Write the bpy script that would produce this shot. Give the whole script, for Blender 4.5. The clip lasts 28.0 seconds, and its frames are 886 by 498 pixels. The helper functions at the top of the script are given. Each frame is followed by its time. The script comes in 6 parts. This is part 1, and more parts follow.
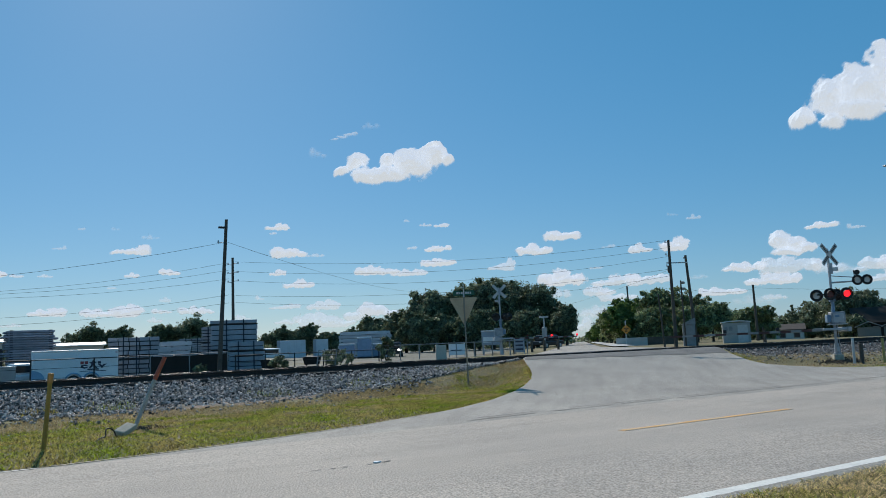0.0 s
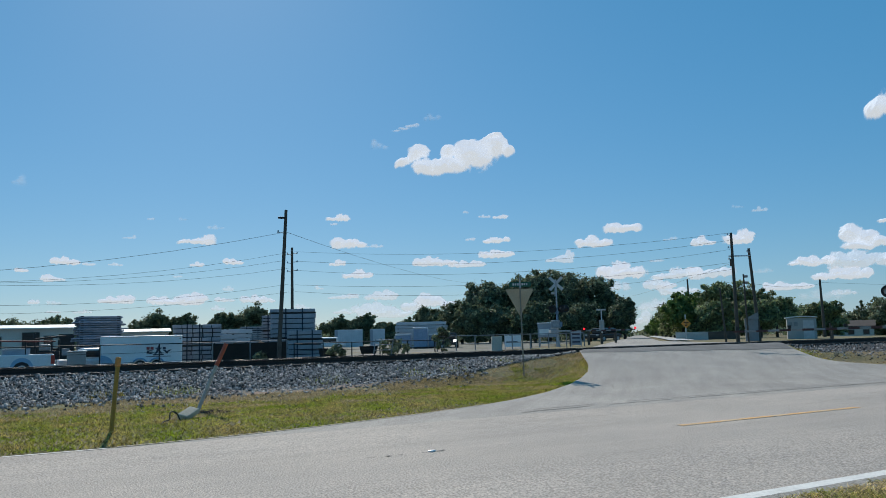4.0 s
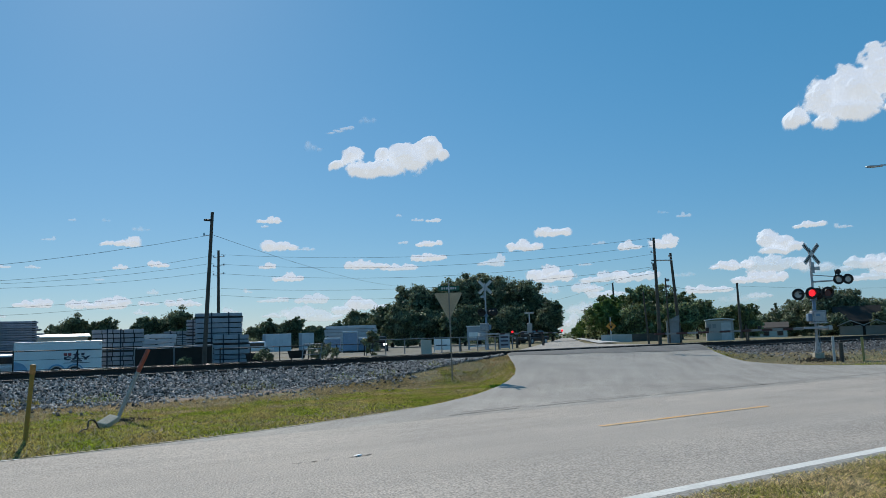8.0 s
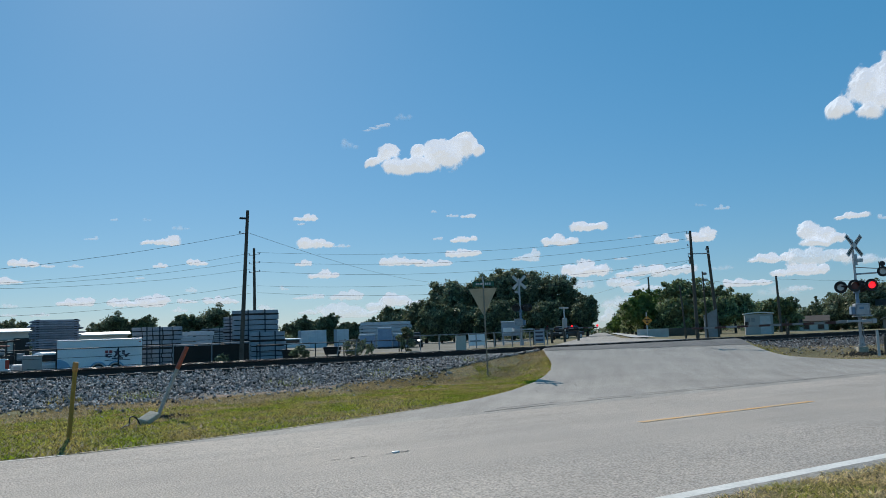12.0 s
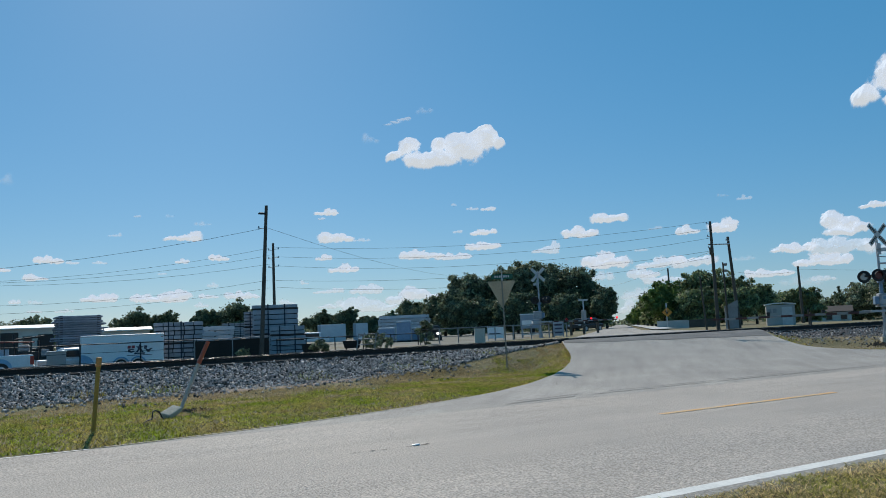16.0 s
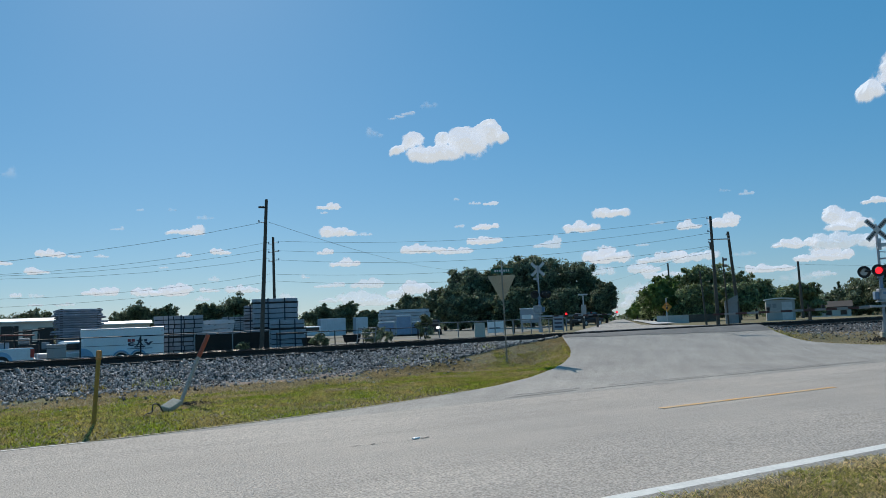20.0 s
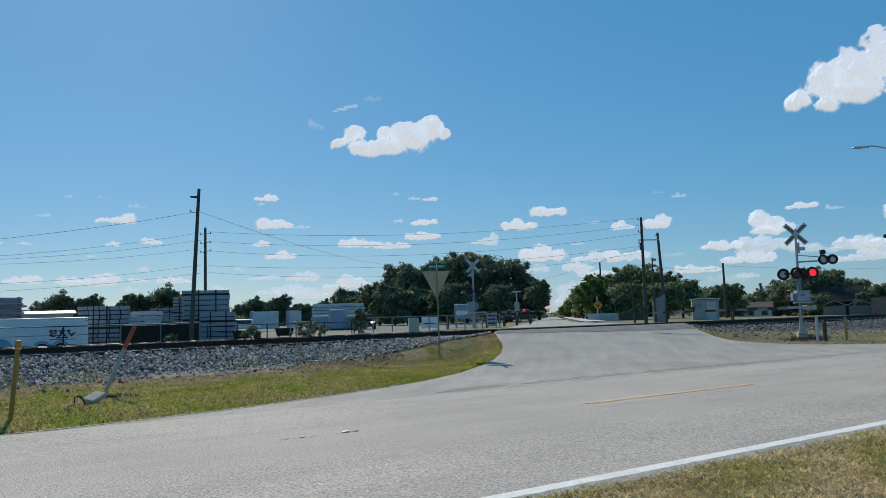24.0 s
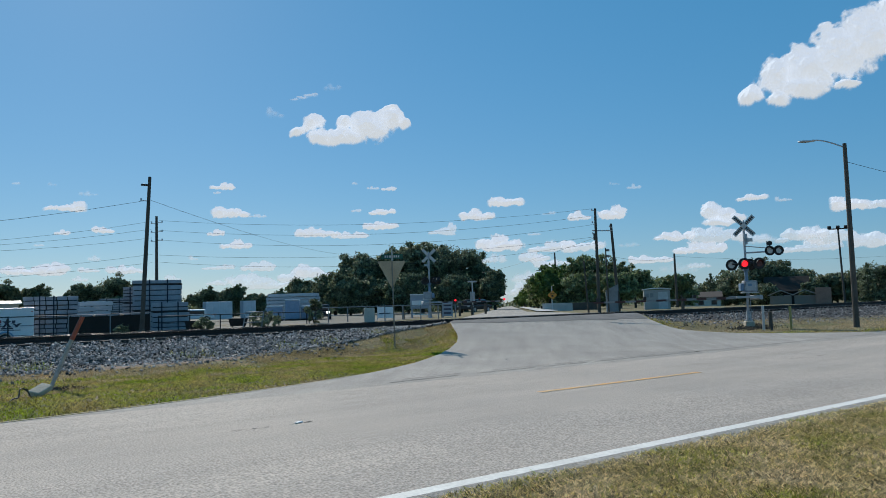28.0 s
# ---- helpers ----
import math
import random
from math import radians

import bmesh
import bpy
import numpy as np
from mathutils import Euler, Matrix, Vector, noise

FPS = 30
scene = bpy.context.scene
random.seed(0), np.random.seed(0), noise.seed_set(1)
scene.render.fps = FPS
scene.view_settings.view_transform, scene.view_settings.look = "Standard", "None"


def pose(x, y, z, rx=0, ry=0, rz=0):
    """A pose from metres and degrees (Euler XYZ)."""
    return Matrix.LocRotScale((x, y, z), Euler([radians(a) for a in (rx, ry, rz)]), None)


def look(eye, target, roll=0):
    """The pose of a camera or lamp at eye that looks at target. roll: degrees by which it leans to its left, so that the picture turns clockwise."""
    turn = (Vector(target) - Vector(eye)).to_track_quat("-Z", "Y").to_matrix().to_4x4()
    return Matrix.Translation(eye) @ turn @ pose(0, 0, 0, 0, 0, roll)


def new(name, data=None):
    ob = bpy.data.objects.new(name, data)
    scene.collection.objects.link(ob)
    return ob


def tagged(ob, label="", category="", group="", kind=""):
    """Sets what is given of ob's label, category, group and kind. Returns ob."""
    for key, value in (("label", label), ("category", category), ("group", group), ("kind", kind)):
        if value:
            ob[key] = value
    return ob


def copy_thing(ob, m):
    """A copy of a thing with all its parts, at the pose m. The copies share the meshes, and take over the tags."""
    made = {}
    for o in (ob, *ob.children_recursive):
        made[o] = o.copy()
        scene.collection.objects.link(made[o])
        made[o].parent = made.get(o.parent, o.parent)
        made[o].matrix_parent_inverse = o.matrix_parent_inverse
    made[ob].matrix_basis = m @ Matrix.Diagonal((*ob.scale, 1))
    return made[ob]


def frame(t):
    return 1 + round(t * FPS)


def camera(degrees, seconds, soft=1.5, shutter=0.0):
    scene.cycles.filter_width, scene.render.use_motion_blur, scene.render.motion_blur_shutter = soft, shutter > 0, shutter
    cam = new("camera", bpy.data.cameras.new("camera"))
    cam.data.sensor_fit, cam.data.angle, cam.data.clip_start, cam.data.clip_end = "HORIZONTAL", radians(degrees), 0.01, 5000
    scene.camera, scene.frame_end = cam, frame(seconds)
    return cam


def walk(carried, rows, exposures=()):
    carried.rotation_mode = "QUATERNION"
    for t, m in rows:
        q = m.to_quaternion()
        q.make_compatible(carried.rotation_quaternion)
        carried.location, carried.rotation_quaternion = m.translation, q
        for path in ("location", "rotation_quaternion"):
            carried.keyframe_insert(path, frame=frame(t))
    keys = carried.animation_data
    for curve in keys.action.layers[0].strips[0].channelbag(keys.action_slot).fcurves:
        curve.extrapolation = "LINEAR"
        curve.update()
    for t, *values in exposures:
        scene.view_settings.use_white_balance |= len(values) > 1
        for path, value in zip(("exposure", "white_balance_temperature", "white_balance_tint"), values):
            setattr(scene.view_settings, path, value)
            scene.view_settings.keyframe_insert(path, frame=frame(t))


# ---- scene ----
cam = camera(59.0, 28.0, 0.6)
PATH = [  # seconds, x, y, z, yaw, pitch, roll
    (0.0, -0.007, 0.049, 1.437, -32.86, 7.07, -2.36),
    (0.5, -0.019, 0.037, 1.431, -31.78, 7.09, -2.27),
    (1.0, -0.001, 0.057, 1.431, -31.04, 6.97, -2.11),
    (1.5, -0.012, 0.069, 1.422, -30.42, 6.89, -1.84),
    (2.0, -0.018, 0.049, 1.428, -29.80, 6.83, -1.72),
    (2.5, -0.024, 0.062, 1.428, -29.22, 6.65, -1.63),
    (3.0, -0.012, 0.077, 1.425, -28.76, 6.56, -1.59),
    (3.5, -0.005, 0.073, 1.422, -28.45, 6.55, -1.52),
    (5.5, 0.024, -0.034, 1.430, -30.92, 6.81, -1.57),
    (6.0, 0.009, -0.052, 1.423, -31.69, 6.86, -1.84),
    (6.5, 0.010, -0.063, 1.422, -32.24, 6.86, -1.90),
    (7.0, -0.003, -0.043, 1.430, -32.56, 6.82, -1.79),
    (7.5, -0.003, -0.034, 1.427, -33.26, 6.77, -1.82),
    (8.0, -0.007, -0.055, 1.437, -33.78, 6.67, -1.84),
    (8.5, 0.000, -0.042, 1.431, -33.96, 6.52, -1.79),
    (9.0, -0.002, -0.043, 1.420, -34.10, 6.13, -1.72),
    (9.5, -0.000, -0.033, 1.429, -34.29, 5.79, -1.55),
    (10.0, -0.003, -0.014, 1.427, -34.44, 5.87, -1.41),
    (10.5, -0.013, -0.016, 1.444, -33.83, 6.38, -1.51),
    (11.0, 0.005, -0.009, 1.446, -32.99, 6.49, -1.76),
    (11.5, 0.001, 0.024, 1.443, -32.10, 6.51, -1.97),
    (12.0, 0.001, 0.018, 1.443, -31.34, 6.44, -2.15),
    (12.5, -0.005, 0.042, 1.436, -30.81, 6.30, -2.23),
    (13.0, -0.004, 0.039, 1.438, -30.44, 6.15, -2.23),
    (13.5, -0.010, 0.033, 1.438, -30.14, 6.04, -2.27),
    (15.5, -0.004, -0.005, 1.439, -29.93, 5.93, -2.45),
    (16.0, 0.003, 0.026, 1.440, -29.99, 6.00, -2.55),
    (16.5, 0.000, 0.025, 1.437, -30.10, 5.98, -2.61),
    (17.0, 0.002, 0.059, 1.424, -30.22, 5.96, -2.61),
    (17.5, 0.002, 0.041, 1.442, -30.21, 5.74, -2.59),
    (18.0, 0.002, 0.045, 1.439, -30.19, 5.64, -2.65),
    (18.5, -0.008, 0.019, 1.442, -30.09, 5.57, -2.58),
    (19.0, -0.000, 0.040, 1.436, -30.04, 5.55, -2.53),
    (19.5, -0.004, 0.031, 1.436, -29.91, 5.58, -2.54),
    (20.0, 0.004, 0.037, 1.432, -29.97, 5.59, -2.41),
    (20.5, 0.018, 0.026, 1.414, -30.67, 5.44, -2.17),
    (21.0, 0.002, -0.001, 1.426, -32.55, 5.16, -1.95),
    (21.5, 0.001, 0.000, 1.416, -33.25, 5.22, -1.83),
    (22.0, -0.001, -0.034, 1.435, -33.69, 5.24, -1.66),
    (22.5, -0.001, -0.030, 1.425, -34.15, 5.17, -1.69),
    (24.5, -0.003, -0.041, 1.422, -34.71, 5.10, -1.57),
    (25.0, 0.001, -0.032, 1.415, -34.95, 5.12, -1.54),
    (25.5, 0.011, -0.079, 1.424, -35.62, 5.01, -1.49),
    (26.0, 0.009, -0.075, 1.427, -36.26, 4.80, -1.50),
    (26.5, 0.009, -0.063, 1.419, -36.86, 4.67, -1.61),
    (27.0, 0.014, -0.068, 1.425, -37.25, 4.48, -1.66),
    (27.5, 0.015, -0.054, 1.423, -37.57, 4.34, -1.66),
    (28.0, 0.006, -0.081, 1.428, -37.80, 4.25, -1.69),
]
walk(cam, [(t, pose(x, y, z, 0, 0, yaw) @ pose(0, 0, 0, 90 + pitch) @ pose(0, 0, 0, 0, 0, roll)) for t, x, y, z, yaw, pitch, roll in PATH])

# ---- light ----
SUN_EL, SUN_AZ = 34.5, 12.0          # degrees above the horizon, degrees from +y towards +x
world = bpy.data.worlds.new("world")
scene.world = world
world.use_nodes = True
wn = world.node_tree
sky = wn.nodes.new("ShaderNodeTexSky")
sky.sky_type = "NISHITA"
sky.sun_disc = False
sky.sun_elevation, sky.sun_rotation = radians(SUN_EL), radians(SUN_AZ)
sky.air_density, sky.dust_density, sky.ozone_density = 1.0, 0.2, 3.0
wn.nodes["Background"].inputs["Strength"].default_value = 0.0835
rich = wn.nodes.new("ShaderNodeHueSaturation")
rich.inputs["Saturation"].default_value = 1.14
haze = wn.nodes.new("ShaderNodeMixRGB")
haze.inputs[0].default_value = 0.5
haze.inputs[2].default_value = (1.25, 4.35, 7.6, 1)
wn.links.new(sky.outputs[0], haze.inputs[1])
wn.links.new(haze.outputs[0], rich.inputs["Color"])
wn.links.new(rich.outputs[0], wn.nodes["Background"].inputs["Color"])
sun = new("sun", bpy.data.lights.new("sun", "SUN"))
sun.data.energy, sun.data.angle, sun.data.color = 4.2, radians(0.53), (1.0, 0.93, 0.82)
to_sun = Vector((math.sin(radians(SUN_AZ)) * math.cos(radians(SUN_EL)), math.cos(radians(SUN_AZ)) * math.cos(radians(SUN_EL)), math.sin(radians(SUN_EL))))
sun.matrix_world = look(to_sun * 50, (0, 0, 0))
scene.view_settings.exposure = -0.07


# ---- materials ----
def mat(name, color, rough=0.8, vary=0.25, scale=3.0, fine=60.0, bump=0.3, metal=0.0, second=None, translucent=0.0, island=0.0, obj=0.0, spots=0.0, streak=None):
    """A surface with colour variation at two scales, fine relief and, where asked, variation by piece."""
    m = bpy.data.materials.new(name)
    m.use_nodes = True
    nt = m.node_tree
    n, l = nt.nodes, nt.links
    b = n["Principled BSDF"]
    b.inputs["Roughness"].default_value, b.inputs["Metallic"].default_value = rough, metal
    co = n.new("ShaderNodeTexCoord")
    big, small = n.new("ShaderNodeTexNoise"), n.new("ShaderNodeTexNoise")
    for tex, s in ((big, scale), (small, fine)):
        tex.inputs["Scale"].default_value, tex.inputs["Detail"].default_value = s, 4.0
        l.new(co.outputs["Object"], tex.inputs["Vector"])
    ramp = n.new("ShaderNodeValToRGB")
    c2 = second or tuple(c * (1 - vary) for c in color)
    ramp.color_ramp.elements[0].position, ramp.color_ramp.elements[1].position = 0.35, 0.65
    ramp.color_ramp.elements[0].color, ramp.color_ramp.elements[1].color = (*c2, 1), (*color, 1)
    l.new(big.outputs["Fac"], ramp.inputs["Fac"])
    hsv = n.new("ShaderNodeHueSaturation")
    l.new(ramp.outputs[0], hsv.inputs["Color"])
    mr = n.new("ShaderNodeMapRange")
    mr.inputs["To Min"].default_value, mr.inputs["To Max"].default_value = 1 - vary, 1 + vary
    mr.inputs["From Min"].default_value, mr.inputs["From Max"].default_value = 0.25, 0.75
    l.new(small.outputs["Fac"], mr.inputs["Value"])
    value = mr.outputs[0]
    for amount, kind, socket in ((island, "ShaderNodeNewGeometry", "Random Per Island"), (obj, "ShaderNodeObjectInfo", "Random")):
        if amount:
            src, r2, mul = n.new(kind), n.new("ShaderNodeMapRange"), n.new("ShaderNodeMath")
            r2.inputs["To Min"].default_value, r2.inputs["To Max"].default_value = 1 - amount, 1 + amount
            mul.operation = "MULTIPLY"
            l.new(src.outputs[socket], r2.inputs["Value"])
            l.new(r2.outputs[0], mul.inputs[0])
            l.new(value, mul.inputs[1])
            value = mul.outputs[0]
    l.new(value, hsv.inputs["Value"])
    col = hsv.outputs[0]
    if spots:
        vor, r3, mx = n.new("ShaderNodeTexNoise"), n.new("ShaderNodeMapRange"), n.new("ShaderNodeMixRGB")
        vor.inputs["Scale"].default_value, vor.inputs["Detail"].default_value = scale * 0.23, 3.0
        r3.inputs["From Min"].default_value, r3.inputs["From Max"].default_value = 0.5, 0.7
        r3.inputs["To Max"].default_value = spots
        l.new(co.outputs["Object"], vor.inputs["Vector"])
        l.new(vor.outputs["Fac"], r3.inputs["Value"])
        l.new(r3.outputs[0], mx.inputs[0])
        l.new(col, mx.inputs[1])
        mx.inputs[2].default_value = (*(c * 0.6 for c in color), 1)
        col = mx.outputs[0]
    if streak:
        # long streaks of wear: stretch along, stretch across, turn, amount
        mp, st, r4, mx2 = n.new("ShaderNodeMapping"), n.new("ShaderNodeTexNoise"), n.new("ShaderNodeMapRange"), n.new("ShaderNodeHueSaturation")
        mp.vector_type = "TEXTURE"
        mp.inputs["Scale"].default_value, mp.inputs["Rotation"].default_value = (streak[0], streak[1], 1), (0, 0, radians(streak[2]))
        st.inputs["Scale"].default_value, st.inputs["Detail"].default_value, st.inputs["Roughness"].default_value = 1.0, 5.0, 0.6
        r4.inputs["From Min"].default_value, r4.inputs["From Max"].default_value = 0.3, 0.7
        r4.inputs["To Min"].default_value, r4.inputs["To Max"].default_value = 1 - streak[3], 1 + streak[3]
        l.new(co.outputs["Object"], mp.inputs["Vector"])
        l.new(mp.outputs[0], st.inputs["Vector"])
        l.new(st.outputs["Fac"], r4.inputs["Value"])
        l.new(r4.outputs[0], mx2.inputs["Value"])
        l.new(col, mx2.inputs["Color"])
        col = mx2.outputs[0]
    l.new(col, b.inputs["Base Color"])
    if bump:
        bp = n.new("ShaderNodeBump")
        bp.inputs["Strength"].default_value, bp.inputs["Distance"].default_value = bump, 0.02
        l.new(small.outputs["Fac"], bp.inputs["Height"])
        l.new(bp.outputs[0], b.inputs["Normal"])
    if translucent:
        tr, mix = n.new("ShaderNodeBsdfTranslucent"), n.new("ShaderNodeMixShader")
        mix.inputs[0].default_value = translucent
        l.new(col, tr.inputs["Color"])
        l.new(b.outputs[0], mix.inputs[1])
        l.new(tr.outputs[0], mix.inputs[2])
        l.new(mix.outputs[0], n["Material Output"].inputs[0])
    return m


def glow(name, color, strength):
    m = bpy.data.materials.new(name)
    m.use_nodes = True
    b = m.node_tree.nodes["Principled BSDF"]
    b.inputs["Base Color"].default_value = (*color, 1)
    b.inputs["Emission Color"].default_value = (*color, 1)
    b.inputs["Emission Strength"].default_value = strength
    return m


M_ASPHALT = mat("asphalt", (0.46, 0.396, 0.336), 0.9, 0.62, 0.35, 46, 0.8, second=(0.4, 0.348, 0.3), spots=0.12, streak=(7.0, 0.8, 0, 0.1))
M_ASPHALT2 = mat("side_asphalt", (0.385, 0.347, 0.303), 0.9, 0.5, 0.5, 40, 0.8, second=(0.325, 0.295, 0.262), spots=0.18, streak=(5.0, 0.5, 47, 0.13))
M_ASPHALT3 = mat("crossing_asphalt", (0.19, 0.18, 0.17), 0.9, 0.4, 0.8, 30, 0.5, second=(0.13, 0.127, 0.12), spots=0.4)
M_CONCRETE = mat("concrete", (0.5, 0.49, 0.46), 0.85, 0.12, 1.5, 30, 0.2)
M_GRASS = mat("grass", (0.11, 0.11, 0.03), 0.95, 0.4, 0.4, 14, 0.8, second=(0.2, 0.145, 0.07))
M_YARD = mat("yard_dirt", (0.17, 0.16, 0.14), 0.95, 0.3, 0.3, 12, 0.3, second=(0.10, 0.10, 0.06))
M_VERGE = mat("verge_soil", (0.17, 0.13, 0.07), 0.95, 0.5, 3.0, 45, 1.0, second=(0.09, 0.07, 0.03))
M_SHOULDER = mat("shoulder_asphalt", (0.3, 0.28, 0.25), 0.95, 0.5, 2.0, 40, 0.8, second=(0.36, 0.325, 0.28))
M_DIRT = mat("red_brown_dirt", (0.30, 0.185, 0.13), 0.95, 0.35, 3, 30, 0.8, second=(0.16, 0.13, 0.08))
M_BLADE = mat("grass_blade", (0.25, 0.31, 0.02), 0.8, 0.35, 1.1, 7, 0, second=(0.44, 0.335, 0.105), translucent=0.4, island=0.85)
M_BLADE2 = mat("dry_grass_blade", (0.70, 0.55, 0.32), 0.8, 0.35, 1.6, 12, 0, second=(0.56, 0.43, 0.19), translucent=0.35, island=0.9)
M_BLADE4 = mat("olive_grass_blade", (0.56, 0.47, 0.14), 0.8, 0.35, 1.6, 12, 0, second=(0.34, 0.3, 0.08), translucent=0.35, island=0.8)
M_BLADE3 = mat("brown_grass_blade", (0.58, 0.43, 0.24), 0.8, 0.3, 0.9, 9, 0, second=(0.38, 0.28, 0.12), translucent=0.3, island=0.6)
M_PAINT_W = mat("white_paint", (0.8, 0.77, 0.71), 0.8, 0.12, 2.0, 30, 0.15)
M_PAINT_Y = mat("yellow_paint", (0.76, 0.40, 0.12), 0.7, 0.3, 2.5, 25, 0.15, second=(0.6, 0.42, 0.24))
M_STONE = mat("ballast", (0.295, 0.28, 0.267), 0.85, 0.3, 0.9, 30, 0.3, second=(0.2, 0.19, 0.182), island=0.98)
# near-black: the shade in the gaps between stones, put into the bed's colour
M_BED_SHADE = mat("shaded_ballast_bed", (0.022, 0.022, 0.024), 0.95, 0.3, 2, 20, 0.5)
M_RAIL = mat("rail_steel", (0.025, 0.02, 0.018), 0.75, 0.3, 3, 30, 0.2)
M_POLISHED = mat("polished_steel", (0.5, 0.48, 0.46), 0.38, 0.1, 3, 30, 0.05, metal=0.9)
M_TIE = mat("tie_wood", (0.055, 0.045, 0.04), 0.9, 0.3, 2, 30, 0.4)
M_POLE = mat("pole_wood", (0.10, 0.085, 0.07), 0.9, 0.3, 1.5, 25, 0.5)
M_POLE_L = mat("weathered_pole", (0.105, 0.09, 0.075), 0.9, 0.25, 1.5, 25, 0.5)
M_WIRE = mat("wire", (0.03, 0.03, 0.03), 0.6, 0.1, 2, 20, 0)
M_GALV = mat("galvanized", (0.52, 0.53, 0.54), 0.45, 0.12, 4, 40, 0.1, metal=0.35)
M_ALU = mat("silver_paint", (0.43, 0.44, 0.46), 0.5, 0.12, 4, 40, 0.1, metal=0.1)
M_BLACK = mat("black_metal", (0.012, 0.012, 0.013), 0.55, 0.2, 4, 30, 0.1)
M_WHITE = mat("white_panel", (0.84, 0.845, 0.85), 0.45, 0.08, 0.8, 20, 0.05)
M_GATE_R = mat("gate_red", (0.07, 0.02, 0.018), 0.6, 0.2, 3, 20, 0.1)
M_GATE_W = mat("gate_white", (0.26, 0.26, 0.255), 0.6, 0.15, 3, 20, 0.1)
M_RED = mat("red_paint", (0.45, 0.05, 0.03), 0.6, 0.15, 3, 20, 0.1)
M_ORANGE = mat("orange_tape", (0.42, 0.09, 0.045), 0.6, 0.15, 3, 20, 0.1)
M_YELLOW = mat("yellow_plastic", (0.38, 0.215, 0.03), 0.6, 0.15, 3, 20, 0.1)
M_SIGNBACK = mat("bare_aluminium", (0.54, 0.40, 0.26), 0.6, 0.15, 3, 30, 0.1, translucent=0.0)
M_GREEN = mat("green_sign", (0.01, 0.10, 0.06), 0.5, 0.1, 3, 20, 0.05)
M_BLOCK = mat("concrete_block", (0.38, 0.39, 0.425), 0.85, 0.15, 2, 25, 0.3, obj=0.12)
M_STRAP = mat("strap", (0.02, 0.025, 0.04), 0.6, 0.1, 2, 20, 0)
M_LUMBER = mat("grey_lumber", (0.25, 0.265, 0.30), 0.8, 0.2, 2, 25, 0.3, obj=0.2)
M_LUMBER2 = mat("blue_grey_lumber", (0.25, 0.285, 0.35), 0.8, 0.25, 2, 25, 0.3, obj=0.25)
M_SCREEN = mat("fence_screen", (0.028, 0.022, 0.018), 0.9, 0.3, 1, 20, 0.3)
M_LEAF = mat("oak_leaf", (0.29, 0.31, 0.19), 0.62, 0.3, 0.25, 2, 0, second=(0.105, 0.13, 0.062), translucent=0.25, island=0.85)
# brighter copy of oak_leaf, with the sunlight put into its colour
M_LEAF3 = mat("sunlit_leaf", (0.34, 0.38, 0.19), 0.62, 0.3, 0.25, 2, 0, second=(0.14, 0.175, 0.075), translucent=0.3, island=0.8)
M_LEAF2 = mat("light_leaf", (0.17, 0.25, 0.06), 0.7, 0.3, 0.25, 2, 0, second=(0.06, 0.105, 0.024), translucent=0.3, island=0.35)
M_BARK = mat("bark", (0.09, 0.075, 0.06), 0.95, 0.3, 2, 20, 0.6)
M_ROOF = mat("white_metal_roof", (0.8, 0.8, 0.79), 0.4, 0.06, 0.3, 10, 0.05)
M_DARKROOF = mat("dark_brown_boards", (0.03, 0.023, 0.019), 0.95, 0.3, 1, 8, 0.2)
M_WALL = mat("tan_wall", (0.5, 0.47, 0.41), 0.85, 0.1, 0.5, 15, 0.1)
M_SHINGLE = mat("brown_shingle", (0.07, 0.054, 0.046), 0.9, 0.2, 1, 8, 0.2)
M_LENS = mat("unlit_lens", (0.10, 0.012, 0.01), 0.25, 0.1, 5, 30, 0)
M_CLEAR = mat("silver_lens", (0.45, 0.46, 0.47), 0.2, 0.1, 5, 30, 0, metal=0.4)
M_GLOW = glow("lit_red", (1.0, 0.015, 0.025), 1.7)


# ---- mesh helpers ----
def part(name, bm, material, parent=None, label="", smooth=False):
    me = bpy.data.meshes.new(name)
    bm.to_mesh(me)
    bm.free()
    return mesh_part(name, me, material, parent, label, smooth)


def mesh_part(name, me, material, parent=None, label="", smooth=False):
    for m in material if isinstance(material, (list, tuple)) else (material,):
        me.materials.append(m)
    if smooth:
        me.polygons.foreach_set("use_smooth", [True] * len(me.polygons))
    ob = new(name, me)
    ob.parent = parent
    if label:
        tagged(ob, label)
    return ob


def empty(name, m, label, category, group="", kind=""):
    ob = new(name)
    ob.empty_display_size = 0.2
    ob.matrix_basis = m
    return tagged(ob, label, category, group, kind)


def box(bm, x0, y0, z0, x1, y1, z1, bevel=0.0, m=None):
    mt = Matrix.Translation(((x0 + x1) / 2, (y0 + y1) / 2, (z0 + z1) / 2)) @ Matrix.Diagonal((x1 - x0, y1 - y0, z1 - z0, 1))
    made = bmesh.ops.create_cube(bm, size=1, matrix=(m @ mt) if m else mt)
    if bevel:
        edges = list({e for v in made["verts"] for e in v.link_edges})
        bmesh.ops.bevel(bm, geom=edges, offset=bevel, segments=2, affect="EDGES", profile=0.5)
    return bm


def boxed(*a, **k):
    return box(bmesh.new(), *a, **k)


def rod(bm, a, b, r0, r1=None, seg=10):
    a, b = Vector(a), Vector(b)
    d = b - a
    m = Matrix.Translation((a + b) / 2) @ d.to_track_quat("Z", "Y").to_matrix().to_4x4()
    bmesh.ops.create_cone(bm, cap_ends=True, segments=seg, radius1=r0, radius2=r0 if r1 is None else r1, depth=d.length, matrix=m)
    return bm


def rodded(*a, **k):
    return rod(bmesh.new(), *a, **k)


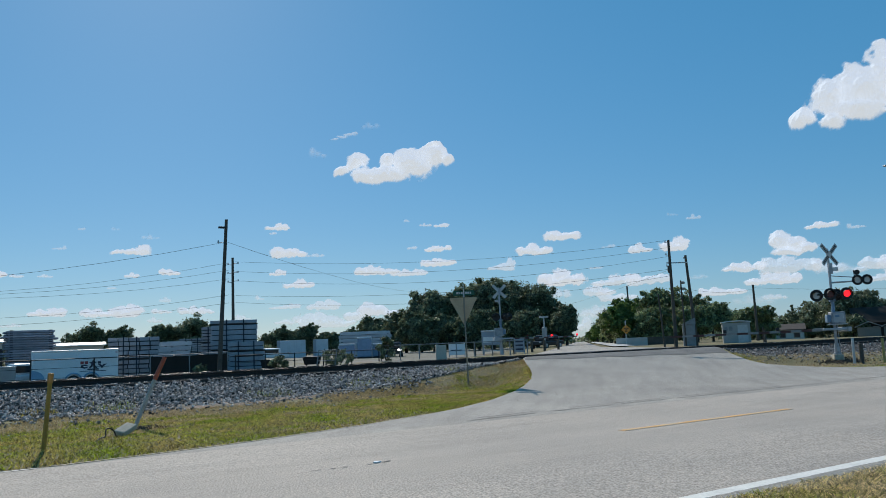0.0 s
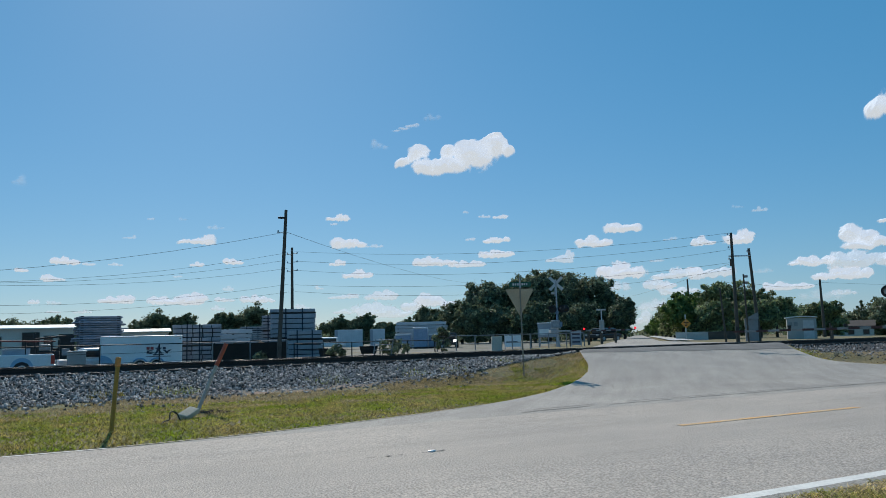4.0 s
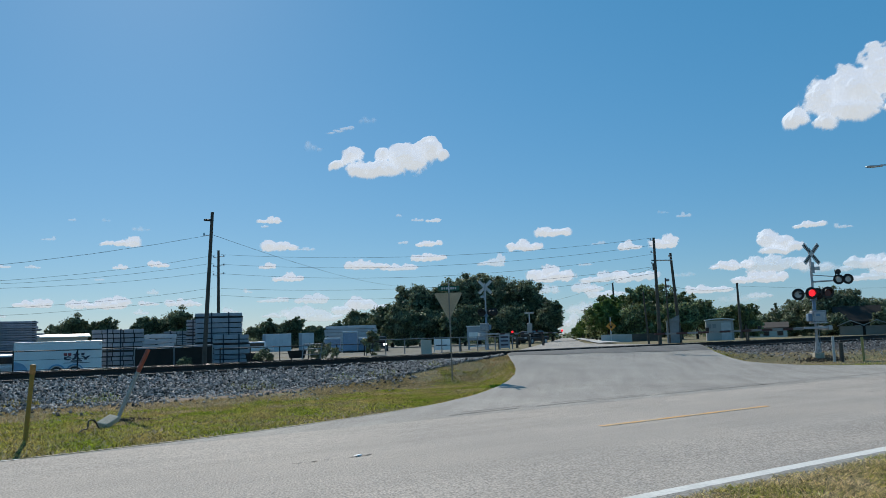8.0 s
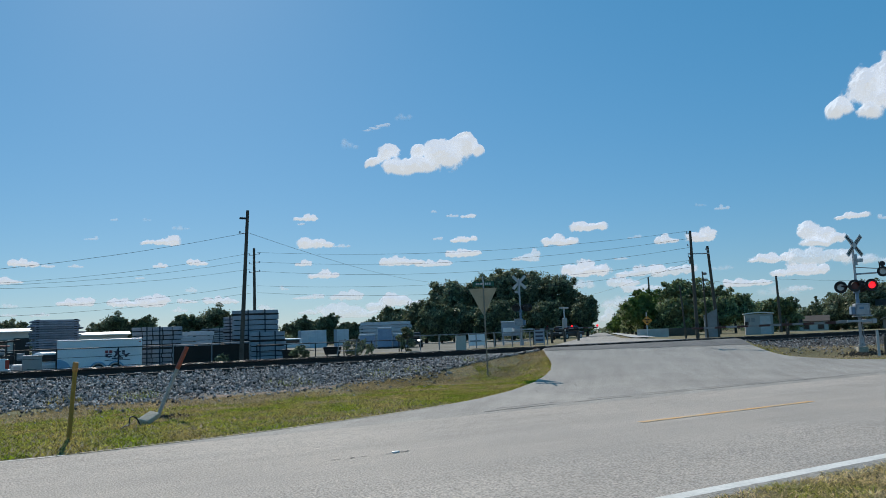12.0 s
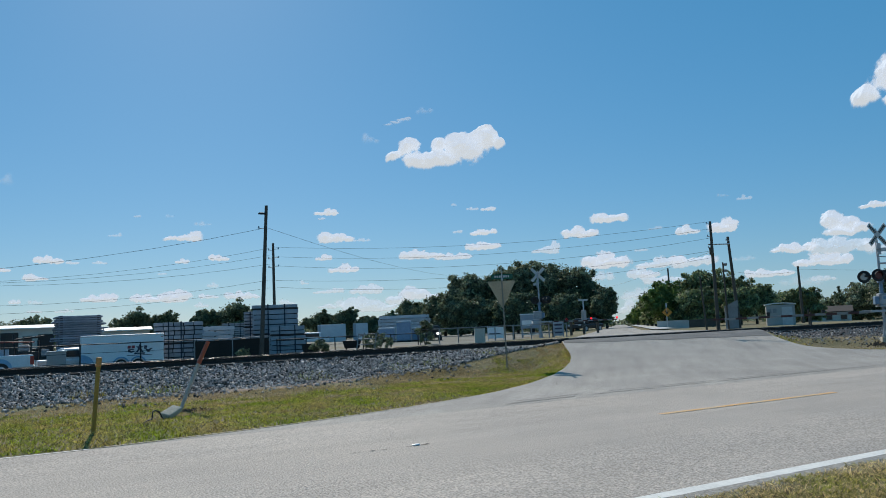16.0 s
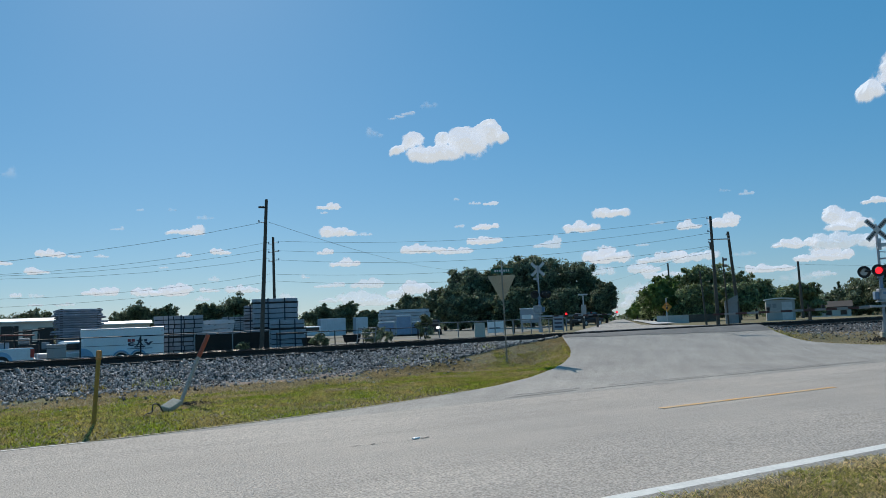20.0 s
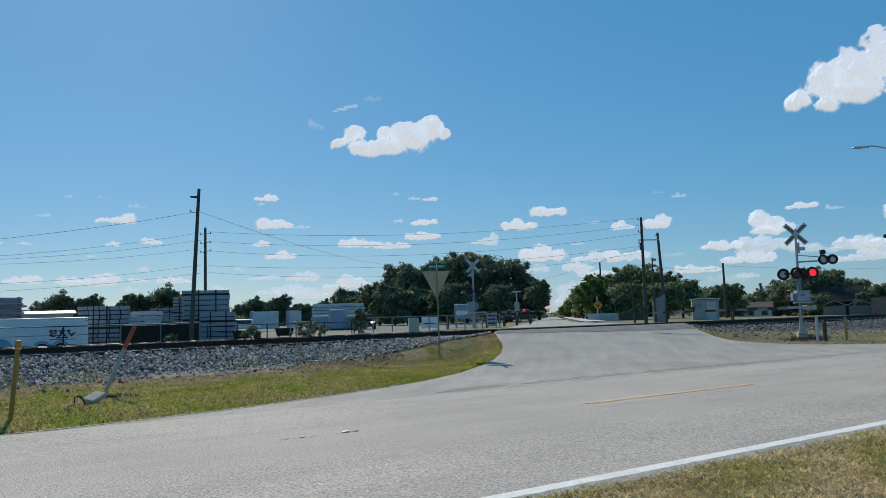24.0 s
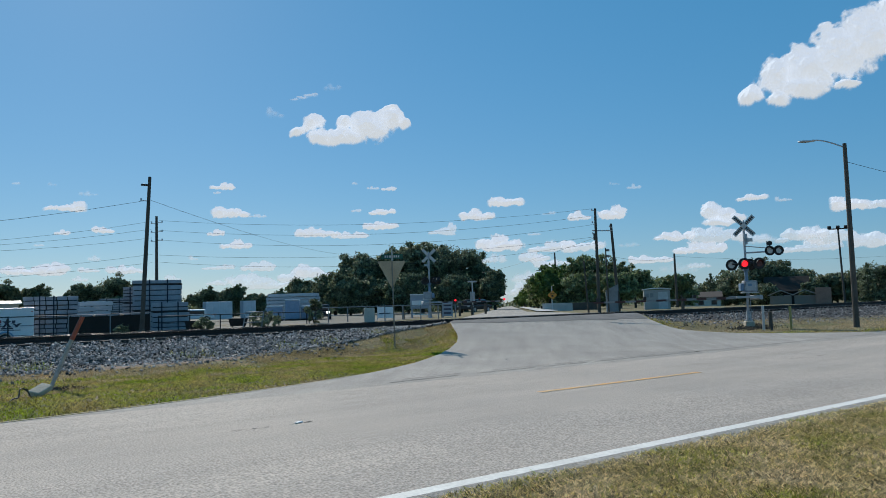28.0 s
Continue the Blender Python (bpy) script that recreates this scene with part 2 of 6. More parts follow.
def quads(name, verts, faces, material, parent=None, label="", smooth=False):
    me = bpy.data.meshes.new(name)
    me.from_pydata(verts, [], faces)
    me.update()
    return mesh_part(name, me, material, parent, label, smooth)


def lerp(x, xs, ys):
    if x <= xs[0]:
        return ys[0]
    for k in range(1, len(xs)):
        if x <= xs[k]:
            return ys[k - 1] + (ys[k] - ys[k - 1]) * (x - xs[k - 1]) / (xs[k] - xs[k - 1])
    return ys[-1]


def step(a, b, x):
    k = min(1.0, max(0.0, (x - a) / (b - a)))
    return k * k * (3 - 2 * k)


# ---- plan ----
RAIL_Y, RAIL_TOP, GAUGE = 24.0, 0.94, 1.5
SKEW = 0.917                      # the side road moves this far in x for each metre in y


def glide(x, xs, ys):
    """A smooth curve through the stations (xs, ys)."""
    if x <= xs[0]:
        return ys[0]
    if x >= xs[-1]:
        return ys[-1]
    k = next(i for i in range(1, len(xs)) if x <= xs[i]) - 1
    h = xs[k + 1] - xs[k]

    def slope(i):
        a, b = max(0, i - 1), min(len(xs) - 1, i + 1)
        return (ys[b] - ys[a]) / (xs[b] - xs[a])

    t = (x - xs[k]) / h
    return (2 * t ** 3 - 3 * t ** 2 + 1) * ys[k] + (t ** 3 - 2 * t ** 2 + t) * h * slope(k) + (3 * t ** 2 - 2 * t ** 3) * ys[k + 1] + (t ** 3 - t ** 2) * h * slope(k + 1)


def left_edge(y):
    if y >= 23.43:
        return 18.55 + (y - 23.43) * SKEW
    wear = 0.07 * noise.noise(Vector((y * 2.3, 0, 5))) * step(12.6, 14, y)
    return glide(y, [12.3, 12.45, 12.8, 13.28, 13.85, 14.9, 16.4, 18.2, 20.2, 21.6, 23.43], [0.8, 2.0, 3.9, 5.6, 7.3, 9.7, 12.15, 14.35, 16.25, 17.25, 18.45]) + wear


def right_edge(y):
    return glide(y, [12.3, 12.9, 13.09, 13.75, 15.21, 16.71, 18.56, 21.36, 23.43], [60, 40, 34, 31.2, 29.25, 27.2, 26.45, 28.1, 29.75]) if y < 23.43 else (lerp(y, [23.43, 29, 45], [29.75, 32.0, 43.2]) if y < 45 else 43.2 + (y - 45) * SKEW)


def paved_z(x, y):
    return lerp(y, [13, 14, 15, 16, 17, 18, 19, 20, 21, 22, 23, 23.6, 26.5, 34, 45, 2000], [0, 0.01, 0.03, 0.07, 0.13, 0.2, 0.28, 0.38, 0.5, 0.64, 0.8, 0.88, 0.89, 0.88, 0.86, 0.86])


def toe(x):
    """Where the foot of the ballast bank lies."""
    return lerp(x, [-30, 0, 3, 5, 8.5, 10.2, 11.6, 13.0, 15.0, 17.4, 26, 33, 50, 90], [20.3, 20.3, 20.6, 20.8, 21.0, 21.3, 21.5, 21.75, 22.5, 23.7, 23.6, 21.2, 20.2, 20.0])


def ground_z(x, y):
    """The lie of the land: flat road, a low verge, the railway bank, the yard behind."""
    if y < 12:
        return -0.05 * step(4.7, 4.9, y)
    foot = lerp(x, [-30, 6, 8.5, 11.9, 13.6, 16.1, 27, 29, 33, 44, 50], [0.2, 0.17, 0.2, 0.32, 0.46, 0.68, 0.68, 0.5, 0.4, 0.22, 0.18])
    verge = 0.05 * step(12.5, 16, y) + (foot - 0.05) * step(toe(x) - lerp(x, [6, 12, 17, 27], [3.0, 1.8, 2.2, 3.0]), toe(x), y)
    if y > 20.0:
        bank = min(1.0, max(0.0, (y - toe(x)) / max(0.05, 23.8 - toe(x))))
        verge = verge * (1 - bank) + 0.72 * bank
        back = step(27, 30.5, y)
        far = 0.1 + 0.6 * step(12, 22, x) - 1.2 * step(70, 150, x)
        verge = verge * (1 - back) + far * back
    near = 0.0
    if 12 < y < 200:
        inside = min(x - left_edge(y), right_edge(y) - x)
        near = step(-1.7 - 0.16 * max(0.0, y - 24), 0.3, inside)
    z = verge * (1 - near) + (paved_z(x, y) - 0.05) * near
    if y < 12.6:
        z -= 0.05 * step(4.7, 4.9, y)
    return z


# ---- structure: ground, roads, railway ----
def spaced(lo, hi, fine, far_lo, far_hi):
    inner = list(np.arange(lo, hi + 1e-6, fine))
    out, d = [], fine
    a, b = lo, hi
    left, right = [], []
    while a > far_lo:
        d *= 1.35
        a = max(far_lo, a - d)
        left.append(a)
    d = fine
    while b < far_hi:
        d *= 1.35
        b = min(far_hi, b + d)
        right.append(b)
    return left[::-1] + inner + right


def build_ground():
    xs, ys = spaced(-22, 70, 0.5, -4000, 4000), spaced(-6, 60, 0.4, -4000, 4500)
    verts = [(x, y, ground_z(x, y) if y < 400 else -0.3) for y in ys for x in xs]
    n = len(xs)
    faces = [(j * n + i, j * n + i + 1, (j + 1) * n + i + 1, (j + 1) * n + i) for j in range(len(ys) - 1) for i in range(n - 1)]
    return tagged(quads("ground", verts, faces, M_GRASS, smooth=True), "mown yellow-green grass ground with dry brown patches", "ground", kind="structure")


def build_roads():
    xs = spaced(-20, 60, 2.0, -600, 900)
    ys = list(np.linspace(4.5, 12.36, 12))
    verts = [(x, y, 0.004 + 0.02 * (1 - abs(y - 8.6) / 4)) for y in ys for x in xs]
    n = len(xs)
    faces = [(j * n + i, j * n + i + 1, (j + 1) * n + i + 1, (j + 1) * n + i) for j in range(len(ys) - 1) for i in range(n - 1)]
    road = tagged(quads("road", verts, faces, M_ASPHALT, smooth=True), "worn light grey asphalt two-lane road", "road", kind="structure")
    ys = [12.3, 12.42, 12.5, 12.65] + list(np.arange(12.8, 32, 0.2)) + list(np.arange(32, 60, 1.0)) + list(np.geomspace(60, 1500, 30))
    cols = 90
    verts, faces = [], []
    for y in ys:
        a, b = left_edge(y), right_edge(y)
        verts += [(a + (b - a) * k / cols, y, 0) for k in range(cols + 1)]
    verts = [(x, y, paved_z(0, y) + 0.0065 + 0.006 * min(1.0, (y - 12.3) / 1.5)) for x, y, z in verts]
    for j in range(len(ys) - 1):
        for i in range(cols):
            q = (j * (cols + 1) + i, j * (cols + 1) + i + 1, (j + 1) * (cols + 1) + i + 1, (j + 1) * (cols + 1) + i)
            faces.append(q)
    side = quads("side_road", verts, faces, M_ASPHALT2, smooth=True)
    tagged(side, "grey asphalt side road rising over a level crossing", "road", kind="structure")

    vs, n1, n2 = [], 40, 44
    for j in range(n1 + 1):
        for k in range(n2 + 1):
            y = 22.0
            for _ in range(4):
                x = left_edge(y) + 0.05 + (right_edge(y) - left_edge(y) - 0.1) * k / n2
                near = 22.95 - 0.085 * (x - 18) + 0.06 * math.sin(x * 2.1)
                y = near + (28.2 - near) * (j / n1) ** 1.3
            vs.append((x, y, paved_z(0, y) + 0.022))
    fs = [(j * (n2 + 1) + i, j * (n2 + 1) + i + 1, (j + 1) * (n2 + 1) + i + 1, (j + 1) * (n2 + 1) + i) for j in range(n1) for i in range(n2)]
    tagged(quads("crossing_apron", vs, fs, M_ASPHALT3, smooth=True), "dark patched asphalt over the level crossing", "road", kind="structure")
    ys2 = list(np.arange(29.5, 60, 1.5)) + list(np.geomspace(60, 160, 12))
    vs, fs = [], []
    for y in ys2:
        b = left_edge(y) - 6.5 - 1.2 * math.sin(y * 0.7)
        vs += [(-90 + (b + 90) * k / 60, y, ground_z(-90 + (b + 90) * k / 60, y) + 0.02) for k in range(61)]
    for j in range(len(ys2) - 1):
        fs += [(j * 61 + i, j * 61 + i + 1, (j + 1) * 61 + i + 1, (j + 1) * 61 + i) for i in range(60)]
    xs3 = list(-np.geomspace(80, 1, 40)) + list(np.arange(-0.9, 12, 0.12)) + list(np.geomspace(12.2, 400, 300))
    rows3 = [-60.0, -20.0, -8.0, -3.0, -1.0, 0.5, 1.5, 2.5, 3.5, 4.2]
    vs3 = [(x, y, 0.006) for y in rows3 for x in xs3]
    vs3 += [(x, 4.64 + 0.05 * noise.fractal(Vector((x * 1.7, 3, 0)), 1.0, 2.0, 4), 0.009) for x in xs3]
    vs3 += [(x, 4.7 + 0.07 * noise.fractal(Vector((x * 1.7, 3, 0)), 1.0, 2.0, 4), -0.004) for x in xs3]
    k3 = len(xs3)
    tagged(quads("verge", vs3, [(j * k3 + i, j * k3 + i + 1, (j + 1) * k3 + i + 1, (j + 1) * k3 + i) for j in range(len(rows3) + 1) for i in range(k3 - 1)], M_VERGE, smooth=True), "dry tan soil verge at the road edge", "verge", kind="structure")
    tagged(quads("shoulder", [(x, y, 0.0115) for x in xs3 for y in (4.52, 4.87)], [(2 * i, 2 * i + 2, 2 * i + 3, 2 * i + 1) for i in range(k3 - 1)], M_SHOULDER), "narrow dark asphalt shoulder strip", "road", kind="structure")
    tagged(quads("yard_ground", vs, fs, M_YARD, smooth=True), "pale dusty grey yard ground behind the track", "ground", kind="structure")
    vs = []
    ws = list(np.arange(44, 160, 4.0))
    for y in ws:
        a = right_edge(y) + 1.2
        vs += [(a, y, paved_z(0, y) + 0.03), (a + 2.2, y, paved_z(0, y) + 0.05)]
    tagged(quads("sidewalk", vs, [(2 * k, 2 * k + 1, 2 * k + 3, 2 * k + 2) for k in range(len(ws) - 1)], M_CONCRETE), "pale concrete sidewalk beside the far road", "sidewalk", kind="structure")

    def line(name, pts, width, m, label):
        vs, fs = [], []
        for k, (x, y, z) in enumerate(pts):
            a = pts[max(0, k - 1)]
            b = pts[min(len(pts) - 1, k + 1)]
            d = Vector((b[0] - a[0], b[1] - a[1])).normalized() * width / 2
            vs += [(x + d.y, y - d.x, z), (x - d.y, y + d.x, z)]
            if k:
                fs.append((2 * k - 2, 2 * k - 1, 2 * k + 1, 2 * k))
        return tagged(quads(name, vs, fs, m), label, "road marking", kind="structure")

    def rz(y):
        return 0.004 + 0.02 * (1 - abs(y - 8.6) / 4) + 0.006

    rag = [0.022 * noise.fractal(Vector((x * 9, 1, 0)), 1.0, 2.0, 4) for x in xs3]
    vw = [p for x, r in zip(xs3, rag) for p in ((x, 4.858 + r, rz(4.95)), (x, 5.022 + 0.15 * r, rz(4.95)))]
    tagged(quads("edge_line", vw, [(2 * i, 2 * i + 2, 2 * i + 3, 2 * i + 1) for i in range(k3 - 1)], M_PAINT_W), "white painted edge line with a ragged edge", "road marking", kind="structure")
    line("edge_line", [(x, 12.3, rz(12.2) + 0.003) for x in np.linspace(-80, 1.2, 30)], 0.05, M_PAINT_W, "faded white painted edge line")
    line("sand_edge", [(left_edge(y) + 0.03, y, paved_z(0, y) + 0.017) for y in np.linspace(12.36, 14.4, 60)], 0.06, M_SAND, "pale sand along the asphalt edge")
    line("sand_edge", [(right_edge(y) + 0.02, y, paved_z(0, y) + 0.017) for y in np.linspace(12.9, 18.4, 80)], 0.09, M_SAND, "pale sand along the asphalt edge")
    line("centre_line", [(x, 9.05, rz(9.05)) for x in np.linspace(8.96, 13.3, 10)], 0.14, M_PAINT_Y, "orange-yellow painted centre stripe")
    rng = random.Random(4)
    for x0, x1, y0 in ((3.78, 3.95, 9.03), (4.02, 4.14, 9.0), (4.18, 4.3, 8.97), (4.5, 4.62, 8.96), (4.72, 4.92, 9.0), (17.2, 17.9, 9.3), (18.2, 18.7, 9.27)):
        pts, x = [], x0
        while x < x1:
            pts.append((x, y0 + rng.uniform(-0.03, 0.03), rz(9)))
            x += 0.07
        line("road_crack", pts, rng.uniform(0.015, 0.04), M_CRACK, "dark crack in the worn asphalt")
    # the ragged seam where the side road's surface meets the main road's
    for row, (x0, x1, gap, wide) in enumerate(((8.5, 19.0, 0.55, 0.1), (9.0, 19.0, 0.9, 0.06), (18.6, 40.0, 0.05, 0.13))):
        x = x0
        while x < x1:
            end = min(x1, x + rng.uniform(0.8, 2.6))
            us = np.linspace(x, end, max(4, round((end - x) / 0.12)))
            line("paving_seam", [(u, 12.55 + (0.28 if row == 1 else 0.0) + 0.3 * step(5, 13, u) + 0.07 * noise.fractal(Vector((u * 0.9, row, 4)), 1.0, 2.0, 4), 0.0135) for u in us], wide * rng.uniform(0.7, 1.3), M_CRACK2, "dark ragged seam between two layers of asphalt")
            x = end + rng.uniform(0, gap)
    # short dark scuffs on the side road
    for k in range(34):
        y = rng.uniform(14.5, 21.5)
        x = rng.uniform(left_edge(y) + 1.0, right_edge(y) - 2.0)
        n, turn, ln = 7, radians(rng.gauss(44, 14)), rng.uniform(0.25, 1.1)
        line("road_crack", [(x + math.cos(turn) * ln * u / n, y + math.sin(turn) * ln * u / n + 0.03 * rng.random(), paved_z(0, y + math.sin(turn) * ln * u / n) + 0.018) for u in range(n + 1)], rng.uniform(0.012, 0.03), M_CRACK2, "dark crack in the worn asphalt")
    vs, fs = [], []
    for k in range(60):
        x = -8 + 20 * k / 59
        y = toe(x)
        w = 0.35 + 0.8 * max(0.0, noise.noise(Vector((x * 0.5, 2, 0)))) + 0.9 * step(3.5, 5.5, x) * (1 - step(7.5, 9.5, x))
        vs += [(x, y - w * f + 0.25, ground_z(x, y - w * f + 0.25) + 0.028 - 0.05 * (f == 1)) for f in (0, 0.35, 0.7, 1)]
        if k:
            fs += [(4 * k - 4 + j, 4 * k + j, 4 * k + j + 1, 4 * k - 3 + j) for j in range(3)]
    tagged(quads("dirt_strip", vs, fs, M_DIRT, smooth=True), "bare red-brown dirt along the foot of the ballast", "dirt", kind="structure")
    bit = tagged(part("litter", boxed(-0.05, -0.03, 0, 0.05, 0.03, 0.018, 0.008), M_WHITE), "flattened white scrap lying on the road", "litter")
    bit.matrix_basis = pose(4.66, 9.0, rz(9) - 0.004, 0, 0, 20)
    return road, side


def build_track():
    track = empty("railway_track", pose(0, RAIL_Y + GAUGE / 2, 0), "single railway track with rusty dark steel rails", "railway track", kind="structure")
    prof = [(-0.07, 0), (0.07, 0), (0.07, 0.015), (0.012, 0.035), (0.012, 0.125), (0.036, 0.135), (0.036, 0.17), (-0.036, 0.17), (-0.036, 0.135), (-0.012, 0.125), (-0.012, 0.035), (-0.07, 0.015)]
    xs = list(np.linspace(-200, 500, 60))
    for y in (-GAUGE / 2, GAUGE / 2):
        vs = [(x, y + a, RAIL_TOP - 0.17 + b) for x in xs for a, b in prof]
        k = len(prof)
        fs = [(i * k + j, i * k + (j + 1) % k, (i + 1) * k + (j + 1) % k, (i + 1) * k + j) for i in range(len(xs) - 1) for j in range(k)]
        rail = quads("rail", vs, fs, M_RAIL, track)
        quads("running_surface", [(x, y + a, RAIL_TOP + 0.003) for x in xs for a in (-0.026, 0.026)], [(2 * i, 2 * i + 2, 2 * i + 3, 2 * i + 1) for i in range(len(xs) - 1)], M_POLISHED, rail, "bright polished top of the rail")
    first = None
    for i in range(230):
        x = -35 + i * 0.52
        if 19.5 < x < 31.5:
            continue
        if first is None:
            bm = bmesh.new()
            box(bm, -0.115, -1.3, -0.18, 0.115, 1.3, 0, 0.012)
            first = part("tie", bm, M_TIE, track)
            ob = first
        else:
            ob = new("tie", first.data)
            ob.parent = track
        ob.matrix_basis = pose(x, random.uniform(-0.04, 0.04), RAIL_TOP - 0.175, 0, 0, random.uniform(-1, 1))
    return track


def cubes_mesh(name, pos, size, material, rng, jitter=0.45):
    """Many small uneven stones in one mesh."""
    n = len(pos)
    base = np.array([(1, 0, 0), (-1, 0, 0), (0, 1, 0), (0, -1, 0), (0, 0, 1), (0, 0, -1)], float)
    v = base[None] + rng.uniform(-jitter, jitter, (n, 6, 3))
    v *= size[:, None, None] * rng.uniform(0.6, 1.1, (n, 1, 3))
    q = rng.normal(size=(n, 4))
    q /= np.linalg.norm(q, axis=1)[:, None]
    w, x, y, z = q.T
    rot = np.stack([np.stack([1 - 2 * (y * y + z * z), 2 * (x * y - z * w), 2 * (x * z + y * w)], -1), np.stack([2 * (x * y + z * w), 1 - 2 * (x * x + z * z), 2 * (y * z - x * w)], -1), np.stack([2 * (x * z - y * w), 2 * (y * z + x * w), 1 - 2 * (x * x + y * y)], -1)], 1)
    v = np.einsum("nij,nkj->nki", rot, v) + pos[:, None]
    tri = np.array([(0, 2, 4), (2, 1, 4), (1, 3, 4), (3, 0, 4), (2, 0, 5), (1, 2, 5), (3, 1, 5), (0, 3, 5)])
    f = (tri[None] + 6 * np.arange(n)[:, None, None]).reshape(-1, 3)
    return bulk(name, v.reshape(-1, 3), f, material)


def bulk(name, verts, faces, material, parent=None, label=""):
    me = bpy.data.meshes.new(name)
    k = faces.shape[1]
    me.vertices.add(len(verts))
    me.vertices.foreach_set("co", np.asarray(verts, np.float32).ravel())
    me.loops.add(faces.size)
    me.loops.foreach_set("vertex_index", faces.astype(np.int32).ravel())
    me.polygons.add(len(faces))
    me.polygons.foreach_set("loop_start", np.arange(0, faces.size, k, dtype=np.int32))
    me.update(calc_edges=True)
    me.validate()
    return mesh_part(name, me, material, parent, label)


def build_ballast():
    rng = np.random.default_rng(3)
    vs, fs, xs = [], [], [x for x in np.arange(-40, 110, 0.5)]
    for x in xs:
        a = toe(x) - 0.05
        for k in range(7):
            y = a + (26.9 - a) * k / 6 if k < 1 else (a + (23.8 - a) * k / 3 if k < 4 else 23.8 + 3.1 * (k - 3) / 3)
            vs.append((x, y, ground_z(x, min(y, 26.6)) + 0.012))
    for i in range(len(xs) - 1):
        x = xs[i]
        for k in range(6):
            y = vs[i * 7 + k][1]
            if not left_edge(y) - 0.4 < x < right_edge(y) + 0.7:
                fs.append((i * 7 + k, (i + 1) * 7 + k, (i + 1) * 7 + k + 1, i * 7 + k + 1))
    # this bed's blackness is painted shade seen between the stones
    tagged(quads("shaded_ballast_bed", vs, fs, M_BED_SHADE), "bed under the railway ballast, near-black for the shade between stones", "ballast", kind="structure")
    spots = []
    while len(spots) < 47000:
        x = rng.uniform(-14, 80) if rng.random() < 0.22 else rng.uniform(-9, 19)
        y = rng.uniform(toe(x) - 0.25 * rng.random(), 23.75)
        if left_edge(y) - 0.3 < x < right_edge(y) + 0.4:
            continue
        spots.append((x, y, ground_z(x, y) + rng.uniform(-0.02, 0.05)))
    for x in rng.uniform(-14, 80, 5000):
        y = rng.uniform(23.5, 26.4)
        if not left_edge(y) < x < right_edge(y):
            spots.append((x, y, 0.74 + rng.uniform(-0.02, 0.01)))
    for x in rng.uniform(28, 62, 3600):
        y = rng.uniform(17.2, toe(x))
        if x > right_edge(y) + 0.5 and rng.random() < step(-2.8, -0.3, y - toe(x)):
            spots.append((x, y, ground_z(x, y) + 0.01))
    for x, u in zip(rng.uniform(-10, 13, 1800), rng.exponential(0.42, 1800)):
        y = toe(x) - u
        if x < left_edge(y) - 1.5:
            spots.append((x, y, ground_z(x, y) + 0.02))
    pos = np.array(spots)
    ob = cubes_mesh("ballast", pos, rng.uniform(0.026, 0.062, len(pos)), M_STONE, rng)
    return tagged(ob, "bank of grey crushed stone ballast beside the track", "ballast", kind="stuff")


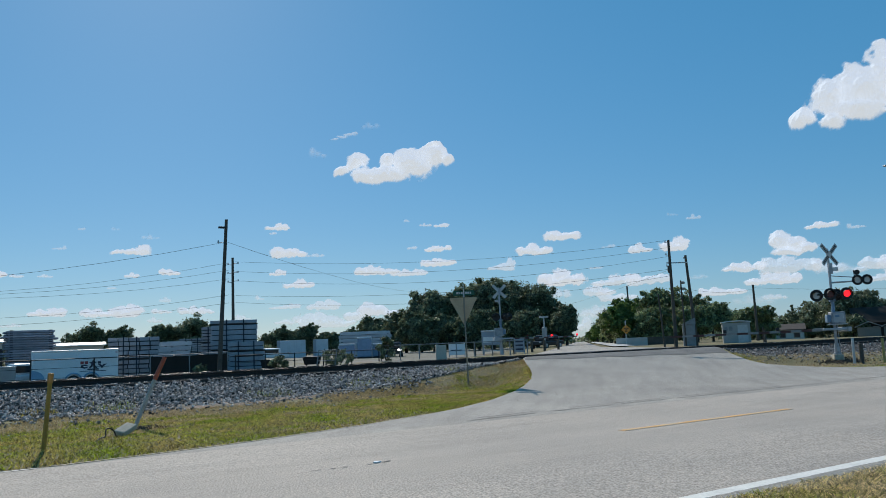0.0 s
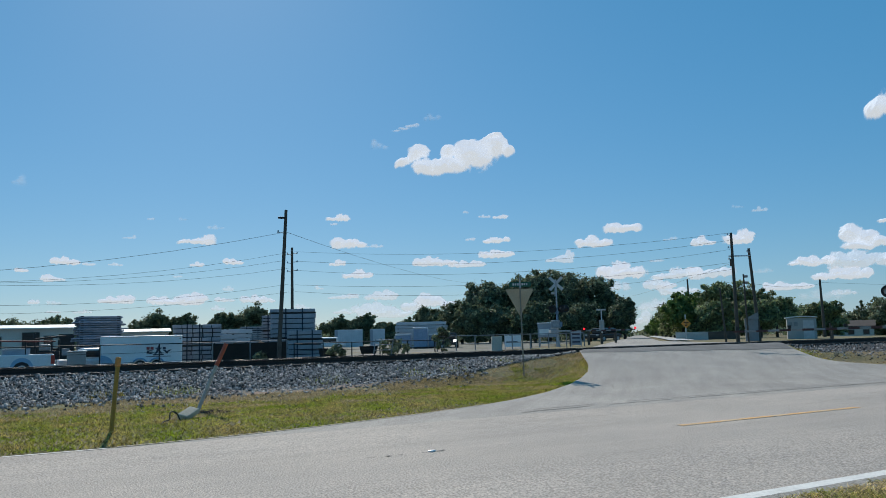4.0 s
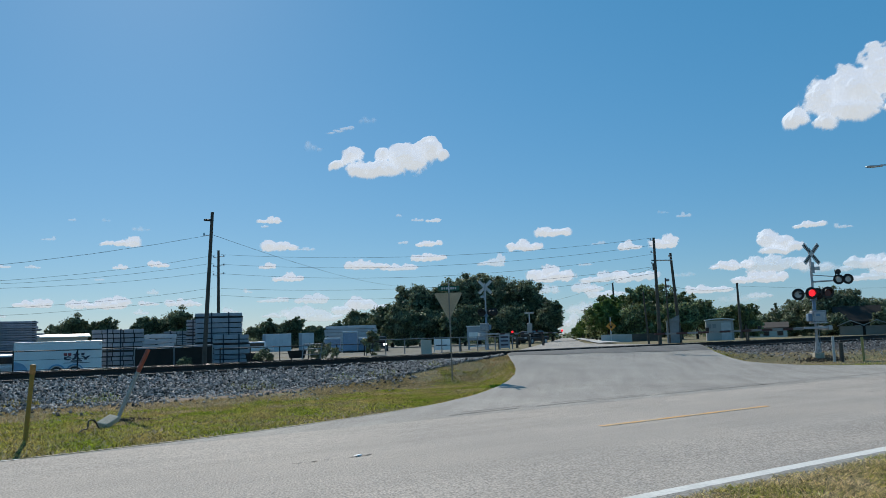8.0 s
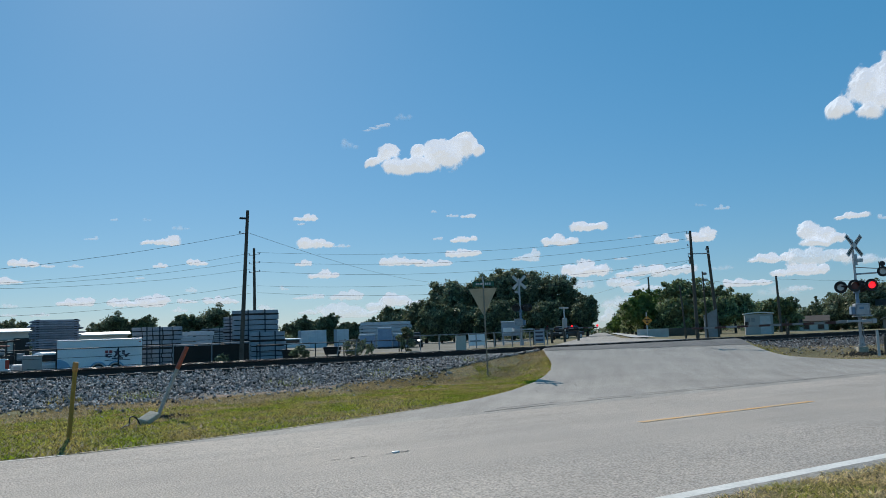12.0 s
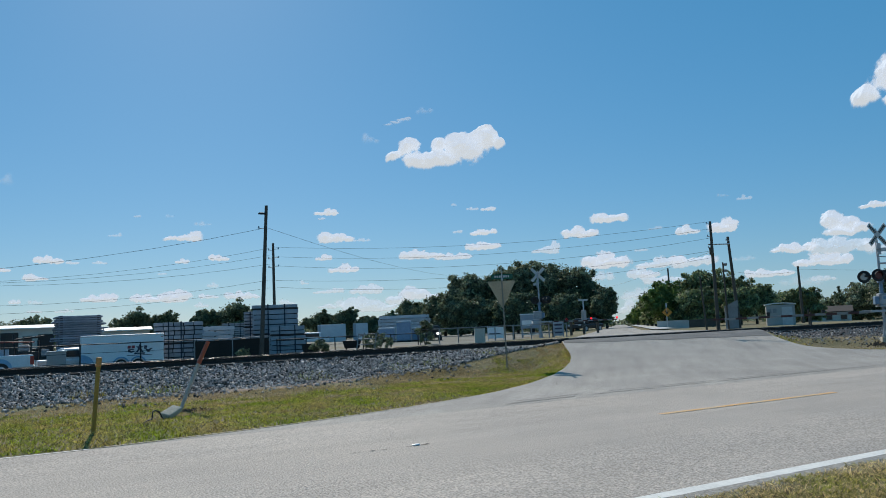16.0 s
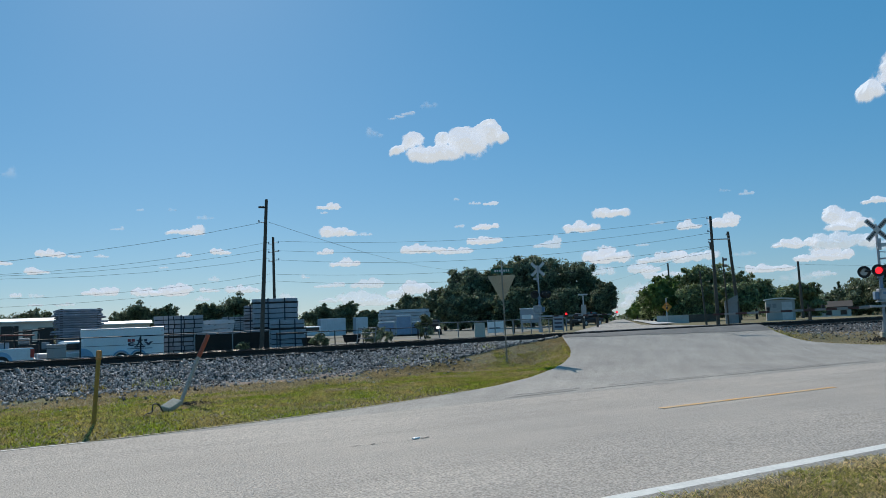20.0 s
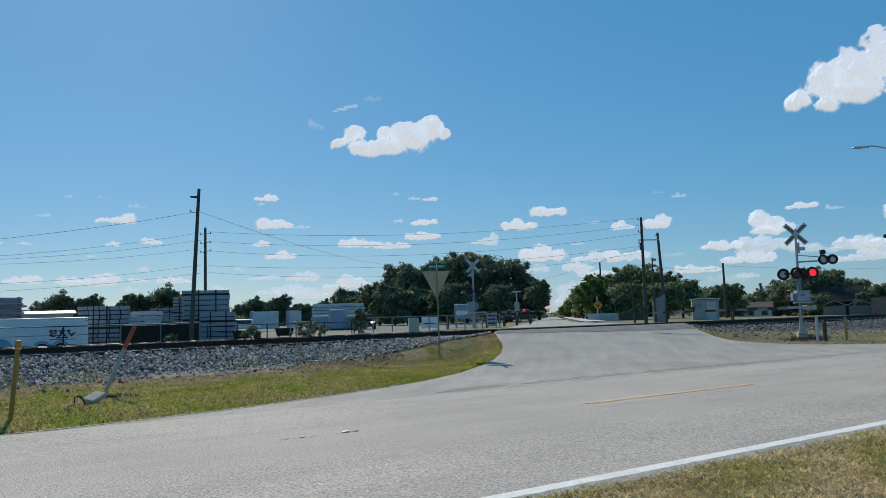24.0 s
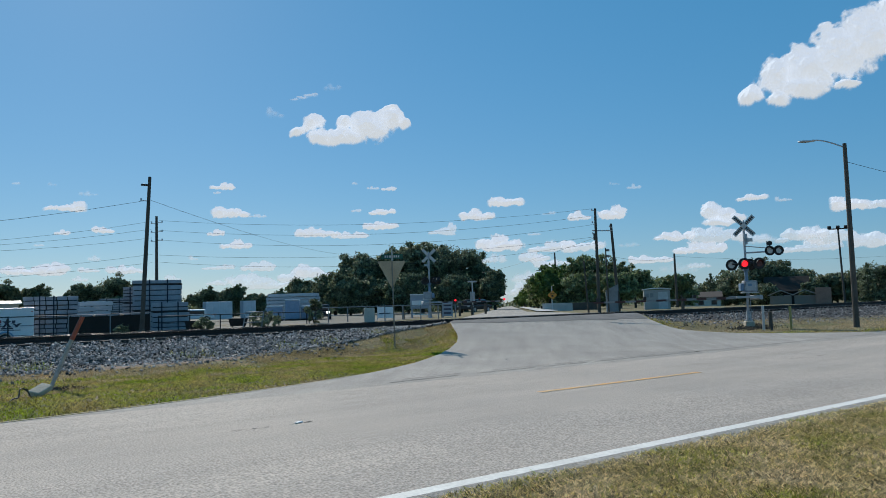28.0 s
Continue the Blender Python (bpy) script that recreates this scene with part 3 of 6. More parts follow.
def build_grass():
    rng = np.random.default_rng(5)

    def blades(name, x, y, h, w, label, m=M_BLADE, spread=0.6):
        n = len(x)
        z = np.array([ground_z(a, b) for a, b in zip(x, y)])
        ang, lean = rng.uniform(0, 2 * np.pi, n), rng.normal(0, spread, (n, 2))
        hh = h * rng.uniform(0.5, 1.2, n)
        dx, dy = np.cos(ang) * w, np.sin(ang) * w
        v = np.stack([np.stack([x - dx, y - dy, z - 0.004], 1), np.stack([x + dx, y + dy, z - 0.01], 1), np.stack([x + lean[:, 0] * hh, y + lean[:, 1] * hh, z + hh], 1)], 1).reshape(-1, 3)
        return tagged(bulk(name, v, np.arange(3 * n).reshape(-1, 3), m), label, "grass", kind="stuff")

    n = 120000
    x, y = 3.0 + 9.5 * rng.random(n) ** 1.4, 4.86 - 2.9 * rng.random(n) ** 0.9
    patch = np.array([noise.fractal(Vector((a * 0.9, b * 0.9, 0)), 1.0, 2.0, 3) for a, b in zip(x, y)])
    hue = patch + 0.38 * rng.normal(size=n)
    keep = (y < 4.735 - 0.1 * rng.random(n) + 0.08 * patch) & (y > 0.38 * x - 0.3 * rng.random(n)) & (y > 7.7 - x - 0.4 * rng.random(n))
    for low, high, h, w, spread, m, label in ((-9, 0.3, 0.034, 0.0115, 1.5, M_BLADE2, "short dry straw-coloured grass along the road edge"), (0.3, 0.62, 0.038, 0.011, 1.3, M_BLADE4, "short olive grass along the road edge"), (0.62, 9, 0.04, 0.0105, 1.2, M_BLADE, "green weeds among the dry verge grass")):
        some = keep & (hue > low) & (hue <= high)
        blades("verge_grass", x[some], y[some], h, w, label, m, spread)
    m3 = 230000
    x3, y3 = rng.normal(5, 8, m3), 4.67 - np.abs(rng.normal(0, 4.5, m3))
    blades("verge_grass", x3, y3, 0.03, 0.0085, "short dry yellow-green grass beside the road", M_BLADE2, 1.3)
    n = 300000
    x, y = rng.uniform(-7, 19, n), rng.uniform(12.3, 23.8, n)
    x[:60000], y[:60000] = rng.uniform(9, 19, 60000), rng.uniform(15, 23.6, 60000)
    inside = np.array([a < left_edge(b) + (0.05 if b > 15 else -0.1) and b < toe(a) + 0.5 * rng.random() and not (toe(a) - b < 1.1 and noise.noise(Vector((a * 0.55, b * 0.9, 7))) > 0.02 and rng.random() < 0.8) for a, b in zip(x, y)])
    x, y = x[inside], y[inside]
    dry = np.array([1.1 * noise.fractal(Vector((a * 0.45, b * 0.8, 2)), 1.0, 2.0, 3) + 0.16 * (b - 17.6 + 0.1 * a) + 0.22 * rng.normal() + 1.15 * step(2.2, 0.5, toe(a) - b) * (1 - 0.8 * step(9, 13, a)) - 0.45 * step(10, 14, a) + 0.5 * step(2.0, 0.3, left_edge(b) - a) * (1 - step(6, 10, a)) - 0.5 * (b < 12.9 + 0.1 * a) * rng.random() for a, b in zip(x, y)]) > 0.3
    blades("bank_grass", x[~dry], y[~dry], 0.045, 0.011, "mown bright green grass between road and track", M_BLADE, 1.0)
    blades("dry_bank_grass", x[dry], y[dry], 0.04, 0.01, "dry brown grass beside the ballast", M_BLADE3, 1.2)
    x = rng.uniform(-10, 15, 2600)
    y = np.array([toe(a) for a in x]) + np.abs(rng.normal(0, 0.45, 2600))
    tuft = np.array([noise.noise(Vector((a * 0.7, 9, 0))) for a in x]) > 0.05
    blades("toe_grass", x[tuft], y[tuft], 0.14, 0.012, "grass tufts growing into the foot of the ballast", M_BLADE, 0.5)
    n = 60000
    x, y = rng.uniform(27, 75, n), rng.uniform(12.8, 22.5, n)
    inside = np.array([a > right_edge(b) + 0.15 and b < toe(a) + 0.3 for a, b in zip(x, y)])
    x, y = x[inside], y[inside]
    near = np.array([a - right_edge(b) < 1.6 + 0.5 * noise.noise(Vector((a * 0.6, b, 3))) or b < 14.4 for a, b in zip(x, y)])
    bare = rng.random(len(x)) < np.where(near, 0.0, 0.6)
    x, y, near = x[~bare], y[~bare], near[~bare]
    dry = ~near | (rng.random(len(x)) < 0.25)
    blades("island_grass", x[~dry], y[~dry], 0.08, 0.014, "patchy green grass between road and track", M_BLADE, 1.0)
    blades("dry_island_grass", x[dry], y[dry], 0.06, 0.014, "dry brown grass between road and track", M_BLADE3, 1.2)


# ---- trees ----
def leaf_cloud(rng, lobes, count, size, clumps=0):
    """Leaf blades scattered through the outer shell of several lobes, gathered in clumps."""
    c = np.array([l[:3] for l in lobes])
    r = np.array([l[3:6] for l in lobes])
    share = (r.prod(1) ** 0.67) / (r.prod(1) ** 0.67).sum()

    def shell(n, lo):
        pick = rng.choice(len(lobes), n, p=share)
        d = rng.normal(size=(n, 3))
        d /= np.linalg.norm(d, axis=1)[:, None]
        return c[pick] + d * r[pick] * (rng.uniform(lo, 1.0, n) ** 0.5)[:, None], r[pick].mean(1)

    if clumps:
        heart, reach = shell(clumps, 0.5)
        pick = rng.integers(0, clumps, count)
        d = rng.normal(size=(count, 3))
        p = heart[pick] + d * (reach[pick] * rng.uniform(0.07, 0.17, clumps)[pick])[:, None] * (1, 1, 0.75)
    else:
        p, _ = shell(count, 0.35)
    s = size * rng.uniform(0.5, 1.3, count)
    u = rng.normal(size=(count, 3))
    u /= np.linalg.norm(u, axis=1)[:, None]
    w = np.cross(u, rng.normal(size=(count, 3)))
    w /= np.linalg.norm(w, axis=1)[:, None]
    v = np.stack([p - u * s[:, None], p + (0.25 * u + 0.8 * w) * s[:, None], p + (u - 0.3 * w) * s[:, None]], 1).reshape(-1, 3)
    return v, np.arange(3 * count).reshape(-1, 3)


def conifer(x, y, h, w, seed, label):
    """A slim dark cone of drooping branches."""
    rng = np.random.default_rng(seed)
    t = empty("tree", pose(x, y, ground_z(x, y)), label, "tree")
    part("trunk", rodded((0, 0, -0.3), (0, 0, h * 0.9), 0.02 * h, 0.004 * h, 8), M_BARK, t)
    lobes = [(w * 0.1 * rng.normal() * (1 - k / 9), w * 0.1 * rng.normal() * (1 - k / 9), h * (0.12 + 0.84 * k / 8), w * 0.5 * (1.06 - k / 8) + 0.06, w * 0.5 * (1.06 - k / 8) + 0.06, h * 0.075) for k in range(9)]
    v, f = leaf_cloud(rng, lobes, 5200, 0.24, 90)
    v[:, 2] = np.maximum(v[:, 2], 0.3)
    bulk("crown", v, f, M_LEAF, t)
    return t


def tree_mesh(h, w, seed, count, size, low=0.25):
    """A trunk with limbs, and the leaves of a crown h high and w wide, standing at the origin."""
    rng = np.random.default_rng(seed)
    lobes = []
    for k in range(11):
        a, f = rng.uniform(0, 6.28), rng.uniform(0, 1) ** 0.6
        zc = rng.uniform(low + 0.15, 0.82)
        reach = 0.36 * w * math.sqrt(max(0.15, 1 - ((zc - 0.45) / 0.55) ** 2))
        rr = rng.uniform(0.14, 0.22) * w
        lobes.append((math.cos(a) * reach * f, math.sin(a) * reach * f, zc * h, rr, rr, rr * rng.uniform(0.6, 0.85) * min(1.0, h / w * 1.1)))
    lobes.append((0, 0, h * 0.55, w * 0.3, w * 0.3, h * 0.32))
    v, f = leaf_cloud(rng, lobes, int(count * 0.75), size * 0.8, 190)
    v2, f2 = leaf_cloud(rng, lobes, count - int(count * 0.75), size * 1.3)
    v2 = (v2 - (0, 0, h * 0.5)) * 0.86 + (0, 0, h * 0.5)
    f = np.vstack([f, f2 + len(v)])
    v = np.vstack([v, v2])
    v[:, 2] = np.maximum(v[:, 2], max(0.2, h * low * 0.55) + 0.3 * rng.random(len(v)))
    bm = bmesh.new()
    rod(bm, (0, 0, -0.3), (0, 0, h * 0.4), 0.035 * h, 0.02 * h, 9)
    for x, y, z, *_ in lobes[:7]:
        rod(bm, (0, 0, h * rng.uniform(0.18, 0.36)), (x, y, z), 0.015 * h, 0.004 * h, 6)
    return bm, v, f


TREES = {}


def tree(x, y, h, w, seed=1, count=5000, size=0.28, leaf=None, low=0.25, label="broad dark green oak tree with a rounded crown", z=None, turn=0):
    key = (round(h, 1), round(w, 1), seed, count)
    if key not in TREES:
        bm, v, f = tree_mesh(h, w, seed, count, size, low)
        t = empty("tree", pose(0, 0, 0), label, "tree")
        part("trunk", bm, M_BARK, t)
        bulk("crown", v, f, leaf or M_LEAF, t)
        TREES[key] = t
    else:
        t = copy_thing(TREES[key], pose(0, 0, 0))
        tagged(t, label)
    t.matrix_basis = pose(x, y, ground_z(x, y) if z is None else z, 0, 0, turn)
    return t


def polar(az, d):
    """The place d metres from the origin at az degrees to the right of +y."""
    return d * math.sin(radians(az)), d * math.cos(radians(az))


def build_trees():
    # woods on the horizon
    rng = np.random.default_rng(11)
    lobes = []
    for k in range(420):
        az = rng.uniform(-18, 100)
        d = rng.uniform(330, 520)
        h = rng.uniform(6, 10) * d / 400
        if 41.2 < az < 43.6:
            h *= 0.35
        x, y = polar(az, d)
        r = rng.uniform(6, 11)
        lobes.append((x, y, h * 0.45, r, r, h * 0.55))
    v, f = leaf_cloud(rng, lobes, 90000, 1.1)
    v[:, 2] = np.maximum(v[:, 2], -0.4)
    tagged(bulk("far_woods", v, f, M_LEAF), "distant dark green woods along the horizon", "woods", kind="stuff")
    # big oaks behind the crossing
    for az, d, h, w, s in ((29.9, 112, 7.0, 9, 1), (32.0, 106, 9.2, 10, 2), (34.0, 110, 9.6, 11, 3), (36.2, 108, 10.6, 11, 4), (37.8, 112, 11.0, 11, 6), (39.4, 110, 9.8, 9, 5), (40.8, 112, 7.6, 7.5, 7), (41.5, 102, 5.8, 4.6, 8), (35.2, 96, 5.6, 7, 8), (38.6, 98, 5.2, 6, 8), (31.0, 98, 5.2, 7, 9), (33.2, 99, 4.8, 7, 9), (28.0, 118, 5.6, 9, 9)):
        tree(*polar(az, d), h, w, s, 30000, 0.2, low=-0.02)
    # street trees along the far road
    for k in range(22):
        y = 66 + k * 7.5 * (1 + 0.07 * k)
        tree(right_edge(y) + 4.6 + 2.2 * (k % 3), y, 5.4 + 1.0 * (k % 3) + 0.5 * (k // 6), 6 + (k % 2), 20 + k % 3, 6500, 0.24, M_LEAF2, 0.2, "light green street tree beside the far road", turn=70 * k)
    for k in range(8):
        y = 130 + k * 34
        tree(left_edge(y) - 7 - 3 * (k % 2), y, 8 + (k % 3), 10, 20 + k % 3, 6500, 0.24, M_LEAF2, 0.2, "light green street tree beside the far road", turn=50 * k)
    # oaks right of the far road, sunlight painted in by the brighter leaf
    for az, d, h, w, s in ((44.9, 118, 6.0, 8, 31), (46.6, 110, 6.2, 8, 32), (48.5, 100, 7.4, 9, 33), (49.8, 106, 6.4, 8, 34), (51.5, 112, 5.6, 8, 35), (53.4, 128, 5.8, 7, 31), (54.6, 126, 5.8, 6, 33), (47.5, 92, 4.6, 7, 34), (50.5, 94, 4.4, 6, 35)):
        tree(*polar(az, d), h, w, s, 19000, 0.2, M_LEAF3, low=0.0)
    for az, d, h, w, s in ((60.1, 170, 5.6, 7, 31), (62.9, 172, 5.2, 6, 33), (57.7, 190, 9.0, 12, 32), (59.2, 186, 11.4, 13, 34), (60.8, 190, 11.0, 12, 35), (62.4, 196, 5.4, 11, 31), (64.4, 190, 7.4, 12, 33), (66.3, 188, 9.6, 13, 32), (68.6, 188, 9.6, 14, 34), (71.5, 180, 10, 15, 32), (55.6, 190, 5.0, 10, 35), (74, 180, 10, 15, 35), (77, 180, 10, 15, 31)):
        tree(*polar(az, d), h, w, s, 13000, 0.32, low=0.0)
    for k, (az, d, h, w) in enumerate(((56.6, 176, 8.0, 3.0), (66.2, 176, 8.6, 3.2), (54.2, 150, 6.0, 2.6))):
        conifer(*polar(az, d), h, w, 51 + k, "slim dark conifer behind the houses")
    for k in range(26):
        tree(*polar(55.5 + 0.95 * k, 225 + 9 * (k % 4)), (7.5 + (k * 5 % 4) * 0.9) * lerp(k, [2, 3, 6, 8], [0.66, 1.2, 1.2, 1.0]), 12, 61 + k % 3, 6500, 0.42, low=0.0, turn=47 * k)
    # trees behind the yard
    for az, d, h, w, s in ((-0.6, 150, 7.5, 14.5, 41), (1.7, 150, 7.3, 11.5, 43), (3.0, 150, 6.6, 6.1, 42), (8.4, 150, 7.4, 9.1, 42), (10.1, 150, 6.9, 8.5, 43), (13.2, 150, 7.6, 7.5, 41), (14.9, 150, 8.5, 10.3, 42), (16.4, 150, 7.5, 5.5, 43), (20.9, 150, 5.8, 7.3, 42), (22.7, 150, 6.3, 7.5, 43), (24.5, 150, 4.8, 6.1, 41), (25.9, 150, 5.2, 4.8, 42), (-4, 170, 7, 14, 42), (-8, 170, 7, 14, 43)):
        tree(*polar(az, d), h, w, s, 16000, 0.25, low=0.0)


# ---- poles and wires ----
def wooden_pole(x, y, z, h, r, dx=0.0, dy=0.0, m=None, label="dark weathered wooden utility pole"):
    p = empty("utility_pole", pose(x, y, z), label, "utility pole", "utility poles")
    n, seg = 8, 12
    vs = [(dx * k / n + r * (1 - 0.35 * k / n) * math.cos(6.2832 * i / seg), dy * k / n + r * (1 - 0.35 * k / n) * math.sin(6.2832 * i / seg), h * k / n - (0.3 if k == 0 else 0)) for k in range(n + 1) for i in range(seg)]
    fs = [(k * seg + i, k * seg + (i + 1) % seg, (k + 1) * seg + (i + 1) % seg, (k + 1) * seg + i) for k in range(n) for i in range(seg)] + [tuple(range(n * seg, n * seg + seg))]
    quads("shaft", vs, fs, m or M_POLE, p)
    return p


def insulator(parent, x, y, z, out=0.25, side=1):
    bm = bmesh.new()
    rod(bm, (x, y, z), (x + side * out, y, z + 0.03), 0.025, 0.02, 6)
    rod(bm, (x + side * out, y, z), (x + side * out, y, z + 0.14), 0.055, 0.04, 8)
    part("insulator", bm, M_GALV, parent)


def wire(a, b, sag=0.6, r=0.009, n=20, label="thin dark overhead wire"):
    a, b = Vector(a), Vector(b)
    cu = bpy.data.curves.new("overhead_wire", "CURVE")
    cu.dimensions, cu.bevel_depth, cu.bevel_resolution = "3D", r, 1
    sp = cu.splines.new("POLY")
    sp.points.add(n)
    for k in range(n + 1):
        t = k / n
        p = a.lerp(b, t)
        sp.points[k].co = (p.x, p.y, p.z - sag * 4 * t * (1 - t), 1)
    cu.materials.append(M_WIRE)
    return tagged(new("overhead_wire", cu), label, "wire", "overhead wires")


def build_poles():
    a = wooden_pole(12.6, 42.0, 0.2, 8.6, 0.13, 0.45, 0.0)
    box_bm = bmesh.new()
    box(box_bm, 0.0, -0.08, 8.1, 0.5, 0.08, 8.2, 0.02)
    part("bracket", box_bm, M_BLACK, a)
    insulator(a, 0.35, 0, 7.3, 0.35, -1)
    b = wooden_pole(18.2, 57.1, 0.3, 8.3, 0.135)
    for z in (7.85, 7.2, 6.55):
        insulator(b, 0, 0, z, 0.4, 1)
        insulator(b, 0, 0, z - 0.1, 0.35, -1)
    c = wooden_pole(43.7, 38.0, 0.6, 7.7, 0.135, 0.0, 0.0)
    for z in (7.5, 6.6, 5.8):
        insulator(c, 0, 0, z, 0.35, -1)
    part("transformer", rodded((-0.2, -0.08, 5.35), (-0.2, -0.08, 5.85), 0.13, 0.13, 12), M_POLE, c)
    bm = bmesh.new()
    rod(bm, (-0.35, 0, 6.05), (3.6, 1.5, 6.35), 0.045, 0.045, 8)
    part("cross_arm", bm, M_GALV, c)
    d = wooden_pole(47.7, 39.5, 0.6, 6.9, 0.14, -0.4, 0.1)
    insulator(d, -0.4, 0, 6.6, 0.3, -1)
    wooden_pole(69.0, 49.5, 0.4, 5.9, 0.15, -0.1)
    e = wooden_pole(34.55, 15.75, 0.15, 7.85, 0.125, -0.1, -0.05, M_POLE_L, "brown wooden pole carrying a street lamp arm")
    bm = bmesh.new()
    for k in range(6):
        t0, t1 = k / 6, (k + 1) / 6
        rod(bm, (-0.1 - 0.5 * t0, 1.1 * t0, 7.7 + 0.45 * math.sin(t0 * 1.5)), (-0.1 - 0.5 * t1, 1.1 * t1, 7.7 + 0.45 * math.sin(t1 * 1.5)), 0.03, 0.03, 8)
    part("lamp_arm", bm, M_GALV, e)
    bm = bmesh.new()
    head = pose(-0.66, 1.3, 8.13, 4, 0, 24)
    rings = [[bm.verts.new(head @ Vector((rx * math.cos(q), y, rz * math.sin(q)))) for q in np.linspace(0, 2 * math.pi, 10, endpoint=False)] for y, rx, rz in ((-0.3, 0.035, 0.03), (-0.12, 0.07, 0.045), (0.1, 0.12, 0.06), (0.3, 0.1, 0.045), (0.38, 0.03, 0.015))]
    for p, q in zip(rings, rings[1:]):
        for i in range(10):
            bm.faces.new((p[i], p[(i + 1) % 10], q[(i + 1) % 10], q[i]))
    bm.faces.new(rings[0][::-1])
    bm.faces.new(rings[-1])
    part("lamp_head", bm, M_GALV, e)
    for k, (az, d, h) in enumerate(((46.0, 112, 8.0), (45.0, 152, 8.0), (44.3, 190, 8.2), (43.9, 240, 9.0), (43.5, 320, 9.0))):
        x, y = polar(az, d)
        f = wooden_pole(x, y, ground_z(x, y), h, 0.16, -0.15)
        if k != 0:
            part("cross_arm", boxed(-1.1, -0.06, h - 0.6, 1.1, 0.06, h - 0.48, 0.01, m=pose(-0.14, 0, 0, 0, 0, -44)), M_POLE, f)
    # wires
    ta, tb, tc, td = Vector((13.0, 42, 7.55)), Vector((18.2, 57.1, 8.0)), Vector((43.7, 38.0, 8.1)), Vector((47.3, 39.5, 7.2))
    wire(ta, (-47, 44, 9.3), 3.9)
    wire(ta + Vector((0.1, 0, 0)), (65.0, 105.0, 10.0), 0.8)
    for z0, z1, sag in ((8.3, 8.27, 0.7), (7.58, 7.75, 0.8), (6.89, 7.11, 0.9), (5.79, 6.2, 0.7), (5.28, 5.72, 0.9)):
        wire((18.4, 57.1, z0), (43.5, 38, z1), sag)
    for z0, z1, sag in ((8.22, 11.2, 3.9), (7.66, 12.2, 3.9), (7.02, 13.1, 3.9), (5.83, 11.6, 3.9), (5.24, 8.7, 3.0)):
        wire((17.9, 57.1, z0), (-42, 58, z1), sag)
    wire((43.7, 38, 6.2), (95, 125, 8.0), 1.2)
    wire((47.4, 39.5, 4.9), (69, 49.5, 5.9), 0.3)
    wire((69, 49.5, 6.0), (110, 40, 6.6), 0.6)
    wire((34.5, 15.7, 7.2), (80, 16, 8.0), 0.6)


# ---- crossing signals and signs ----
ACROSS = Vector((-0.90, 0.43, 0)).normalized()      # the way the near gate arm points


def disc(bm, m, r, depth, seg=24):
    bmesh.ops.create_cone(bm, cap_ends=True, segments=seg, radius1=r, radius2=r, depth=depth, matrix=m)
    return bm


def hood(bm, m, r, depth, seg=20):
    """The half-round visor over a lamp, along -y from the lens, open below."""
    ring = []
    for k in range(seg + 1):
        a = math.pi * (-0.12 + 1.24 * k / seg)
        c, s = math.cos(a) * r, math.sin(a) * r
        reach = depth * (0.45 + 0.55 * max(0, math.sin(a)))
        ring.append([bm.verts.new(m @ Vector((c * q, y, s * q))) for q, y in ((1, 0), (1, -reach), (0.94, -reach), (0.94, 0))])
    for p, q in zip(ring, ring[1:]):
        for j in range(3):
            bm.faces.new((p[j], p[j + 1], q[j + 1], q[j]))


LAMPS = []


def flasher(parent, m, lens, name="flasher_lamp", lit=False):
    """A round signal lamp with a black background disc, a hood and a lens, facing -y of m."""
    r = 0.262
    turn = m @ pose(0, 0, 0, 90)
    lamp = part(name, disc(bmesh.new(), turn, r, 0.02), M_BLACK, parent)
    part("lamp_body", rodded(m @ Vector((0, 0.01, 0)), m @ Vector((0, 0.2, 0)), 0.16, 0.1, 16), M_BLACK, lamp)
    part("lens", disc(bmesh.new(), m @ pose(0, -0.02, 0, 90), 0.15, 0.03), lens, lamp)
    bm = bmesh.new()
    hood(bm, m @ pose(0, -0.012, 0), 0.165, 0.28)
    part("hood", bm, M_BLACK, lamp)
    return lamp


def crossbuck(parent, m):
    """The X-shaped sign, turning with its hub about the mast."""
    hub = part("crossbuck", rodded((0, 0, -0.1), (0, 0, 0.1), 0.068, 0.068, 12), M_ALU, parent)
    hub.matrix_basis = m
    for a in (45, -45):
        off = -0.1 + (0.014 if a > 0 else 0)
        blade = part("blade", boxed(-0.61, off - 0.005, -0.1, 0.61, off + 0.005, 0.1, 0.003, m=pose(0, 0, 0, 0, a, 0)), M_XB, hub, "white crossbuck blade with dark lettering")
        for u in (-0.51, -0.42, -0.33, -0.24, -0.15, 0.15, 0.24, 0.33, 0.42, 0.51):
            part("lettering_bar", boxed(u - 0.03, off - 0.011, -0.05, u + 0.03, off - 0.006, 0.05, 0, m=pose(0, 0, 0, 0, a, 0)), M_BLACK, hub)
    return hub


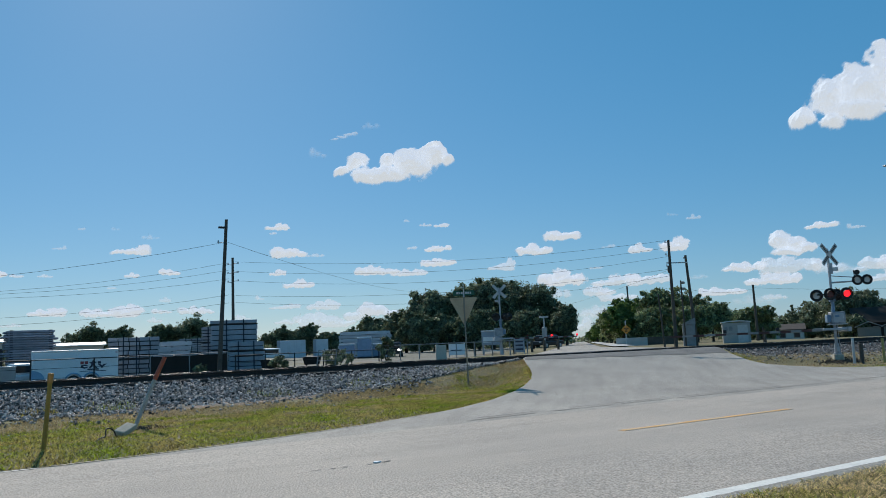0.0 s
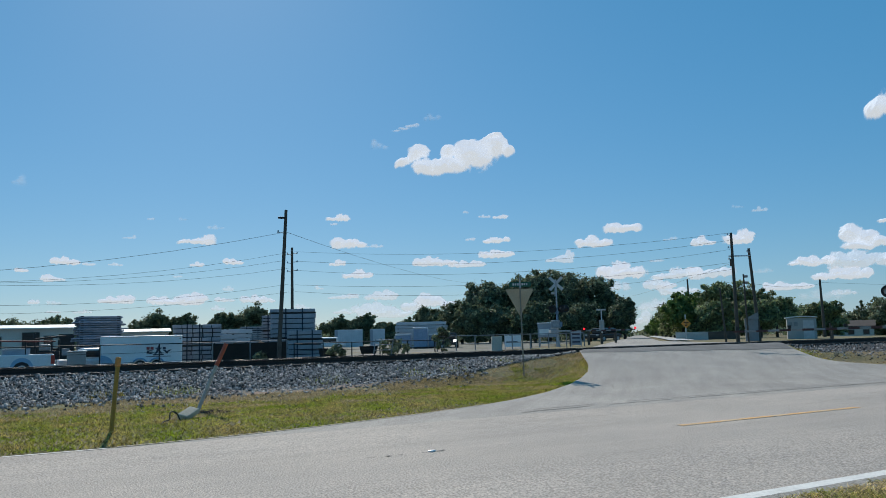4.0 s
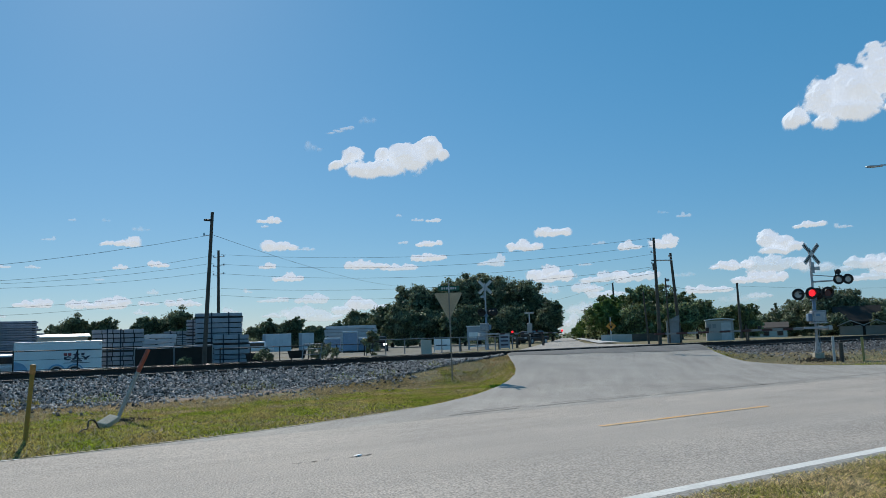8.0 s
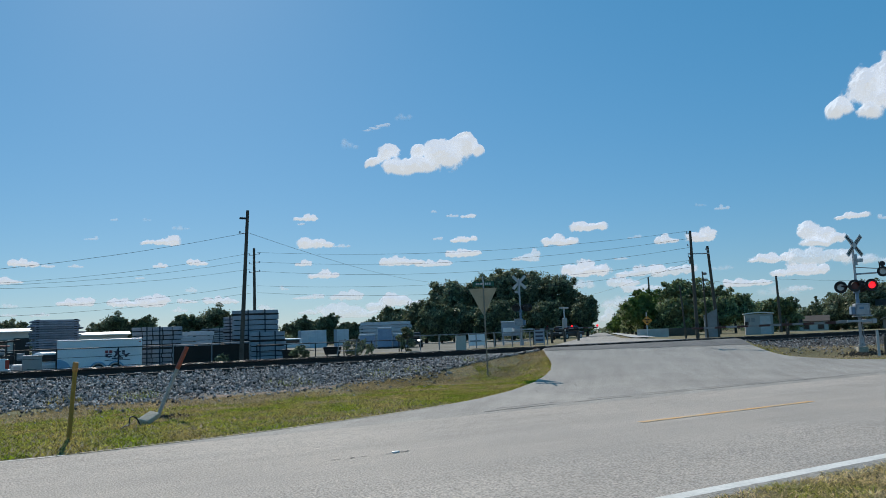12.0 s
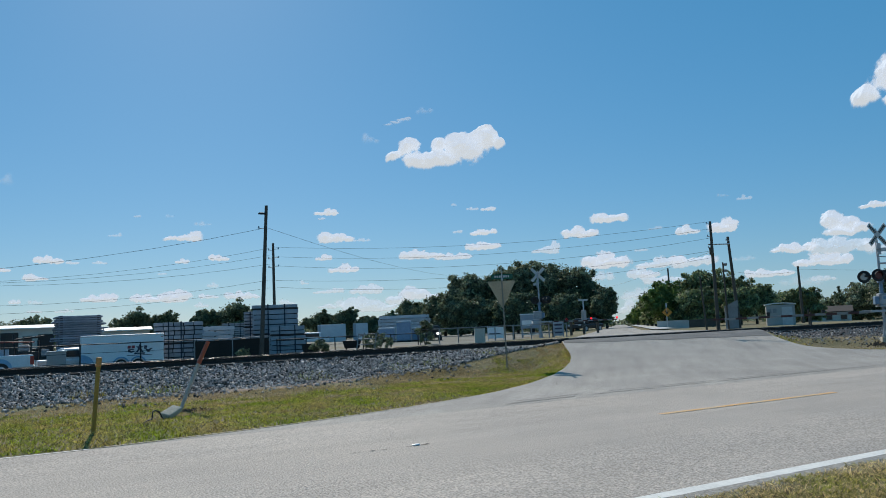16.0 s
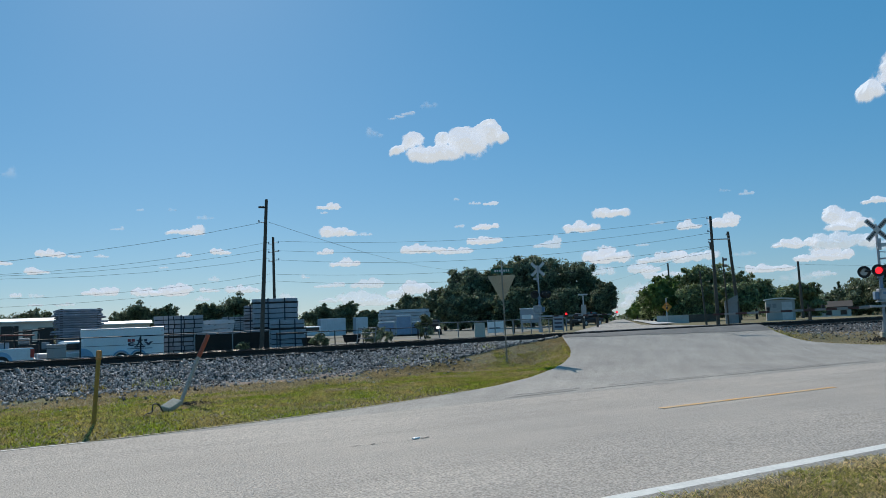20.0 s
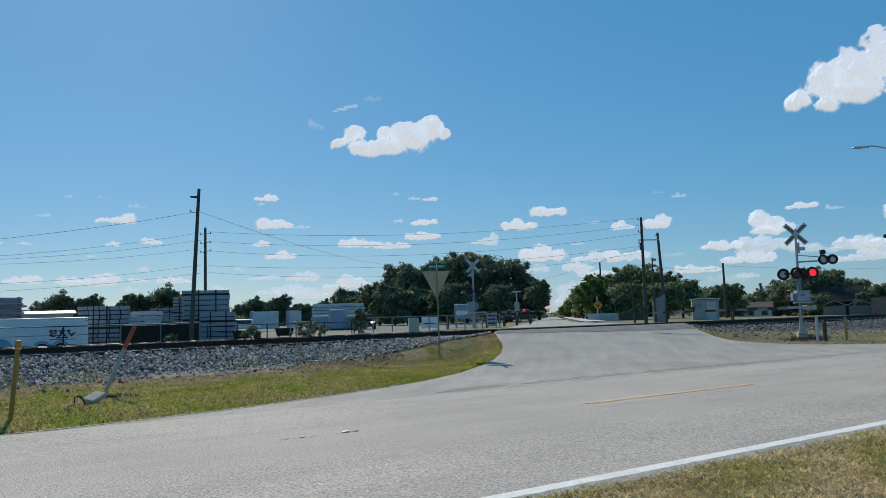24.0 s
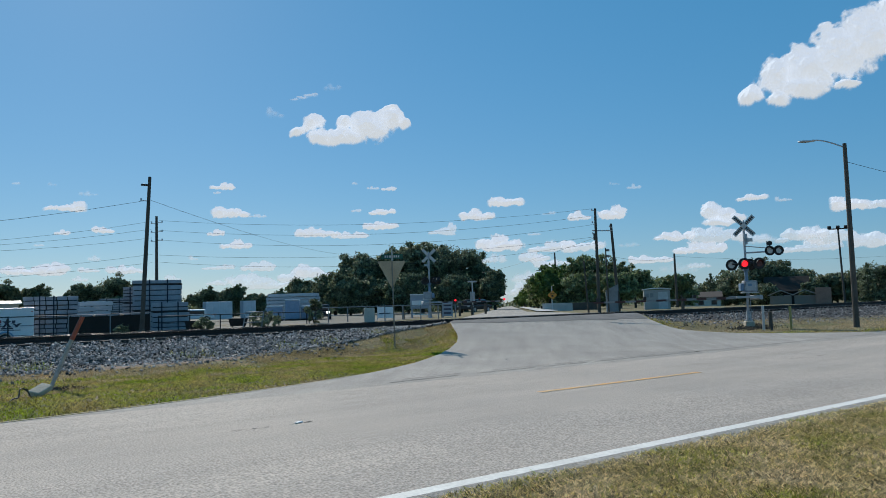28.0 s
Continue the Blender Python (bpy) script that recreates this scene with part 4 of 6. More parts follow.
def gate_arm(parent, start, end, lamps):
    start, end = Vector(start), Vector(end)
    d = end - start
    n = 14
    for k in range(n):
        a, b = start + d * k / n, start + d * (k + 1) / n
        rot = d.to_track_quat("X", "Z").to_matrix().to_4x4()
        mm = Matrix.Translation((a + b) / 2) @ rot
        hgt = 0.055 - 0.02 * k / n
        bm = bmesh.new()
        box(bm, -d.length / n / 2, -0.02, -hgt, d.length / n / 2, 0.02, hgt, 0.006, mm)
        part("arm_stripe", bm, M_GATE_R if k % 2 else M_GATE_W, parent, "red reflective stripe" if k % 2 else "white reflective stripe")
    out = []
    for f in lamps:
        p = start + d * f
        hang = part("arm_lamp", rodded(p + Vector((0, 0, 0.05)), p + Vector((0, 0, 0.19)), 0.075, 0.075, 12), M_BLACK, parent)
        out.append(p + Vector((0, 0, 0.13)))
    return out


def crossing_signal(x, y, z, yaw, arm_end, label, cantilever=0.0, arm_lamps=()):
    s = empty("crossing_signal", pose(x, y, z, 0, 0, 0), label, "crossing signal", "crossing signals")
    f = pose(0, 0, 0, 0, 0, yaw)
    part("foundation", boxed(-0.2, -0.2, -0.4, 0.2, 0.2, 0.03, 0.03, m=f), M_OLDC, s)
    bm = rodded((0, 0, 0.05), (0, 0, 0.5), 0.12, 0.085, 12)
    rod(bm, (0, 0, 0.05), (0, 0, 0.1), 0.16, 0.16, 12)
    base = part("mast_base", bm, M_ALU, s)
    part("hand_hole_cover", boxed(-0.05, -0.145, 0.18, 0.05, -0.125, 0.34, 0.004, m=f), M_GALV, base)
    part("mast", rodded((0, 0, 0.45), (0, 0, 4.55), 0.057, 0.052, 14), M_ALU, s)
    part("mast_sleeve", rodded((0, 0, 1.86), (0, 0, 2.5), 0.075, 0.07, 14), M_BLUEM, s, "blue-painted mast section")
    part("finial", rodded((0, 0, 4.55), (0, 0, 4.63), 0.06, 0.01, 10), M_ALU, s)
    buck = crossbuck(s, f @ pose(0, 0, 4.35))
    part("track_count_plate", boxed(-0.04, -0.1, 3.62, 0.34, -0.085, 3.78, 0.003, m=f), M_XB, s, "small white plate below the crossbuck")
    part("plate_bracket", boxed(-0.03, -0.1, 3.5, 0.12, -0.05, 3.98, 0.005, m=f), M_ALU, s)
    shift = 0.2 if cantilever else 0.0
    part("cross_arm", rodded(f @ Vector((-0.62, -0.1, 2.62)), f @ Vector((0.6, -0.1, 2.62)), 0.035, 0.035, 10), M_BLACK, s)
    part("junction_box", boxed(-0.1, -0.2, 2.48, 0.1, 0.02, 2.74, 0.02, m=f), M_BLACK, s)
    part("lamp_bracket", boxed(-0.12, -0.08, 2.3, 0.12, 0.1, 2.46, 0.02, m=f), M_BLUEM, s, "blue-grey lamp bracket")
    for u in (-0.33 + shift, 0.33 + shift):
        flasher(s, f @ pose(u, -0.24, 2.62), M_LENS)
        LAMPS.append((s, f @ pose(u, -0.24, 2.62), u > shift))
    for u in (-0.6 + shift * 0.2, 0.25):
        flasher(s, f @ pose(u, 0.2, 2.6, 0, 0, 180 if u > 0 else -25), M_LENS if u > 0 and cantilever else (M_CLEAR if cantilever else M_BLACK), "rear_flasher_lamp")
    if cantilever:
        part("bracket_arm", rodded(f @ Vector((0, -0.05, 3.12)), f @ Vector((cantilever + 0.4, -0.1, 3.15)), 0.04, 0.03, 8), M_ALU, s)
        part("bracket_stay", rodded(f @ Vector((0, -0.05, 3.42)), f @ Vector((cantilever, -0.1, 3.3)), 0.02, 0.02, 8), M_ALU, s)
        for u in (0.06, 0.42):
            flasher(s, f @ pose(cantilever + u, -0.12 - 0.2 * u, 3.18, 0, 0, -6) @ Matrix.Diagonal((0.85, 0.85, 0.85, 1)), M_CLEAR, "side_flasher_lamp")
        part("bell_bracket", rodded(f @ Vector((cantilever, 0, 3.2)), f @ Vector((cantilever - 0.02, 0, 3.62)), 0.02, 0.02, 6), M_BLACK, s)
        bm = disc(bmesh.new(), f @ pose(cantilever + 0.1, 0, 3.52, 90), 0.11, 0.1)
        part("bell", bm, M_BLACK, s)
    mech = part("gate_mechanism", boxed(-0.16, -0.2, 1.35, 0.42, 0.26, 1.86, 0.04, m=f), M_MECH, s, "silver gate mechanism housing")
    part("access_door", boxed(-0.08, -0.215, 1.41, 0.34, -0.202, 1.78, 0.01, m=f), M_ALU, mech)
    part("motor_cover", boxed(-0.32, -0.16, 1.4, -0.155, 0.2, 1.74, 0.03, m=f), M_BLUEM, mech, "blue-grey motor cover")
    bm = bmesh.new()
    for u in (-0.1, 0.0, 0.1):
        rod(bm, f @ Vector((u, -0.12, 0.1)), f @ Vector((u * 0.7, -0.1, 1.36)), 0.014, 0.014, 6)
    part("conduit", bm, M_MECH, s)
    part("mech_flange", boxed(-0.2, -0.24, 1.3, 0.46, 0.3, 1.345, 0.01, m=f), M_GALV, s)
    part("latch", boxed(0.3, -0.235, 1.55, 0.34, -0.2, 1.63, 0.005, m=f), M_GALV, s)
    part("name_plate", boxed(-0.02, -0.222, 1.62, 0.16, -0.216, 1.72, 0, m=f), M_BLUEM, s)
    along = Vector((arm_end[0] - x, arm_end[1] - y, 0)).normalized()
    side = Vector((along.y, -along.x, 0)) * 0.3
    turn = along.to_track_quat("X", "Z").to_matrix().to_4x4()
    for k in (-1, 1):
        part("counterweight_arm", boxed(-0.45, -0.03, -0.05, 0.75, 0.03, 0.05, 0.01, m=Matrix.Translation(side * k + Vector((0, 0, 1.12))) @ turn), M_ALU, s)
    part("counterweight", boxed(-0.55, -0.36, -0.1, -0.35, 0.36, 0.1, 0.02, m=Matrix.Translation((0, 0, 1.1)) @ turn), M_ALU, s)
    start = along * 0.6 + Vector((0, 0, 1.1))
    end = Vector((arm_end[0] - x, arm_end[1] - y, arm_end[2] - z))
    return s, gate_arm(s, start, end, arm_lamps), buck


M_XB = mat("crossbuck_white", (0.55, 0.55, 0.54), 0.6, 0.15, 4, 30, 0.1)
M_BLUEM = mat("blue_grey_metal", (0.16, 0.25, 0.36), 0.5, 0.15, 4, 30, 0.1)
M_CRACK = mat("dark_crack", (0.12, 0.115, 0.11), 0.95, 0.3, 3, 30, 0.3)
M_SAND = mat("pale_sand", (0.5, 0.42, 0.31), 0.95, 0.25, 3, 30, 0.3)
M_CRACK2 = mat("seam", (0.31, 0.283, 0.253), 0.95, 0.3, 3, 30, 0.3)


def tri_sign(bm, w, h, t, m):
    front = [m @ Vector(p) for p in ((-w / 2, -t, 0), (w / 2, -t, 0), (0, -t, -h))]
    back = [m @ Vector(p) for p in ((-w / 2, 0, 0), (w / 2, 0, 0), (0, 0, -h))]
    vs = [bm.verts.new(p) for p in front + back]
    for q in ((0, 1, 2), (5, 4, 3), (0, 3, 4, 1), (1, 4, 5, 2), (2, 5, 3, 0)):
        bm.faces.new([vs[k] for k in q])
    edges = [e for e in bm.edges if abs((e.verts[0].co - e.verts[1].co).length - t) < 1e-4]
    bmesh.ops.bevel(bm, geom=edges, offset=0.05, segments=4, affect="EDGES", profile=0.5)


def build_signs():
    y = empty("yield_sign", pose(14.25, 20.95, 0.05), "triangular yield sign on a steel post, bare metal back showing", "road sign")
    part("post", boxed(-0.022, -0.03, -0.3, 0.022, 0.02, 2.95, 0.006, m=pose(0, 0, 0, 0, -0.6, -36)), M_POSTG, y)
    bm = bmesh.new()
    tri_sign(bm, 0.92, 0.9, 0.004, pose(-0.03, 0.04, 2.92, 0, 0, -36))
    part("sign_plate", bm, M_SIGNBACK, y)
    bm = boxed(-0.35, -0.004, 2.98, 0.35, 0.004, 3.14, 0.01, m=pose(-0.03, 0, 0, 0, 0, -30))
    blade = part("street_name_blade", bm, M_GREEN, y, "green street name blade")
    for k, w in enumerate((0.06, 0.05, 0.07, 0.05, 0.06, 0.05, 0.05)):
        u = -0.24 + 0.072 * k
        part("lettering_bar", boxed(u, -0.008, 3.03, u + w * 0.85, -0.0045, 3.1, 0, m=pose(-0.03, 0, 0, 0, 0, -30)), M_GALV, blade)
    part("blade_bracket", boxed(-0.02, -0.02, 2.93, 0.02, 0.02, 3.32, 0.004, m=pose(-0.03, 0, 0, 0, 0, -30)), M_GALV, y)
    part("cross_blade", boxed(-0.3, -0.004, 3.18, 0.3, 0.004, 3.32, 0.01, m=pose(-0.03, 0, 0, 0, 0, 58)), M_GREEN, y)

    d = empty("warning_sign", pose(53.6, 52.4, 0.5), "orange-yellow diamond warning sign on a post", "road sign")
    part("post", boxed(-0.04, -0.04, -0.3, 0.04, 0.04, 2.6, 0.005), M_GALV, d)
    part("sign_plate", boxed(-0.32, -0.006, -0.32, 0.32, 0.006, 0.32, 0.02, m=pose(0, -0.06, 1.78, 0, 0, -44) @ pose(0, 0, 0, 0, 45, 0)), M_ORANGE_S, d)
    for u, v in ((-0.12, 0.1), (0.12, 0.1), (0, -0.04), (0, -0.16)):
        part("symbol_bar", boxed(-0.1, -0.016, -0.04, 0.1, -0.008, 0.04, 0, m=pose(0, -0.06, 1.78, 0, 0, -44) @ pose(u, 0, v)), M_BLACK, d)

    p = empty("marker_post", pose(1.46, 14.36, 0.02), "yellow plastic utility marker post standing in the grass", "marker post")
    part("post", boxed(-0.035, -0.02, -0.2, 0.035, 0.02, 1.19, 0.012, m=pose(0, 0, 0, 1, 4.2, 30)), M_YELLOW, p)
    part("cap", boxed(-0.045, -0.03, 1.08, 0.045, 0.03, 1.25, 0.02, m=pose(0, 0, 0, 1, 4.2, 30)), M_ORANGE_D, p, "faded orange cap")

    l = empty("leaning_post", pose(3.32, 16.95, 0.05), "leaning white delineator post with a red top, torn from the ground", "marker post")
    tip = Vector((0.6, -0.12, 1.4))
    part("post", rodded((0, 0, -0.1), tip * 0.68, 0.038, 0.038, 12), M_POSTW, l)
    bm = rodded(tip * 0.68, tip, 0.046, 0.043, 12)
    part("red_sleeve", bm, M_ORANGE, l, "faded red reflective sleeve")
    bm = bmesh.new()
    box(bm, -0.21, -0.11, 0, 0.21, 0.11, 0.1, 0.02, pose(2.95, 15.7, 0.1, 14, -16, 44))
    s = part("concrete_slab", bm, M_OLDC)
    tagged(s, "broken pale concrete footing lying in the grass", "concrete slab")
    rng = np.random.default_rng(8)
    pts = np.column_stack([rng.normal(3.45, 0.2, 130), rng.normal(16.75, 0.2, 130), np.zeros(130)])
    pts[:, 2] = [ground_z(a, b) + 0.02 for a, b, _ in pts]
    tagged(cubes_mesh("loose_soil", pts, rng.uniform(0.012, 0.035, 130), M_SOIL, rng), "loose soil round the torn-out post, shadow in its dark colour", "soil", kind="stuff")
    # dirt clods at the mast foot; the shadow there is part of their colour
    pts = np.column_stack([rng.normal(32.2, 0.7, 320), rng.normal(19.1, 0.35, 320), np.zeros(320)])
    pts[:, 2] = [ground_z(a, b) + 0.02 for a, b, _ in pts]
    tagged(cubes_mesh("loose_soil", pts, rng.uniform(0.02, 0.06, 320), M_SOIL, rng), "clods of dirt round the signal mast's foot, coloured dark for shadow", "soil", kind="stuff")
    cu = bpy.data.curves.new("cable", "CURVE")
    cu.dimensions, cu.bevel_depth = "3D", 0.012
    sp = cu.splines.new("BEZIER")
    pts = [(2.75, 15.42, 0.06), (2.66, 15.33, 0.2), (2.56, 15.26, 0.23), (2.5, 15.12, 0.1), (2.42, 15.05, 0.09), (2.3, 14.9, 0.02)]
    sp.bezier_points.add(len(pts) - 1)
    for q, b in zip(pts, sp.bezier_points):
        b.co, b.handle_left_type, b.handle_right_type = q, "AUTO", "AUTO"
    cu.materials.append(M_BLACK)
    tagged(new("cable", cu), "black cable curling out of the broken footing", "cable")

    for k, (x, yy, h, m, lab) in enumerate(((44.6, 31.6, 1.1, M_POLE, "short weathered wooden post behind the track"), (46.2, 32.6, 0.95, M_POLE, "short weathered wooden post behind the track"), (31.1, 18.0, 1.05, M_GALV, "silver steel post beside the track"), (31.3, 17.8, 0.78, M_POLE, "short dark wooden post"), (31.65, 17.1, 1.0, M_YELLOW_W, "yellow wooden post beside the track"))):
        q = tagged(part("post", rodded((0, 0, -0.2), (0, 0, h), 0.055 + 0.03 * (k == 3), 0.05 + 0.03 * (k == 3), 10), m), lab, "post")
        q.matrix_basis = pose(x, yy, ground_z(x, yy))


M_FENCE = mat("dull_pipe", (0.26, 0.27, 0.28), 0.5, 0.15, 3, 30, 0.1)
M_MECH = mat("dull_silver", (0.36, 0.37, 0.39), 0.5, 0.3, 5, 30, 0.15)
M_DIM_FRAME = mat("dim_frame", (0.35, 0.33, 0.3), 0.7, 0.1, 3, 20, 0.1)
M_OLDC = mat("old_concrete", (0.5, 0.44, 0.34), 0.9, 0.2, 4, 30, 0.3)
# soil made extra dark to hold the shadow lying on it
M_SOIL = mat("shadowed_soil", (0.05, 0.04, 0.03), 0.95, 0.3, 6, 40, 0.8)
M_POSTG = mat("weathered_steel", (0.27, 0.235, 0.19), 0.6, 0.15, 3, 30, 0.1)
M_ORANGE_S = mat("sign_orange", (0.62, 0.26, 0.03), 0.5, 0.1, 3, 20, 0.05)
M_ORANGE_D = mat("faded_orange", (0.5, 0.22, 0.05), 0.6, 0.15, 4, 30, 0.1)
M_POSTW = mat("dirty_white", (0.46, 0.43, 0.39), 0.7, 0.2, 4, 30, 0.1)
M_YELLOW_W = mat("worn_yellow", (0.42, 0.33, 0.12), 0.8, 0.2, 4, 30, 0.2)


# ---- the yard behind the track ----
def pallet_stack(x, y, z, w, d, h, turn=0, label="strapped stack of grey concrete blocks on pallets", cols=3, straps=(-0.22, 0.24), lh=0.21, loose=0.03):
    s = empty("block_stack", pose(x, y, z, 0, 0, turn), label, "block stack", "block stacks")
    layers = max(1, round(h / lh))
    for k in range(layers):
        zz = k * lh
        if k % 5 == 0:
            part("pallet", boxed(-w / 2, -d / 2, zz, w / 2, d / 2, zz + 0.07, 0.01), M_TIE, s)
            zz += 0.07
        out = random.uniform(-loose, loose)
        for c in range(cols):
            a = -w / 2 + w * c / cols + out
            j, b = random.uniform(-loose, loose), random.uniform(0, loose)
            part("block", boxed(a + 0.012 + b * 0.6, -d / 2 + j, zz + 0.016, a + w / cols - 0.012 - b * 0.4, d / 2 + j, k * lh + lh - 0.03 - 0.2 * b, 0.016), M_BLOCK, s)
    # added dark filler: its colour stands for the shade between the blocks
    part("gap_shade_core", boxed(-w / 2 + 0.1, -d / 2 + 0.12, 0.02, w / 2 - 0.1, d / 2 - 0.12, layers * lh - 0.06, 0.02), M_TIE, s)
    for u in straps:
        part("strap", boxed(u * w - 0.035, -d / 2 - 0.05, 0.02, u * w + 0.035, d / 2 + 0.05, layers * lh + 0.008, 0), M_STRAP, s)
    return s


def lumber_stack(x, y, z, w, d, layers, lh, turn=0, label="tall stack of grey boards with spacers", m=None, rough=0.12):
    """Layers of boards with uneven ends, a spacer at each end of every layer."""
    m = m or M_LUMBER
    s = empty("board_stack", pose(x, y, z, 0, 0, turn), label, "board stack")
    for k in range(layers):
        j, e = random.uniform(-rough, rough), random.uniform(-rough, rough)
        half = random.uniform(-0.25, 0.25) * d
        for lo, hi in ((-d / 2, half - 0.01), (half + 0.01, d / 2)):
            i, o = random.uniform(-rough, rough) * 0.5, random.uniform(-rough, rough) * 0.5
            part("board", boxed(-w / 2 + j + i, lo, k * lh + 0.012, w / 2 + e + o, hi, (k + 1) * lh - 0.03 - random.uniform(0, 0.012), 0.008), m, s)
        part("board", boxed(-w / 2 + 0.12, -d / 2 + 0.2, k * lh + 0.002, w / 2 - 0.12, d / 2 - 0.2, (k + 1) * lh + 0.001, 0), m, s)
        for u in (-w / 2 + 0.2, w / 2 - 0.35):
            part("spacer", boxed(u, -d / 2 + 0.05, (k + 1) * lh - 0.045, u + 0.15, d / 2 - 0.05, (k + 1) * lh + 0.013, 0), M_TIE, s)
    return s


def build_trailer():
    t = empty("cargo_trailer", pose(6.15, 46.0, 0.1, 0, 0, -7), "white enclosed cargo trailer with dark lettering on its side", "trailer")
    part("body", boxed(-2.05, -1.0, 0.4, 2.05, 1.0, 1.89, 0.07), M_WHITE, t)
    part("roof_cap", boxed(-2.07, -1.02, 1.84, 2.07, 1.02, 1.93, 0.04), M_ROOF, t)
    arc = [(-2.04, 0.42), (-1.42, 0.42)] + [(-2.04 + 0.62 * math.cos(q), 0.42 + 0.52 * math.sin(q)) for q in np.linspace(0.15, math.pi / 2, 8)]
    n = len(arc)
    quads("lower_trim", [(x, y, z) for y in (-1.012, -1.004) for x, z in arc], [tuple(range(n)), tuple(range(2 * n - 1, n - 1, -1))] + [(i, n + i, n + (i + 1) % n, (i + 1) % n) for i in range(n)], M_BLUE, t, "blue rounded corner panel")
    part("front_cap", boxed(-2.075, -0.98, 0.45, -2.04, 0.98, 1.86, 0.015), M_ROOF, t)
    part("marker_light", boxed(1.9, -1.012, 1.72, 2.0, -1.002, 1.76, 0), M_RED, t)
    for a, b, c, d in ((0.25, 0.6, 1.45, 1.48), (1.1, 1.45, 1.45, 1.48), (0.2, 1.45, 0.79, 0.82), (0.55, 1.1, 0.86, 0.93)):
        part("lettering_bar", boxed(a, -1.012, c, b, -1.004, d), M_INK, t)
    y0 = -1.009

    def shape(pts, m):
        vs = [(x, y0 + o, z) for o in (-0.004, 0.004) for x, z in pts]
        n = len(pts)
        quads("logo_shape", vs, [tuple(range(n)), tuple(range(2 * n - 1, n - 1, -1))] + [(i, n + i, n + (i + 1) % n, (i + 1) % n) for i in range(n)], m, t)

    star = [(0.82 + (0.21 if k % 2 == 0 else 0.085) * math.sin(k * 0.6283), 1.2 + (0.21 if k % 2 == 0 else 0.085) * math.cos(k * 0.6283)) for k in range(10)]
    shape(star, M_INK)
    for a, m in ((0.22, M_REDDISH), (0.42, M_REDDISH)):
        shape([(a, 1.17), (a + 0.16, 1.17), (a + 0.16, 1.32), (a, 1.32)], m)
    shape([(1.05, 1.17), (1.2, 1.17), (1.2, 1.3), (1.05, 1.3)], M_INK)
    shape([(0.24, 0.98), (0.42, 0.94), (0.56, 0.98), (0.56, 1.02), (0.36, 1.02), (0.36, 1.08), (0.56, 1.08), (0.56, 1.12), (0.42, 1.15), (0.24, 1.12)], M_INK)
    shape([(0.6, 0.95), (0.72, 0.95), (0.82, 1.08), (0.92, 0.95), (1.04, 0.95), (0.86, 1.15), (0.78, 1.15)], M_INK)
    shape([(1.2, 0.95), (1.32, 0.95), (1.32, 1.02), (1.5, 1.15), (1.36, 1.15), (1.26, 1.08), (1.16, 1.15), (1.02, 1.15), (1.2, 1.02)], M_INK)
    for u in (-1.3, -0.55, 0.2, 0.95, 1.6):
        part("side_seam", boxed(u - 0.004, -1.004, 0.46, u + 0.004, -1.0005, 1.82), M_WHITE, t)
    for u in (-0.1, 0.75):
        w = part("wheel", disc(bmesh.new(), pose(u, -0.95, 0.31, 90), 0.31, 0.2), M_BLACK, t)
        part("rim", disc(bmesh.new(), pose(u, -1.06, 0.33, 90), 0.2, 0.02), M_GALV, w)
        vs = [(u + r * math.cos(q), y, 0.33 + r * math.sin(q)) for q in np.linspace(0, math.pi, 13) for r, y in ((0.36, -1.16), (0.43, -1.16), (0.43, -1.0), (0.36, -1.0))]
        quads("fender", vs, [(4 * i + j, 4 * i + (j + 1) % 4, 4 * i + 4 + (j + 1) % 4, 4 * i + 4 + j) for i in range(12) for j in range(4)], M_BLUE, t, "pale blue wheel fender")
    part("drawbar", boxed(-3.1, -0.06, 0.4, -2.0, 0.06, 0.52, 0.01), M_BLACK, t)


M_REDRAIL = mat("rust_red", (0.24, 0.06, 0.05), 0.6, 0.2, 3, 20, 0.1)
M_PALE = mat("pale_boards", (0.52, 0.53, 0.55), 0.8, 0.12, 2, 25, 0.2, obj=0.12)
M_WRAP = mat("blue_wrap", (0.30, 0.37, 0.50), 0.35, 0.15, 3, 20, 0.1)
M_WRAP2 = mat("pale_wrap", (0.60, 0.64, 0.68), 0.4, 0.1, 2, 20, 0.1)
M_BLUE = mat("light_blue", (0.28, 0.45, 0.62), 0.5, 0.1, 2, 20, 0.05)
M_INK = mat("dark_lettering", (0.06, 0.05, 0.08), 0.5, 0.1, 2, 20, 0)
M_REDDISH = mat("red_lettering", (0.35, 0.06, 0.06), 0.5, 0.1, 2, 20, 0)
M_GLASS = mat("dark_glass", (0.02, 0.025, 0.03), 0.1, 0.1, 2, 20, 0)
M_TRUCK = mat("white_truck_paint", (0.7, 0.72, 0.74), 0.35, 0.08, 2, 20, 0.02)
M_DARKCAR = mat("dark_car_paint", (0.012, 0.013, 0.015), 0.3, 0.1, 2, 20, 0.02)
M_GLOW_W = glow("headlight", (1.0, 0.97, 0.9), 3.0)
M_BRICK = mat("brick_wall", (0.3, 0.19, 0.15), 0.9, 0.2, 1, 6, 0.2)


